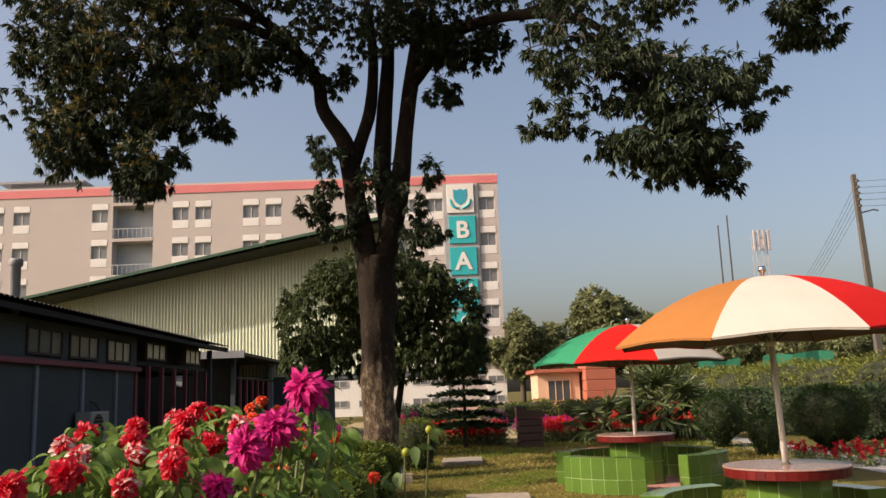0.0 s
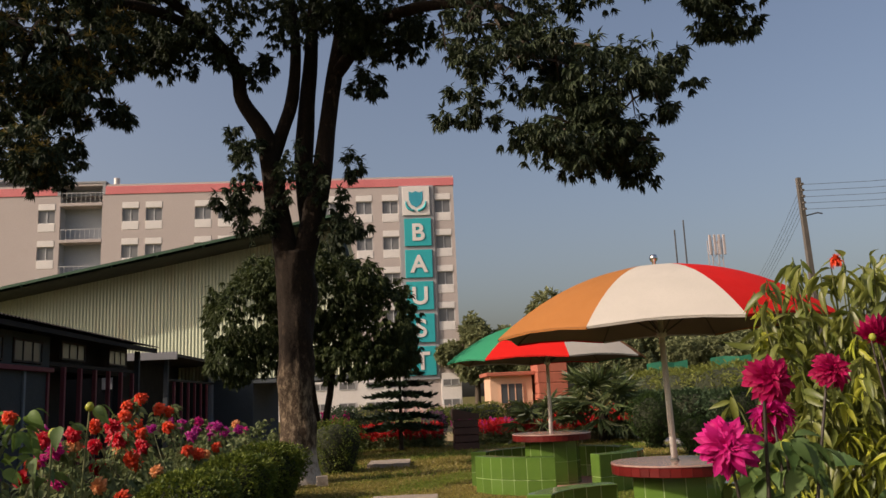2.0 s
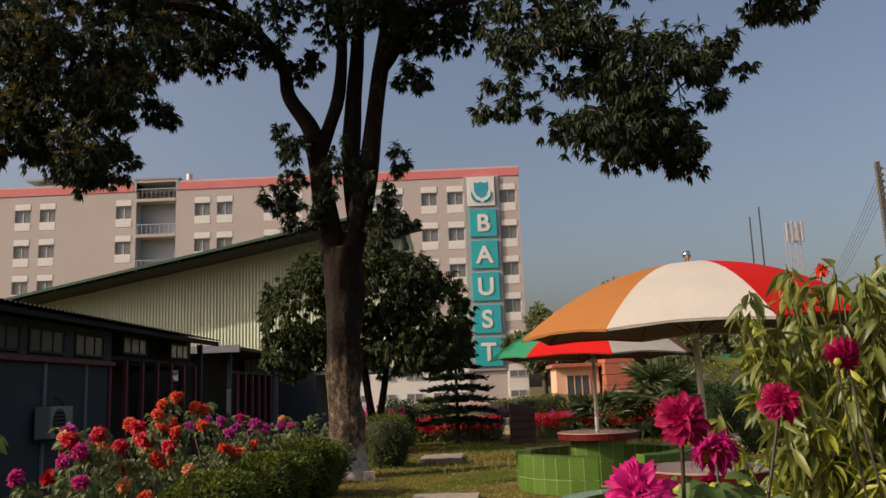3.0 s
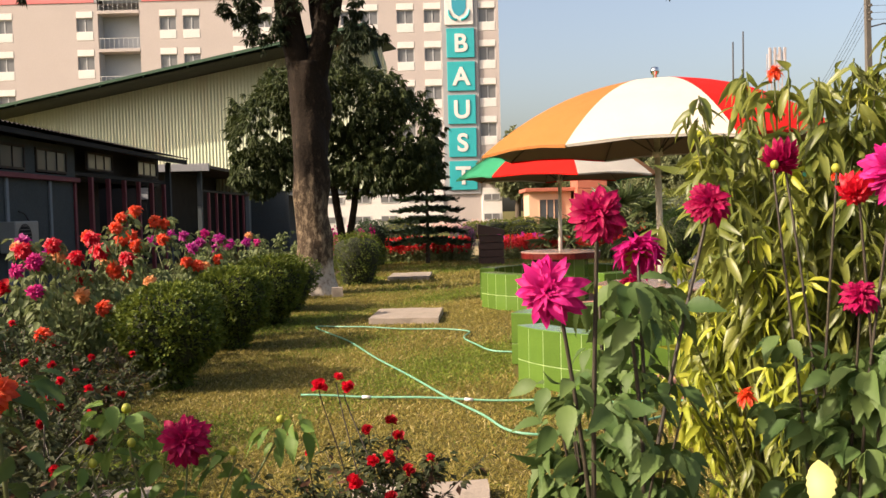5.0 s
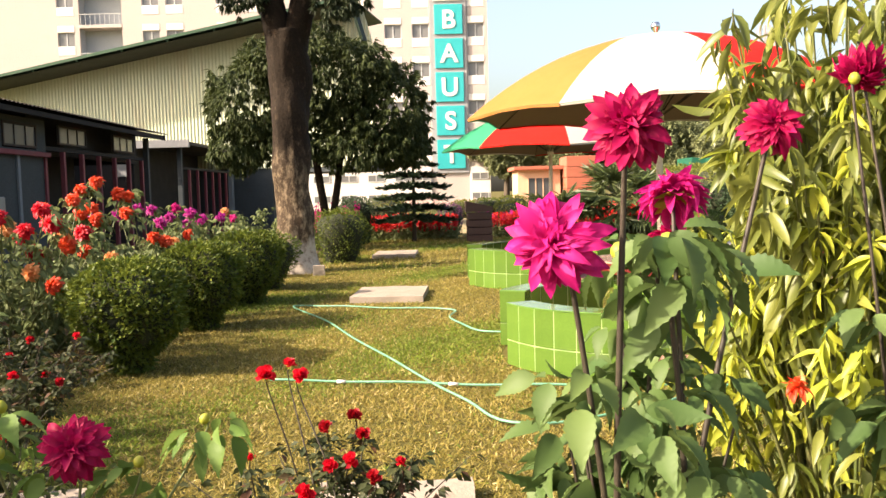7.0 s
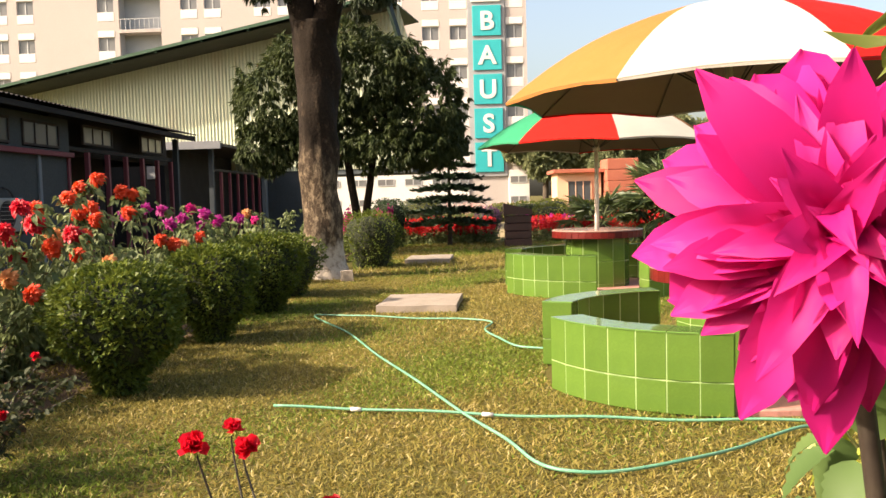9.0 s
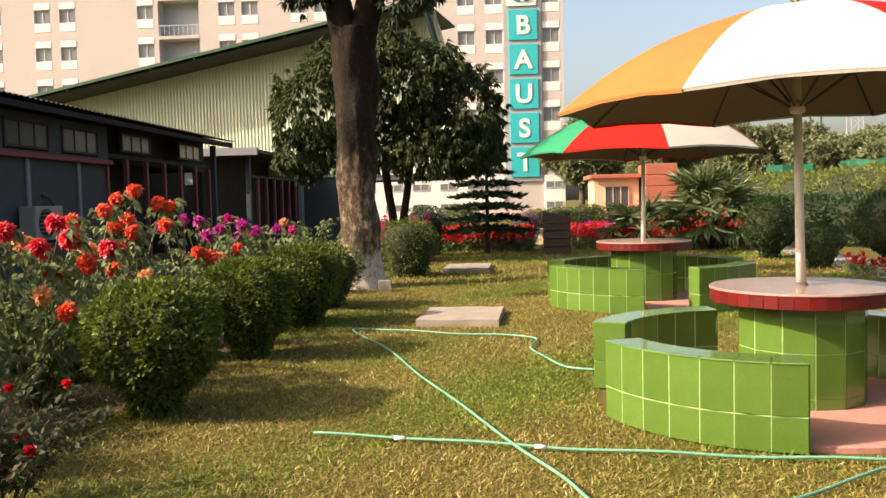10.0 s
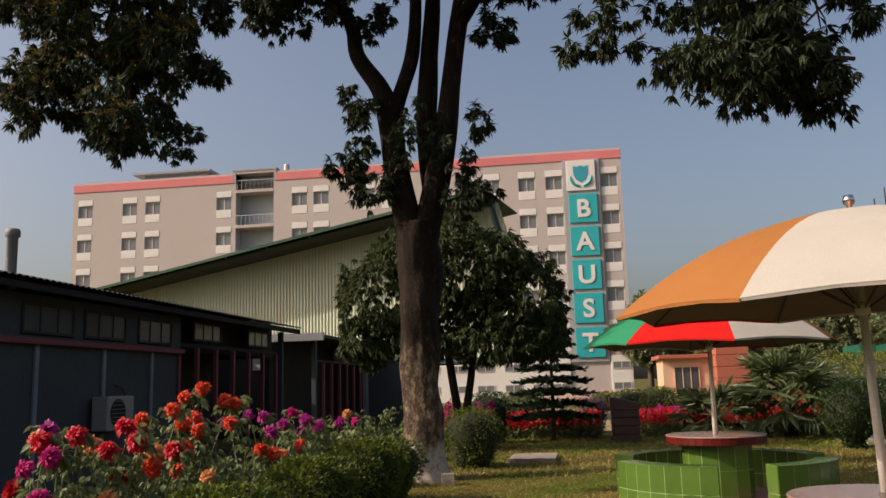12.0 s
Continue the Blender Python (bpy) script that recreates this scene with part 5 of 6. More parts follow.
L2 = [(-1.7, -0.1, 3.75, 1.25, 1.3, 1.35, 1.9), (-2.15, -0.2, 2.75, 0.75, 0.9, 0.65, 0.7), (0.25, -0.2, 4.35, 1.6, 1.5, 1.1, 2.2), (1.45, -0.2, 3.55, 1.15, 1.2, 1.2, 1.7), (1.0, -0.3, 2.6, 1.3, 1.1, 0.55, 1.0), (2.0, -0.2, 2.75, 0.6, 0.8, 0.6, 0.5), (-0.6, 0.4, 3.2, 1.2, 1.0, 0.9, 1.0), (-0.9, -0.5, 4.6, 0.9, 0.9, 0.7, 0.7)]
tips, outs = scatter_lobes(rng(8), L2, 400, 0.5)
v1, f1 = rosettes(rng(9), tips, outs, 13, 0.95, 0.19, LANCE4, 10)
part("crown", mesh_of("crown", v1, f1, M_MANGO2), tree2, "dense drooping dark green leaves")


# ---------------------------------------------------------------- clipped bushes
def blob(r, rx, ry, h, foot, n=18):
    """A clipped bush body: narrow foot, wide flat-topped head."""
    prof = [(0.02, 0.0), (foot, 0.02), (foot * 1.15, 0.18 * h), (0.86, 0.42 * h), (0.98, 0.66 * h), (0.93, 0.84 * h), (0.72, 0.95 * h), (0.35, 1.0 * h), (0.0, 1.01 * h)]
    return prof


def bush(name, at, rx, h, foot, mat, seed, label, category="bush", group="", leaf=0.048, count=9000, template=SMALL, core=M_BOXCORE, shape=None):
    ob = thing(name, (*at, 0), label, category, group)
    r = rng(seed)
    prof = shape or blob(r, rx, rx, h, foot)
    pr, pz = np.array([p[0] for p in prof]), np.array([p[1] for p in prof])
    seg = np.hypot(np.diff(pr) * rx, np.diff(pz))
    area = seg * (pr[1:] + pr[:-1] + 0.1)
    k = r.choice(len(seg), count, p=area / area.sum())
    t = r.rand(count)
    rad = (pr[k] + (pr[k + 1] - pr[k]) * t)
    z = pz[k] + (pz[k + 1] - pz[k]) * t
    a = r.rand(count) * 2 * math.pi
    lump = 1 + 0.10 * np.sin(3 * a + 9 * z + seed) + 0.07 * np.sin(7 * a - 5 * z) + 0.05 * np.sin(13 * a + 17 * z + 2 * seed)
    deep = 1 - 0.16 * r.rand(count) ** 2
    p = np.stack([rad * rx * lump * deep * np.cos(a), rad * rx * lump * deep * np.sin(a), z * (0.96 + 0.05 * np.sin(4 * a + seed)) * (0.97 + 0.06 * r.rand(count)) + 0.01], 1)
    nrm = np.stack([np.cos(a), np.sin(a), np.where(rad < 0.8, 0.9, 0.25) * np.where(z > 0.5 * h, 1, -0.4)], 1)
    way = unit(nrm + 0.75 * r.randn(count, 3) + (0, 0, 0.2))
    v, f = leaves(template, p, way, leaf * (0.7 + 0.6 * r.rand(count)), seed)
    part("foliage", mesh_of("foliage", v, f, mat), ob)
    # Solid dark core: the bush's inner shade put into its colour.
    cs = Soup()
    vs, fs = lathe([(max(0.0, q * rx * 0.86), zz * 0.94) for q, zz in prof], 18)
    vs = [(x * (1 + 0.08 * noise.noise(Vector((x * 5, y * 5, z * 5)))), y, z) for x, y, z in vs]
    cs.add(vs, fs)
    part("shade_core", cs.mesh("shade_core", core, True), ob, "solid dark core standing in for inner shade")
    return ob


bush("clipped_bush", (1.06, 10.12), 0.465, 0.90, 0.34, M_BOX, 11, "clipped box bush with a flat top at the lawn edge", group="clipped bushes")
bush("clipped_bush", (1.06, 12.3), 0.46, 0.91, 0.34, M_BOX, 12, "clipped box bush with a flat top at the lawn edge", group="clipped bushes")
bush("clipped_bush", (1.07, 14.35), 0.50, 0.93, 0.40, M_BOX, 13, "clipped box bush with a flat top at the lawn edge", group="clipped bushes")
bush("clipped_bush", (1.0, 16.0), 0.5, 0.85, 0.45, M_BOX, 14, "clipped box bush with a flat top at the lawn edge", group="clipped bushes", count=3600)
bush("clipped_bush", (1.62, 20.75), 0.6, 1.08, 0.6, M_BOX, 15, "darker clipped bush behind the trunk", group="clipped bushes", count=4200)
BALL = [(0.02, 0), (0.35, 0.03), (0.3, 0.18), (0.75, 0.38), (1.0, 0.68), (0.98, 0.95), (0.8, 1.18), (0.45, 1.32), (0, 1.36)]
bush("round_bush", (9.45, 23.7), 0.62, 1.36, 0.4, M_TOPIARY, 16, "dark rounded topiary bush", shape=BALL, leaf=0.05, count=9000)
bush("round_bush", (9.55, 21.0), 0.40, 0.85, 0.5, M_TOPIARY, 17, "small dark rounded bush", leaf=0.045, count=5000)
bush("round_bush", (11.3, 21.6), 0.85, 1.5, 0.3, M_TOPIARY, 18, "large dark green rounded bush beside the path", shape=[(q, z * 1.08) for q, z in BALL], leaf=0.06, count=9000)
bush("round_bush", (1.3, 27.0), 0.6, 1.3, 0.6, M_FAR, 19, "dark shrub under the mango trees", leaf=0.07, count=2500)
bush("round_bush", (2.0, 30.6), 0.75, 1.3, 0.7, M_HEDGE, 20, "green shrub behind the red flowers", leaf=0.07, count=2500)
for k, (x, y, w, h) in enumerate([(6.3, 46, 0.9, 1.0), (7.6, 46, 0.9, 1.1), (8.9, 44, 0.8, 1.0), (5.2, 48, 0.8, 0.9), (9.9, 42, 0.9, 1.1), (7.0, 40, 0.8, 0.9)]):
    bush("round_bush", (x, y), w, h, 0.7, M_HEDGE if k % 2 else M_BOX, 30 + k, "small clipped shrub on the far lawn", group="far shrubs", leaf=0.12, count=900)
for k in range(7):
    bush("hedge", (14.9 + 0.35 * k, 43.5 - 3.2 * k), 1.9, 2.25 + 0.12 * math.sin(3 * k), 0.9, M_HEDGE, 50 + k, "tall leafy yellow-green hedge", "hedge", "hedge shrubs", leaf=0.17, count=3800, template=LANCE)
for k in range(4):
    bush("low_shrub", (12.4 + 0.6 * k, 34.0 - 3.0 * k), 1.2, 1.35, 0.8, M_FAR, 70 + k, "dark bluish-green low shrub before the hedge", "shrub", "low shrubs", leaf=0.12, count=4500)


# ---------------------------------------------------------------- far trees
def far_tree(at, w, h, seed, label, mat=M_FAR):
    ob = thing("far_tree", (*at, 0), label, "tree", "far trees")
    r = rng(seed)
    limb(ob, [(0, 0, -0.2), (0.1, 0, h * 0.3), (0.2, 0, h * 0.62)], [0.035 * h, 0.028 * h, 0.012 * h], M_TWIG, 8, "trunk")
    limb(ob, [(0.05, 0, h * 0.28), (-w * 0.2, 0, h * 0.5), (-w * 0.3, 0, h * 0.7)], [0.02 * h, 0.014 * h, 0.006 * h], M_TWIG, 6)
    lobes = [(w * 0.36 * r.randn(), w * 0.25 * r.randn(), h * (0.45 + 0.38 * r.rand()), w * (0.2 + 0.12 * r.rand()), w * 0.24, h * (0.10 + 0.05 * r.rand()), 1.0) for _ in range(11)]
    lobes.append((0, 0, h * 0.82, w * 0.3, w * 0.3, h * 0.16, 1.6))
    tips, outs = scatter_lobes(r, lobes, 110, 0.5)
    v, f = rosettes(r, tips, outs, 9, 0.25, 0.045 * h + 0.08, SMALL, seed + 1)
    part("crown", mesh_of("crown", v, f, mat), ob, "hazy dark green crown")


# Distant trees take the leaf colour paled for haze.
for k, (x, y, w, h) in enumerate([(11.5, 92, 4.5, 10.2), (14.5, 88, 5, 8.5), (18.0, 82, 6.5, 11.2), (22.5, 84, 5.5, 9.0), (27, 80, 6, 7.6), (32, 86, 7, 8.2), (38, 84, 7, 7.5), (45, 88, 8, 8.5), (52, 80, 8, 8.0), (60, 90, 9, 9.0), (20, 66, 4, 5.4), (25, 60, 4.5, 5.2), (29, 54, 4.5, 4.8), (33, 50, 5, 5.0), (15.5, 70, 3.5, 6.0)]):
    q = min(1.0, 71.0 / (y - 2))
    far_tree((2.5 + (x - 2.5) * q, 2 + (y - 2) * q), w * q, 1.5 + (h - 1.5) * q, 100 + k, "tree beyond the garden, leaf colour paled for haze", M_HAZE)
far_tree((-9.2, 61), 5.0, 12.4, 140, "tree crown showing above the shed roof", M_HEDGE)


# ---------------------------------------------------------------- conifer and palms
con = thing("tiered_conifer", (3.0, 27.55, 0), "dark tiered conifer with flat drooping whorls", "tree")
limb(con, [(0, 0, -0.1), (0.01, 0, 1.5), (0, 0, 3.75)], [0.07, 0.05, 0.012], M_TWIG, 8, "trunk")
r = rng(21)
for L in range(10):
    z, R = 0.62 + 0.315 * L, 1.26 * (1 - L / 11.0) ** 0.85
    P, W, S = [], [], []
    br = Soup()
    for b in range(9):
        a = 2 * math.pi * (b + 0.5 * (L % 2)) / 9 + 0.15 * r.randn()
        rr = R * (0.85 + 0.25 * r.rand())
        line = [(t * rr * math.cos(a), t * rr * math.sin(a), z + 0.10 * math.sin(2.4 * t) - 0.22 * t * t * (1.2 - L / 18) + 0.06 * t ** 8 + 0.10 * t ** 6) for t in np.linspace(0, 1, 9)]
        br.tube(line, [0.018, 0.006], 4, cap=False)
        for q in np.linspace(0.12, 1, 26):
            i = min(7, int(q * 8))
            u = q * 8 - i
            p = np.array(line[i]) * (1 - u) + np.array(line[i + 1]) * u
            for s in (-1, 0, 1):
                P.append(p)
                W.append((math.cos(a + s * 0.95) + 0.15 * r.randn(), math.sin(a + s * 0.95) + 0.15 * r.randn(), 0.16 + 0.22 * r.randn()))
                S.append((0.29 + 0.10 * r.rand()) * (1 - 0.3 * q) * (0.55 + 0.45 * R / 1.3))
    w = part("whorl", br.mesh("whorl", M_TWIG), con)
    v, f = leaves(blade(0.34, 0.3, -0.15, (0.5,), (1.0,)), np.array(P), np.array(W), np.array(S), 300 + L)
    part("needles", mesh_of("needles", v, f, M_CONIFER), w, "dense dark green needles")


def palm(at, h, n, size, seed, label):
    ob = thing("fan_palm", (*at, 0), label, "palm", "fan palms")
    r = rng(seed)
    limb(ob, [(0, 0, -0.1), (0.03, 0, 0.5 * h), (0, 0, h)], [0.19, 0.15, 0.13], M_BARK, 10, "trunk", 0.3)
    for k in range(n):
        a, e = 2 * math.pi * (k * 0.382 + 0.05 * r.rand()), radians(-35 + 105 * (k / n) + 10 * r.randn())
        d = np.array((math.cos(a) * math.cos(e), math.sin(a) * math.cos(e), math.sin(e)))
        base = np.array((0, 0, h))
        L = size * (0.55 + 0.15 * r.rand())
        hub = base + d * L + np.array((0, 0, -0.12 * L))
        stalk = part("frond", Soup().tube([base, base + d * L * 0.5, hub], [0.018, 0.012, 0.009], 5, cap=False).mesh("frond", M_GSTEM), ob)
        side = unit(np.cross(d, (0, 0, 1.0)))
        m = 22
        an = np.linspace(-1.9, 1.9, m)
        W = np.array([d * math.cos(q) + side * math.sin(q) + np.array((0, 0, -0.18 * abs(math.sin(q)))) for q in an])
        v, f = leaves(blade(0.135, 0.6, 0.32, (0.2, 0.7), (0.9, 0.8)), np.tile(hub, (m, 1)), W, size * (0.48 + 0.1 * np.cos(an)), seed + k)
        part("fan", mesh_of("fan", v, f, M_PALM), stalk, "fan of narrow pointed leaflets")


palm((9.1, 27.6), 1.0, 36, 1.4, 40, "fan palm with a short thick trunk")
palm((7.35, 28.2), 0.55, 18, 1.15, 41, "low fan palm beside the red flowers")


# ---------------------------------------------------------------- red flower bed and small far flowers
def bed_of_spikes(name, x0, x1, y0, y1, n, mat, h, label, seed, leaf=M_BEDLEAF, base_z=0.0):
    r = rng(seed)
    P = np.stack([x0 + (x1 - x0) * r.rand(n), y0 + (y1 - y0) * r.rand(n), np.zeros(n)], 1)
    hh = h * (0.7 + 0.5 * r.rand(n))
    per = 26
    t = r.rand(n * per) ** 0.8
    pos = np.repeat(P, per, 0) + np.stack([0.02 * r.randn(n * per), 0.02 * r.randn(n * per), np.repeat(hh, per) * (0.5 + 0.5 * t) + base_z], 1)
    way = np.stack([r.randn(n * per) * (1.15 - t), r.randn(n * per) * (1.15 - t), 0.6 + 0.5 * r.rand(n * per)], 1)
    a = leaves(SMALL, pos, way, 0.075, seed)
    per = 16
    t = r.rand(n * per)
    pos = np.repeat(P, per, 0) + np.stack([0.09 * r.randn(n * per), 0.09 * r.randn(n * per), np.repeat(hh, per) * 0.6 * t + base_z], 1)
    b = leaves(SMALL, pos, r.randn(n * per, 3) + (0, 0, 0.4), 0.11, seed + 1)
    v, f, i = join(a, b)
    return whole(name, mesh_of(name, v, f, [mat, leaf], i), label, "flowers", kind="stuff")


M_SALVIA = petal("salvia_petal", (0.50, 0.006, 0.012), (0.68, 0.02, 0.02), 0.3, 0.5)
bed_of_spikes("red_salvia_bed", 0.6, 4.3, 28.3, 30.0, 330, M_SALVIA, 0.62, "bed of upright red salvia spikes", 60)
bed_of_spikes("red_salvia_bed", 5.3, 11.4, 28.6, 30.6, 480, M_SALVIA, 0.60, "bed of upright red salvia spikes", 61)
bed_of_spikes("red_salvia_bed", 8.6, 12.5, 31.5, 33.0, 260, M_SALVIA, 0.85, "second bed of red salvia behind the palm", 62)
bed_of_spikes("pink_flower_bed", 5.0, 8.0, 33.0, 37.0, 40, M_PURPLE, 0.5, "small pink flowers on the far lawn", 63)
bed_of_spikes("purple_flower_bed", 5.4, 8.4, 31.6, 33.2, 22, M_PURPLE, 0.6, "purple flowers behind the red bed", 64)
bed_of_spikes("pink_flower_bed", 0.2, 1.6, 25.2, 26.2, 60, M_PINK, 1.0, "pink flowers below the young mango", 65)
bed_of_spikes("pink_flower_bed", 9.6, 13.0, 17.5, 20.5, 45, M_DARKRED, 0.3, "low pink flowers along the path", 66)
bed_of_spikes("pink_flower_bed", 2.0, 7.0, 50, 55, 150, M_PALE, 0.9, "pale flowers before the tall block", 67)
bush("potted_bush", (4.15, 30.8), 0.42, 1.0, 0.55, petal("purple_leaf", (0.10, 0.03, 0.10), (0.16, 0.06, 0.14), 0.2, 0.6), 68, "purple-leaved rounded bush behind the red bed", leaf=0.06, count=1400)


# ---------------------------------------------------------------- grass
def grass(name, x0, x1, y0, y1, n, h, seed, label, keep=None):
    r = rng(seed)
    P = np.stack([x0 + (x1 - x0) * r.rand(n), y0 + (y1 - y0) * r.rand(n), np.full(n, -0.012)], 1)
    P[:, 2] += [swell(x, y) for x, y in P[:, :2]]
    ok = np.ones(n, bool)
    for c in (NEAR, FAR):
        ok &= np.hypot(P[:, 0] - c[0], P[:, 1] - c[1]) > 1.3
    ok &= ~((P[:, 0] > 2.5) & (P[:, 0] < 3.47) & (P[:, 1] > 14.1) & (P[:, 1] < 15.3))
    ok &= ~((P[:, 0] > 3.04) & (P[:, 0] < 3.78) & (P[:, 1] < 7.12) & (P[:, 1] > 6.6))
    P = P[ok]
    n = len(P)
    w = np.stack([0.75 * r.randn(n), 0.75 * r.randn(n), 0.35 + 0.5 * r.rand(n)], 1)
    tpl = (np.array([(-0.09, 0, 0), (0.09, 0, 0), (0.08, 0.55, -0.03), (0, 1, -0.2), (-0.08, 0.55, -0.03)]), np.array([(0, 1, 2), (0, 2, 4), (4, 2, 3)]))
    patch = np.sin(1.1 * P[:, 0] + 0.6) * np.sin(0.9 * P[:, 1] + 1.0) + 0.5 * np.sin(2.7 * P[:, 0] - 1.9 * P[:, 1]) + 0.5 * r.randn(n)
    g = patch > 0.45
    a = leaves(tpl, P[~g], w[~g], h * (0.6 + 0.7 * r.rand((~g).sum())), seed)
    b = leaves(tpl, P[g], w[g], h * (0.6 + 0.8 * r.rand(g.sum())), seed + 1)
    v, f, i = join(a, b)
    return whole(name, mesh_of(name, v, f, [M_GRASS, M_GRASSG], i), label, "grass", kind="stuff")


grass("lawn_grass", 0.72, 7.5, 6.0, 12.0, 170000, 0.036, 80, "short dry yellow-green lawn grass")
grass("lawn_grass", 0.72, 8.5, 12.0, 19.0, 120000, 0.043, 81, "short dry yellow-green lawn grass")
grass("lawn_grass", 1.3, 10.5, 19.0, 28.5, 40000, 0.085, 82, "short dry yellow-green lawn grass")


grass("bed_weeds", -1.6, 0.8, 6.8, 17.0, 14000, 0.07, 83, "sparse low weeds on the border soil")
grass("bed_weeds", 1.3, 4.2, 3.9, 6.6, 7000, 0.06, 84, "sparse low weeds on the front bed soil")


# ---------------------------------------------------------------- flowers
def petal_blade(cols=5, rows=7, wide=0.15):
    """A cupped petal one unit long: narrow foot, broad middle, pointed tip, rolled edges."""
    v = []
    for j in range(rows):
        t = j / (rows - 1)
        w = wide * (0.35 + 0.65 * math.sin(math.pi * min(1.0, 0.12 + 0.80 * t))) * (1 if t < 0.74 else max(0.10, 1 - ((t - 0.74) / 0.26) ** 2.1))
        for i in range(cols):
            s = 2 * i / (cols - 1) - 1
            v.append((w * s, t, 0.55 * w * s * s * (1.5 - t) + 0.13 * math.sin(2.4 * t) - 0.22 * t ** 3 + 0.014 * math.sin(9 * t + 2.5 * s)))
    f = []
    for j in range(rows - 1):
        for i in range(cols - 1):
            a = j * cols + i
            f += [(a, a + 1, a + cols + 1), (a, a + cols + 1, a + cols)]
    return np.array(v), np.array(f)


def dahlia_mesh(mats, seed, rows=7, spread=1.0, tip=None, wide=0.15):
    """A double flower one unit across, facing +z: rings of cupped pointed petals."""
    r = rng(seed)
    tv, tf = petal_blade(wide=wide)
    P, W, S, U, K = [], [], [], [], []
    for k in range(rows):
        t = k / (rows - 1)
        n = int(24 - 13 * t)
        e = radians((-28 + 100 * t ** 0.9) * spread)
        for i in range(n):
            a = 2 * math.pi * (i + 0.5 * (k % 2)) / n + 0.2 * r.randn()
            ee = e + 0.26 * r.randn()
            w = (math.cos(a) * math.cos(ee), math.sin(a) * math.cos(ee), math.sin(ee))
            P.append((0, 0, 0.03 * k / rows)), W.append(w), U.append((-math.cos(a) * math.sin(ee), -math.sin(a) * math.sin(ee), math.cos(ee) + 1e-3))
            S.append(0.5 * (1.0 - 0.52 * t) * (0.72 + 0.5 * r.rand())), K.append(0 if not tip or r.rand() > tip else 1)
    P, W, S, U, K = map(np.array, (P, W, S, U, K))
    y = unit(W)
    x = unit(np.cross(y, U))
    z = np.cross(x, y)
    v = (tv[None, :, 0:1] * x[:, None] + tv[None, :, 1:2] * y[:, None] + tv[None, :, 2:3] * z[:, None] * (0.1 + 1.9 * r.rand(len(S)))[:, None, None]) * S[:, None, None] + P[:, None]
    f = (tf[None] + (np.arange(len(P)) * len(tv))[:, None, None])
    return mesh_of("flower", v.reshape(-1, 3), f.reshape(-1, 3), mats, np.repeat(K, len(tf)), True)


def rose_mesh(mats, seed):
    """A rounder, tighter flower one unit across."""
    r = rng(seed)
    tv, tf = blade(0.85, 0.7, -0.45, (0.35, 0.8), (0.9, 1.0))
    P, W, S = [], [], []
    for k, (n, e, s) in enumerate(((6, 5, 0.5), (6, 30, 0.46), (5, 52, 0.42), (4, 68, 0.38), (3, 80, 0.32))):
        for i in range(n):
            a = 2 * math.pi * (i + 0.5 * (k % 2)) / n + 0.2 * r.randn()
            ee = radians(e + 8 * r.randn())
            P.append((0, 0, 0)), S.append(s)
            W.append((math.cos(a) * math.cos(ee), math.sin(a) * math.cos(ee), math.sin(ee)))
    v, f = leaves((tv, tf), np.array(P), np.array(W), np.array(S), seed)
    return mesh_of("flower", v, f, mats, None, True)


F_PINK = [dahlia_mesh([M_PINK], s, rows=9) for s in (1, 2)]
F_MAG = [dahlia_mesh([M_MAGENTA], s, rows=10, wide=0.16) for s in (3, 4)]
F_RED = [dahlia_mesh([M_REDP], s, rows=9, wide=0.20) for s in (5, 6)]
F_MIX = [dahlia_mesh([M_REDP, M_PALE], s, tip=0.25, rows=9, wide=0.20) for s in (7, 8)]
F_PALE = [dahlia_mesh([M_PALE, M_REDP], s, tip=0.4, rows=9, wide=0.20) for s in (9, 10)]
F_CORAL = [dahlia_mesh([M_CORAL], s, rows=9, wide=0.20) for s in (11, 12)]
F_PEACH = [dahlia_mesh([M_PEACH], s, rows=9, wide=0.20) for s in (13, 14)]
F_PURP = [dahlia_mesh([M_PURPLE], s) for s in (15, 16)]
F_ROSE = [rose_mesh([M_REDP], s) for s in (17, 18, 19)]
F_DROSE = [rose_mesh([M_DARKRED], s) for s in (20, 21)]
F_TUFT = [dahlia_mesh([M_CORAL], s, rows=4, spread=1.3) for s in (22,)]
vs, fs = lathe([(0.0, 0.5), (0.25, 0.42), (0.42, 0.15), (0.45, -0.1), (0.3, -0.4), (0.0, -0.5)], 9)
F_BUD = [Soup().add(vs, fs).mesh("bud", M_BUD, True)]
SEPAL = blade(0.5, 0.6, 0.1, (0.5,), (1.0,))
CALYX = mesh_of("calyx", *leaves(SEPAL, np.zeros((9, 3)), np.array([(math.cos(a), math.sin(a), -0.25) for a in np.linspace(0, 5.6, 9)]), 0.33, 1), M_BUD)


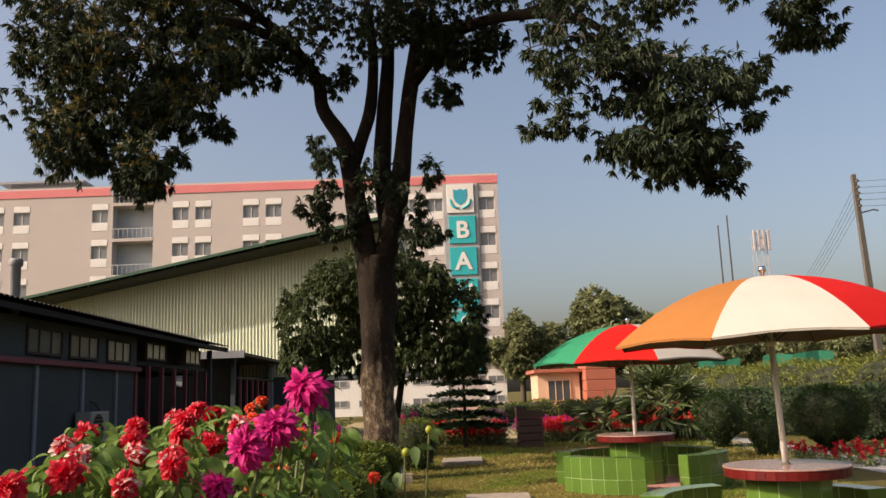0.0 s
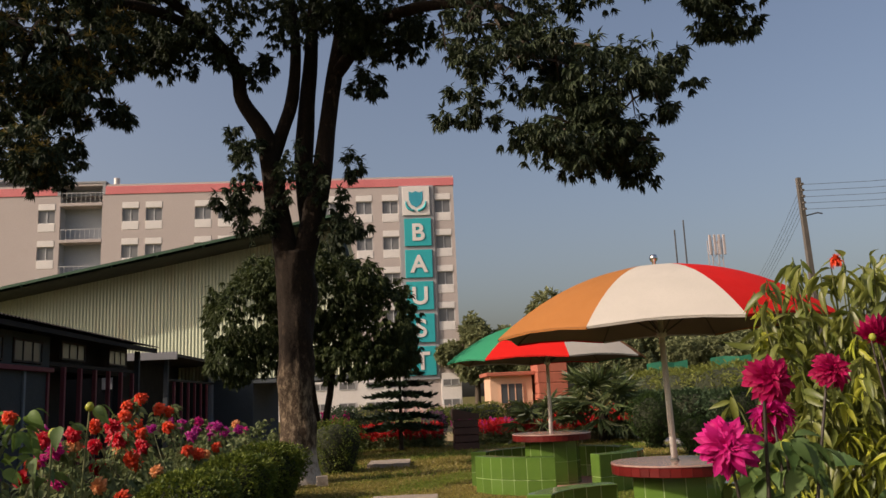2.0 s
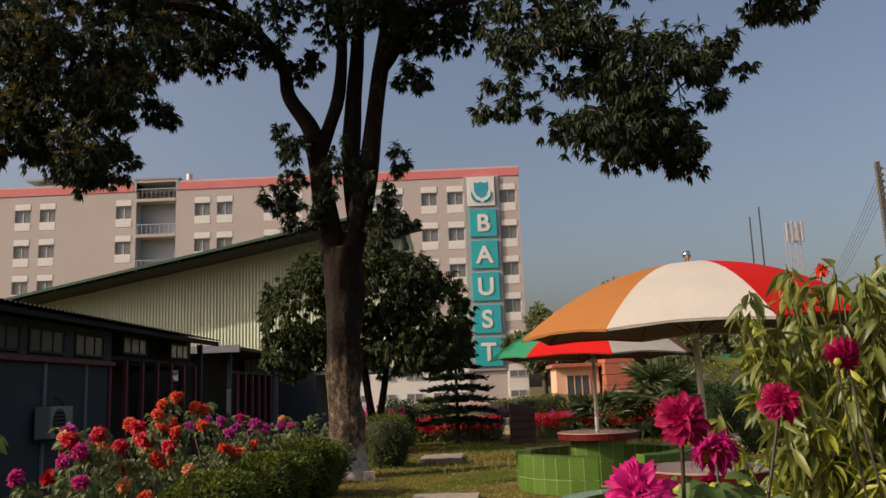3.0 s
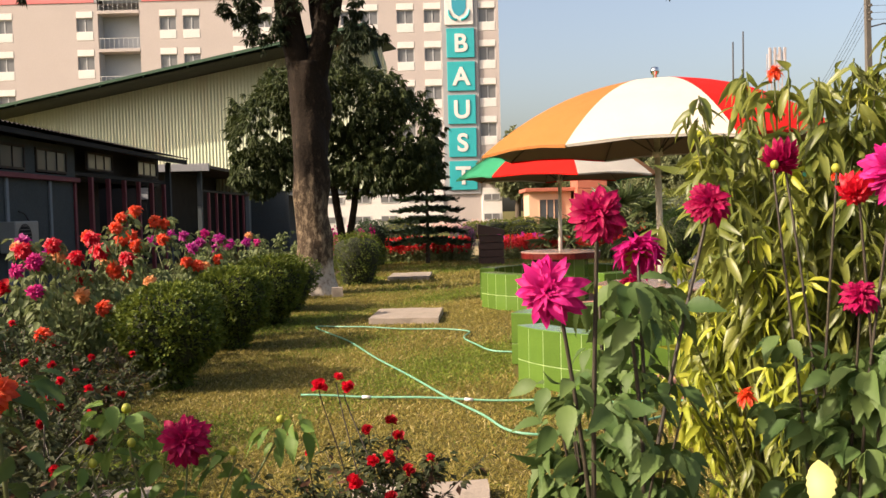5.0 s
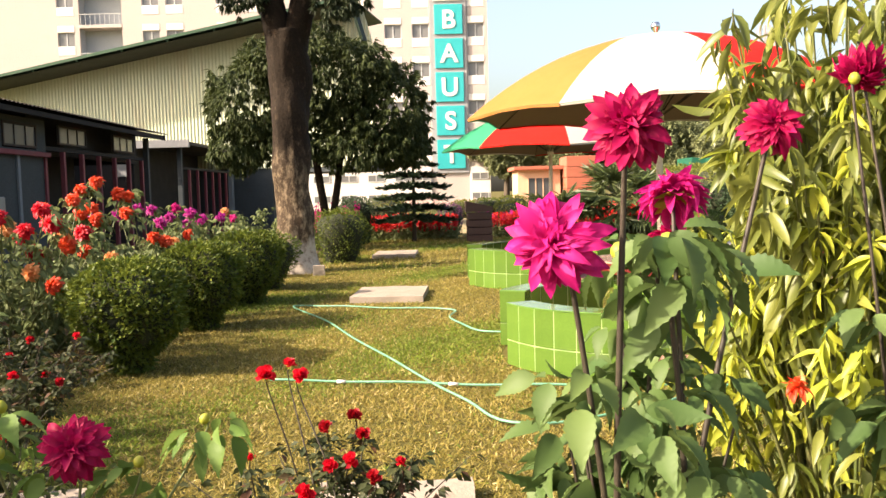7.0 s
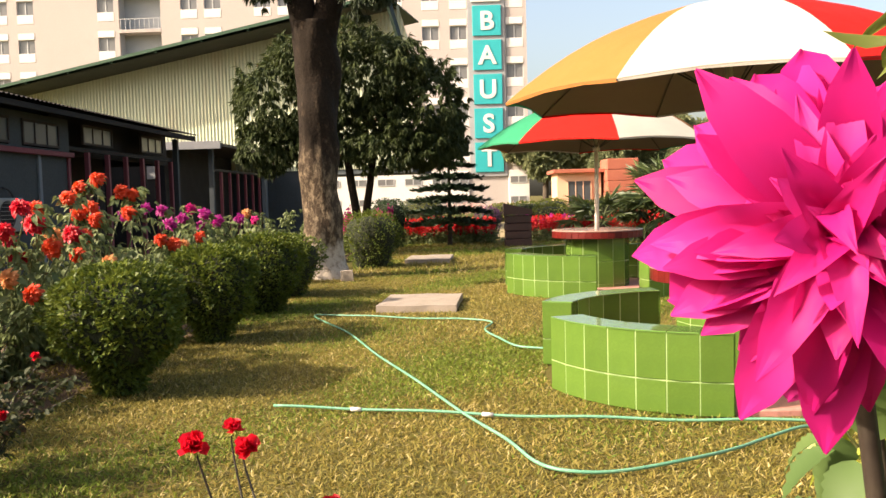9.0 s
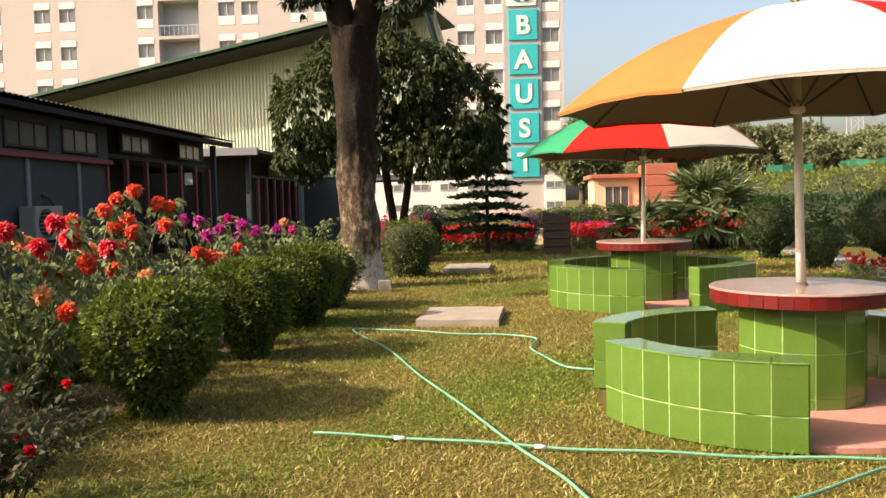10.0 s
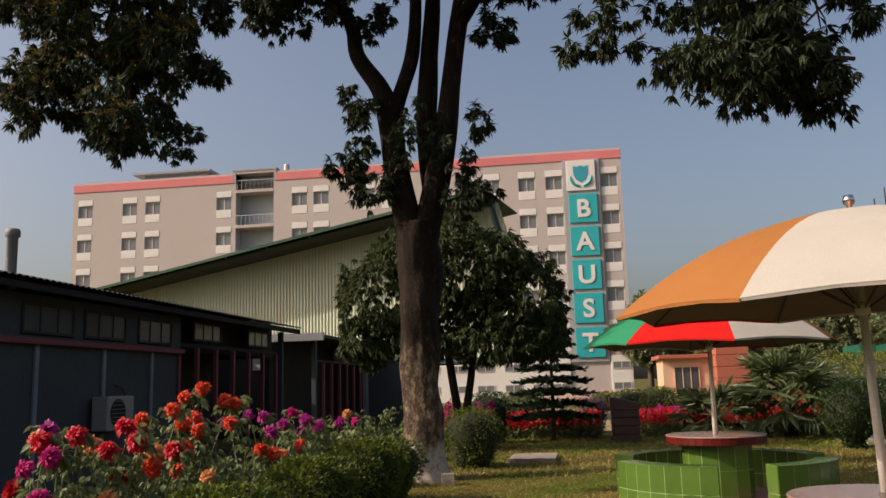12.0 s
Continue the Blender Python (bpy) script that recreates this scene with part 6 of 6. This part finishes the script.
def plant(name, base, label, category, flowers, leaf_mat, leaf_n, leaf_size, template, spread, height, seed, group="", stem=M_STEM, compound=False, zlo=0.15, zhi=0.93, stem_r=0.007, shape=None):
    """A flowering plant: stems to each flower, leaves along the stems, flower heads."""
    ob = thing(name, (*base, 0), label, category, group)
    r = rng(seed)
    b = Vector((*base, 0))
    lines = []
    for k, (x, y, z, meshes, size, face) in enumerate(flowers):
        tip = Vector((x, y, z)) - b
        d = Vector(face).normalized()
        end = tip - d * size * 0.06
        foot = Vector((0.16 * spread * r.randn(), 0.16 * spread * r.randn(), -0.02))
        mid = foot.lerp(end, 0.55) + Vector((0.08 * spread * r.randn(), 0.08 * spread * r.randn(), 0.04))
        neck = end - d * min(0.06, size * 0.5) - Vector((0, 0, 0.04))
        line = smooth_line([foot, mid, neck, end], 4)
        lines.append(line)
        st = part("stem", Soup().tube(line, [stem_r * 1.5, stem_r, stem_r * 0.6], 6, cap=False).mesh("stem", stem, True), ob)
        q = d.to_track_quat("Z", "Y").to_matrix().to_4x4()
        head = part("flower_head", meshes[k % len(meshes)], ob, "", Matrix.Translation(tip) @ q @ pose(0, 0, 0, 0, 0, 77 * k) @ Matrix.Scale(size, 4))
        if meshes is not F_BUD:
            part("calyx", CALYX, head, "green calyx", pose(0, 0, -0.05))
    for k in range(max(0, min(30, int(leaf_n / 40)) - len(flowers) // 2)):
        a = r.rand() * 6.28
        e = Vector((spread * (0.3 + 0.7 * r.rand()) * math.cos(a), spread * (0.3 + 0.7 * r.rand()) * math.sin(a), height * (0.6 + 0.4 * r.rand())))
        line = smooth_line([Vector((0.2 * e.x, 0.2 * e.y, 0)), e * 0.5 + Vector((0, 0, 0.1 * height)), e], 4)
        lines.append(line)
        part("stem", Soup().tube(line, [stem_r * 1.3, stem_r * 0.5], 5, cap=False).mesh("stem", stem, True), ob)
    P, W = [], []
    for k in range(leaf_n):
        line = lines[r.randint(len(lines))]
        t = zlo + (zhi - zlo) * r.rand()
        p = line[min(len(line) - 1, int(t * len(line)))]
        a = r.rand() * 6.28
        w = Vector((math.cos(a), math.sin(a), 0.25 + 0.3 * r.randn()))
        reach = leaf_size * (0.3 + 1.1 * r.rand()) * (1.0 if compound else 0.6)
        q = p + w.normalized() * reach
        if q.z < 0.04:
            q.z = 0.04 + 0.05 * r.rand()
        P.append(q), W.append(w)
        if compound:
            sd = Vector((-w.y, w.x, 0)).normalized()
            for s in (-1, 1):
                P.append(q - w.normalized() * leaf_size * 0.25 + sd * s * 0.02), W.append(w * 0.5 + sd * s * 0.9)
    P, W = np.array([tuple(p) for p in P]), np.array([tuple(w) for w in W])
    W = unit(W) + np.array((0, 0, -1.0)) * (0.15 + 0.85 * r.rand(len(W), 1))
    ok = np.ones(len(P), bool)
    wp = P + np.array((*base, 0))
    if shape:
        ok = np.array([shape(*q) for q in wp])
    mid = wp + 0.5 * leaf_size * unit(W)
    for x, y, z, meshes, size, face in flowers:
        c = np.array((x, y, z)) + 0.5 * size * np.array(Vector(face).normalized())
        ok &= np.linalg.norm(mid - c, axis=1) > 0.62 * size + 0.3 * leaf_size
    v, f = leaves(template, P[ok], W[ok], leaf_size * (0.6 + 0.65 * r.rand(ok.sum())), seed)
    part("foliage", mesh_of("foliage", v, f, leaf_mat, None, True), ob)
    return ob


def clear_of_walk(x, y, z):
    """Keeps leaves out of the way of someone walking past."""
    return not (x < 4.0 and y < 4.98 and z > 1.16)


plant("dahlia_plant", (3.98, 4.72), "tall dahlia with large pink and magenta blooms", "dahlia",
      [(3.818, 4.53, 1.345, F_PINK, 0.172, (-0.45, -0.9, 0.12)), (3.915, 4.45, 1.515, F_MAG, 0.135, (-0.15, -1, 0.25)), (4.273, 4.806, 1.539, F_MAG, 0.125, (-0.1, -0.9, 0.35)), (4.10, 4.87, 1.41, F_PINK, 0.15, (0.1, 0.5, 0.7)),
       (4.08, 4.86, 1.32, F_MAG, 0.08, (0.3, 0.2, 0.7)), (4.02, 4.62, 1.335, F_BUD, 0.035, (0, 0, 1)), (4.0, 4.9, 1.3, F_BUD, 0.04, (0, 0, 1))],
      M_DAHLEAF, 450, 0.080, BROAD, 0.24, 1.05, 201, "tall dahlias", stem_r=0.0052, compound=True, zlo=0.15, zhi=0.84, shape=lambda x, y, z: z < 1.36 and clear_of_walk(x, y, z))
fading = plant("dahlia_plant", (4.68, 4.86), "leafy dahlia with pink blooms, drooping and fading ones", "dahlia",
      [(4.66, 4.62, 1.60, F_PINK, 0.17, (-0.3, -0.8, 0.2)), (4.61, 4.70, 1.295, F_MAG, 0.10, (-0.3, -0.6, 0.6)), (4.54, 5.0, 1.66, F_MAG, 0.12, (-0.2, -0.4, -0.8)), (4.58, 4.66, 1.56, F_RED, 0.09, (-0.4, -0.5, -0.5)), (4.75, 4.55, 1.45, F_MAG, 0.09, (0, -1, 0)),
       (4.6, 4.8, 1.62, F_BUD, 0.026, (0, 0, 1)), (4.5, 4.95, 1.64, F_BUD, 0.026, (0, 0, 1))],
      M_DAHLEAF, 320, 0.088, BROAD, 0.34, 1.0, 202, "tall dahlias", stem_r=0.0036, compound=True, zlo=0.12, zhi=0.60, shape=lambda x, y, z: z < 1.2 and clear_of_walk(x, y, z))
plant("dahlia_plant", (2.62, 5.15), "low dahlia with a magenta bloom and green buds", "dahlia",
      [(2.752, 5.184, 0.84, F_MAG, 0.172, (0.15, -0.85, 0.4)), (2.47, 5.02, 0.69, F_DROSE, 0.085, (0.1, -0.7, -0.3)), (2.55, 5.25, 0.93, F_BUD, 0.035, (0, 0, 1)), (2.62, 5.1, 0.86, F_BUD, 0.03, (0, 0, 1)), (2.9, 5.2, 0.8, F_BUD, 0.03, (0.3, 0, 1)), (2.5, 5.1, 0.8, F_BUD, 0.03, (-0.3, 0, 1)), (3.02, 5.35, 0.86, F_BUD, 0.03, (0.4, 0, 0.8))],
      M_DAHLEAF2, 80, 0.08, BROAD, 0.26, 0.55, 203, "low dahlias", stem=M_GSTEM, stem_r=0.0038, compound=True, zlo=0.1, zhi=0.85)
plant("dahlia_plant", (2.28, 5.05), "dahlia with an orange-red bloom", "dahlia", [(2.28, 4.98, 1.045, F_CORAL, 0.13, (0.4, -0.8, 0.3))], M_DAHLEAF, 40, 0.10, BROAD, 0.2, 0.7, 204, "low dahlias", stem=M_GSTEM, compound=True)
plant("rose_bush", (3.26, 5.85), "low red rose bush with small dark leaves", "rose bush",
      [(3.06, 5.93, 0.845, F_ROSE, 0.07, (0, -0.8, 0.5)), (3.13, 5.98, 0.865, F_ROSE, 0.05, (0.2, -0.5, 0.8)), (3.17, 5.94, 0.835, F_ROSE, 0.06, (0.3, -0.7, 0.5)), (3.337, 6.013, 0.675, F_DROSE, 0.055, (0, -0.6, 0.7)), (3.24, 6.0, 0.645, F_DROSE, 0.05, (-0.2, -0.7, 0.6)),
       (3.37, 5.95, 0.63, F_DROSE, 0.055, (0.2, -0.7, 0.6)), (3.34, 5.83, 0.58, F_ROSE, 0.06, (0, -0.7, 0.6)), (3.28, 5.8, 0.575, F_ROSE, 0.055, (0, -0.7, 0.6)), (3.227, 5.632, 0.55, F_ROSE, 0.065, (0, -0.8, 0.5)), (3.42, 5.75, 0.55, F_DROSE, 0.055, (0.1, -0.6, 0.6)), (3.5, 5.8, 0.58, F_ROSE, 0.04, (0.1, -0.6, 0.6)), (3.05, 5.7, 0.64, F_ROSE, 0.035, (0.1, -0.6, 0.6)), (3.36, 5.6, 0.5, F_DROSE, 0.05, (0.1, -0.6, 0.6))],
      M_ROSELEAF, 3400, 0.040, SMALL, 0.58, 0.56, 205, "rose bushes", stem_r=0.003, zlo=0.3, shape=lambda x, y, z: z < 0.62)
plant("rose_bush", (1.1, 8.15), "dark rose bush with small deep red blooms", "rose bush",
      [(0.75 + 0.75 * rng(7).rand(14)[k], 7.7 + 0.8 * rng(8).rand(14)[k], 0.35 + 0.45 * rng(9).rand(14)[k], F_ROSE if k % 2 else F_DROSE, 0.055, (0.3, -0.8, 0.4)) for k in range(8)],
      M_ROSELEAF, 2400, 0.048, SMALL, 0.6, 0.65, 206, "rose bushes", stem_r=0.0035, zlo=0.25)
plant("rose_bush", (0.35, 8.75), "dark rose bush with small deep red blooms", "rose bush",
      [(0.0 + 0.75 * rng(17).rand(9)[k], 8.3 + 0.7 * rng(18).rand(9)[k], 0.45 + 0.45 * rng(19).rand(9)[k], F_ROSE if k % 2 else F_DROSE, 0.055, (0.3, -0.8, 0.4)) for k in range(6)],
      M_ROSELEAF, 2000, 0.052, SMALL, 0.55, 0.7, 207, "rose bushes", stem_r=0.004, zlo=0.25)
plant("rose_bush", (1.62, 6.55), "dark rose bush with small deep red blooms", "rose bush",
      [(1.3 + 0.7 * rng(27).rand(9)[k], 6.2 + 0.6 * rng(28).rand(9)[k], 0.4 + 0.3 * rng(29).rand(9)[k], F_ROSE if k % 3 == 0 else F_DROSE, 0.055, (0.3, -0.8, 0.4)) for k in range(6)],
      M_ROSELEAF, 2400, 0.05, SMALL, 0.6, 0.55, 208, "rose bushes", stem_r=0.0035, zlo=0.2)
plant("rose_bush", (1.2, 7.3), "dark rose bush with small deep red blooms", "rose bush",
      [(0.9 + 0.7 * rng(37).rand(8)[k], 7.0 + 0.6 * rng(38).rand(8)[k], 0.4 + 0.35 * rng(39).rand(8)[k], F_DROSE if k % 2 else F_ROSE, 0.055, (0.3, -0.8, 0.4)) for k in range(5)],
      M_ROSELEAF, 2200, 0.05, SMALL, 0.55, 0.6, 209, "rose bushes", stem_r=0.0035, zlo=0.2)

# light shrub with long hanging leaves
def long_shrub(at, n, wide, top, seed, young):
    shr = thing("long_leaved_shrub", (*at, 0), "yellow-green shrub with long hanging leaves and orange tufts", "shrub")
    r = rng(seed)
    tipsL, green, yellow = [], [[], []], [[], []]
    for k in range(n):
        a = r.rand() * 6.28
        rad = wide * math.sqrt(r.rand())
        z = 0.45 + (top - 0.45) * r.rand() ** 0.62
        lean = 1.0 if z < 1.6 else 0.72
        e = Vector((rad * math.cos(a) * lean, rad * math.sin(a) * lean * 0.8, z))
        line = smooth_line([Vector((0.15 * e.x, 0.15 * e.y, 0)), Vector((0.6 * e.x, 0.6 * e.y, 0.6 * z)), e], 4)
        part("stem", Soup().tube(line, [0.009, 0.006, 0.003], 5, cap=False).mesh("stem", M_GSTEM, True), shr)
        bag = yellow if (0.75 < z < 1.40 and e.x < 0.05 and young and r.rand() < 0.65) or r.rand() < 0.08 else green
        for j in range(r.randint(22, 33)):
            p = line[-1 - min(len(line) - 1, int(abs(r.randn()) * 2.6))] + Vector((0, 0, -0.02 * j / 6))
            w = Vector((r.randn(), r.randn(), -0.9 + 0.6 * r.randn()))
            bag[0].append(tuple(p)), bag[1].append(tuple(w))
    for (P, W), mat, lab in ((green, M_SHRUB, "long glossy green leaves"), (yellow, M_YELLOW, "fresh yellow leaves")):
        v, f = leaves(LANCE_LONG, np.array(P), np.array(W), (0.112 if mat is M_SHRUB else 0.092) * (0.65 + 0.6 * r.rand(len(P))), seed + 1)
        part("foliage", mesh_of("foliage", v, f, mat, None, True), shr, lab)
    return shr


shr = long_shrub((4.95, 5.85), 165, 0.62, 2.08, 31, True)
long_shrub((5.72, 6.15), 145, 0.7, 2.32, 33, False)
long_shrub((5.42, 5.35), 115, 0.5, 2.12, 35, False)
for x, y, z, s in ((4.731, 5.531, 1.985, 0.075), (4.56, 5.35, 0.90, 0.09), (5.15, 5.5, 1.7, 0.05), (4.9, 5.45, 1.62, 0.04)):
    part("tuft", F_TUFT[0], shr, "orange flower tuft", Matrix.Translation((x - 4.95, y - 5.85, z)) @ Matrix.Scale(s, 4))
for p, w, s in (((4.40, 4.46, 0.96), (0.05, -0.15, -1), 0.12), ((4.52, 4.44, 0.86), (0.3, -0.1, -1), 0.11)):
    v, f = leaves(BROAD, np.array([(p[0] - 4.68, p[1] - 4.86, p[2])]), np.array([w]), s, 3, np.array([(0.0, 1.0, 0.2)]))
    part("fading_leaf", mesh_of("fading_leaf", v, f, M_OLDLEAF, None, True), fading, "large pale yellow fading leaf")

# near border of red, white and pink dahlias
r = rng(51)
pink_heads = [(1.65, 4.72, 1.675, F_PINK, 0.16), (1.575, 4.6, 1.555, F_PINK, 0.15), (1.50, 4.5, 1.50, F_PINK, 0.14), (1.27, 4.5, 1.475, F_MIX, 0.13), (1.03, 4.4, 1.50, F_PALE, 0.10), (1.12, 4.1, 1.47, F_RED, 0.13), (1.02, 4.0, 1.45, F_RED, 0.12), (1.14, 4.55, 1.49, F_MIX, 0.11)]
red_heads = [(1.35, 4.25, 1.47, F_RED, 0.11), (1.22, 4.75, 1.53, F_RED, 0.12), (1.36, 5.0, 1.55, F_MIX, 0.13), (1.42, 4.75, 1.46, F_MAG, 0.09), (0.95, 5.1, 1.56, F_RED, 0.12), (1.12, 5.3, 1.61, F_RED, 0.12), (1.0, 5.4, 1.58, F_MIX, 0.13), (0.85, 4.7, 1.52, F_PALE, 0.11), (1.22, 5.2, 1.58, F_DROSE, 0.12),
              (0.92, 4.3, 1.44, F_RED, 0.12), (1.20, 4.3, 1.42, F_MIX, 0.12), (1.06, 4.75, 1.52, F_RED, 0.12), (0.98, 4.6, 1.46, F_MIX, 0.11), (1.30, 4.65, 1.40, F_PALE, 0.09), (1.16, 5.0, 1.58, F_RED, 0.12), (0.82, 4.95, 1.55, F_RED, 0.12), (1.42, 5.15, 1.55, F_RED, 0.11), (1.30, 4.85, 1.50, F_RED, 0.12), (1.45, 4.35, 1.40, F_PINK, 0.10), (1.6, 4.95, 1.52, F_CORAL, 0.07), (1.7, 5.1, 1.5, F_CORAL, 0.07)]
near_heads = [(x, y, z, m, s * (1.1 if m is F_PINK else 0.78)) for x, y, z, m, s in pink_heads + red_heads]
for k in range(4):
    c = [(1.08, 4.25), (1.45, 4.55), (1.12, 4.65), (1.08, 5.2)][k]
    mine = [h for h in near_heads if min(range(4), key=lambda q: (h[0] - [(1.08, 4.25), (1.45, 4.55), (1.12, 4.65), (1.08, 5.2)][q][0]) ** 2 + (h[1] - [(1.08, 4.25), (1.45, 4.55), (1.12, 4.65), (1.08, 5.2)][q][1]) ** 2) == k]
    plant("dahlia_plant", c, ["dahlia crowded with full red blooms", "tall dahlia with vivid pink blooms", "dahlia with red and white-flecked blooms", "dahlia with deep red blooms"][k], "dahlia", [(*h, (0.05 + 0.3 * r.randn(), -0.9, 0.5 + 0.2 * r.randn())) for h in mine],
          M_DAHLEAF2, 170, 0.068, BROAD, 0.26, 1.15, 210 + k, "border dahlias", stem=M_GSTEM, compound=True, zlo=0.45, zhi=0.72 if k == 1 else 0.82)
plant("dahlia_plant", (1.95, 4.8), "dahlia with thin tall green bud stems", "dahlia", [(1.98, 4.75, 1.45, F_BUD, 0.032, (0.3, -0.2, 1)), (2.06, 4.8, 1.52, F_BUD, 0.028, (0.2, 0, 1)), (1.86, 4.9, 1.36, F_CORAL, 0.05, (0, -0.6, 0.6))],
      M_DAHLEAF, 14, 0.06, BROAD, 0.12, 0.95, 215, "border dahlias", stem=M_GSTEM, compound=True, zlo=0.35, zhi=0.8, stem_r=0.004)

# far border: orange, red and purple dahlias along the bushes
KINDS = {"c": F_CORAL, "r": F_RED, "p": F_PURP, "h": F_PEACH, "k": F_PINK, "d": F_DROSE}
BORDER = [("c", -0.154, 12.149, 1.554), ("c", -0.053, 12.333, 1.638), ("c", 0.134, 12.456, 1.508), ("c", 0.22, 12.5, 1.47), ("c", 0.053, 12.014, 1.236), ("c", -0.02, 12.1, 1.36), ("c", -0.1, 12.0, 1.30), ("r", 0.346, 10.187, 1.372), ("h", 0.261, 10.125, 0.848)]
BORDER += [("c", 0.379, 12.799, 1.003), ("c", 0.50, 12.85, 0.95), ("h", 0.55, 13.0, 0.93), ("p", 0.51, 14.368, 1.15), ("r", 0.356, 10.335, 1.245), ("p", 0.007, 13.385, 1.323), ("p", -0.15, 13.2, 1.25), ("p", 0.1, 13.6, 1.3), ("p", 0.35, 14.2, 1.1), ("p", 0.2, 14.0, 1.2), ("p", 0.3, 14.5, 1.22), ("k", -0.1, 9.7, 1.12), ("k", 0.15, 9.5, 0.95), ("p", -0.35, 10.3, 1.35)]
BORDER += [("r", 0.25, 10.5, 1.25), ("h", 0.2, 10.9, 1.12), ("r", 0.15, 10.3, 1.2), ("c", 0.45, 10.4, 1.05), ("c", 0.25, 11.2, 0.95), ("d", 0.1, 10.6, 0.98), ("r", -0.2, 10.0, 1.28), ("h", -0.3, 10.1, 1.3), ("c", 0.05, 11.8, 1.1), ("k", -0.25, 9.3, 0.75), ("p", 0.55, 15.2, 1.15), ("p", 0.3, 15.0, 1.1), ("k", 0.4, 16.5, 1.1), ("h", 0.2, 16.8, 1.2), ("c", -0.05, 9.1, 0.7), ("p", -0.45, 11.0, 1.2), ("r", -0.4, 11.3, 1.1), ("c", 0.3, 9.3, 0.62)]
BORDER += [("k", -0.05, 9.9, 1.18), ("r", 0.05, 10.05, 1.32), ("h", -0.1, 10.5, 1.22), ("r", 0.42, 10.8, 1.15), ("c", 0.0, 11.6, 1.45), ("c", 0.3, 12.2, 1.3), ("p", -0.3, 12.8, 1.3), ("p", 0.3, 13.3, 1.15), ("c", 0.6, 13.4, 1.0), ("k", -0.45, 9.6, 1.0), ("d", -0.3, 9.9, 0.95), ("c", 0.5, 10.0, 0.75), ("h", 0.35, 11.6, 0.85), ("p", 0.5, 13.9, 1.25), ("k", 0.1, 14.6, 1.3), ("c", -0.35, 11.7, 1.35)]
centres = [(0.0, 9.6), (0.1, 10.4), (-0.1, 11.2), (0.0, 12.1), (0.25, 12.9), (0.15, 13.7), (0.35, 14.6), (0.3, 16.2)]
for k, c in enumerate(centres):
    mine = [h for h in BORDER if min(range(len(centres)), key=lambda q: (h[1] - centres[q][0]) ** 2 + (h[2] - centres[q][1]) ** 2) == k]
    plant("dahlia_plant", c, "bushy border dahlia with %s blooms" % ["pink and orange", "red and orange", "red and purple", "bright orange", "orange and peach", "purple", "purple", "pink and peach"][k], "dahlia",
          [(h[1], h[2], h[3], KINDS[h[0]], 0.15 + 0.03 * r.rand(), (-0.15 + 0.3 * r.randn(), -0.9, 0.4 + 0.3 * r.randn())) for h in mine],
          M_BEDLEAF, 400, 0.088, toothed(0.55, 4), 0.42, 0.92, 230 + k, "far border dahlias", stem=M_GSTEM, compound=True, zlo=0.08, stem_r=0.006)
for k, (x, y, h) in enumerate([(-0.6, 9.0, 0.8), (-0.9, 10.2, 0.9), (-0.9, 11.6, 0.9), (-0.8, 13.0, 0.9), (-0.6, 14.6, 0.9), (-0.3, 16.4, 0.9), (0.1, 17.8, 1.0), (-0.9, 18.2, 1.2), (0.55, 11.0, 0.55), (0.45, 9.0, 0.5), (-0.2, 20.5, 1.2), (0.0, 22.3, 1.1)]):
    plant("leafy_plant", (x, y), "leafy green border plant without blooms", "plant", [], M_BEDLEAF, 260, 0.09, toothed(0.55, 4), 0.45, h, 250 + k, "leafy border plants", stem=M_GSTEM, compound=True, zlo=0.1, stem_r=0.005)
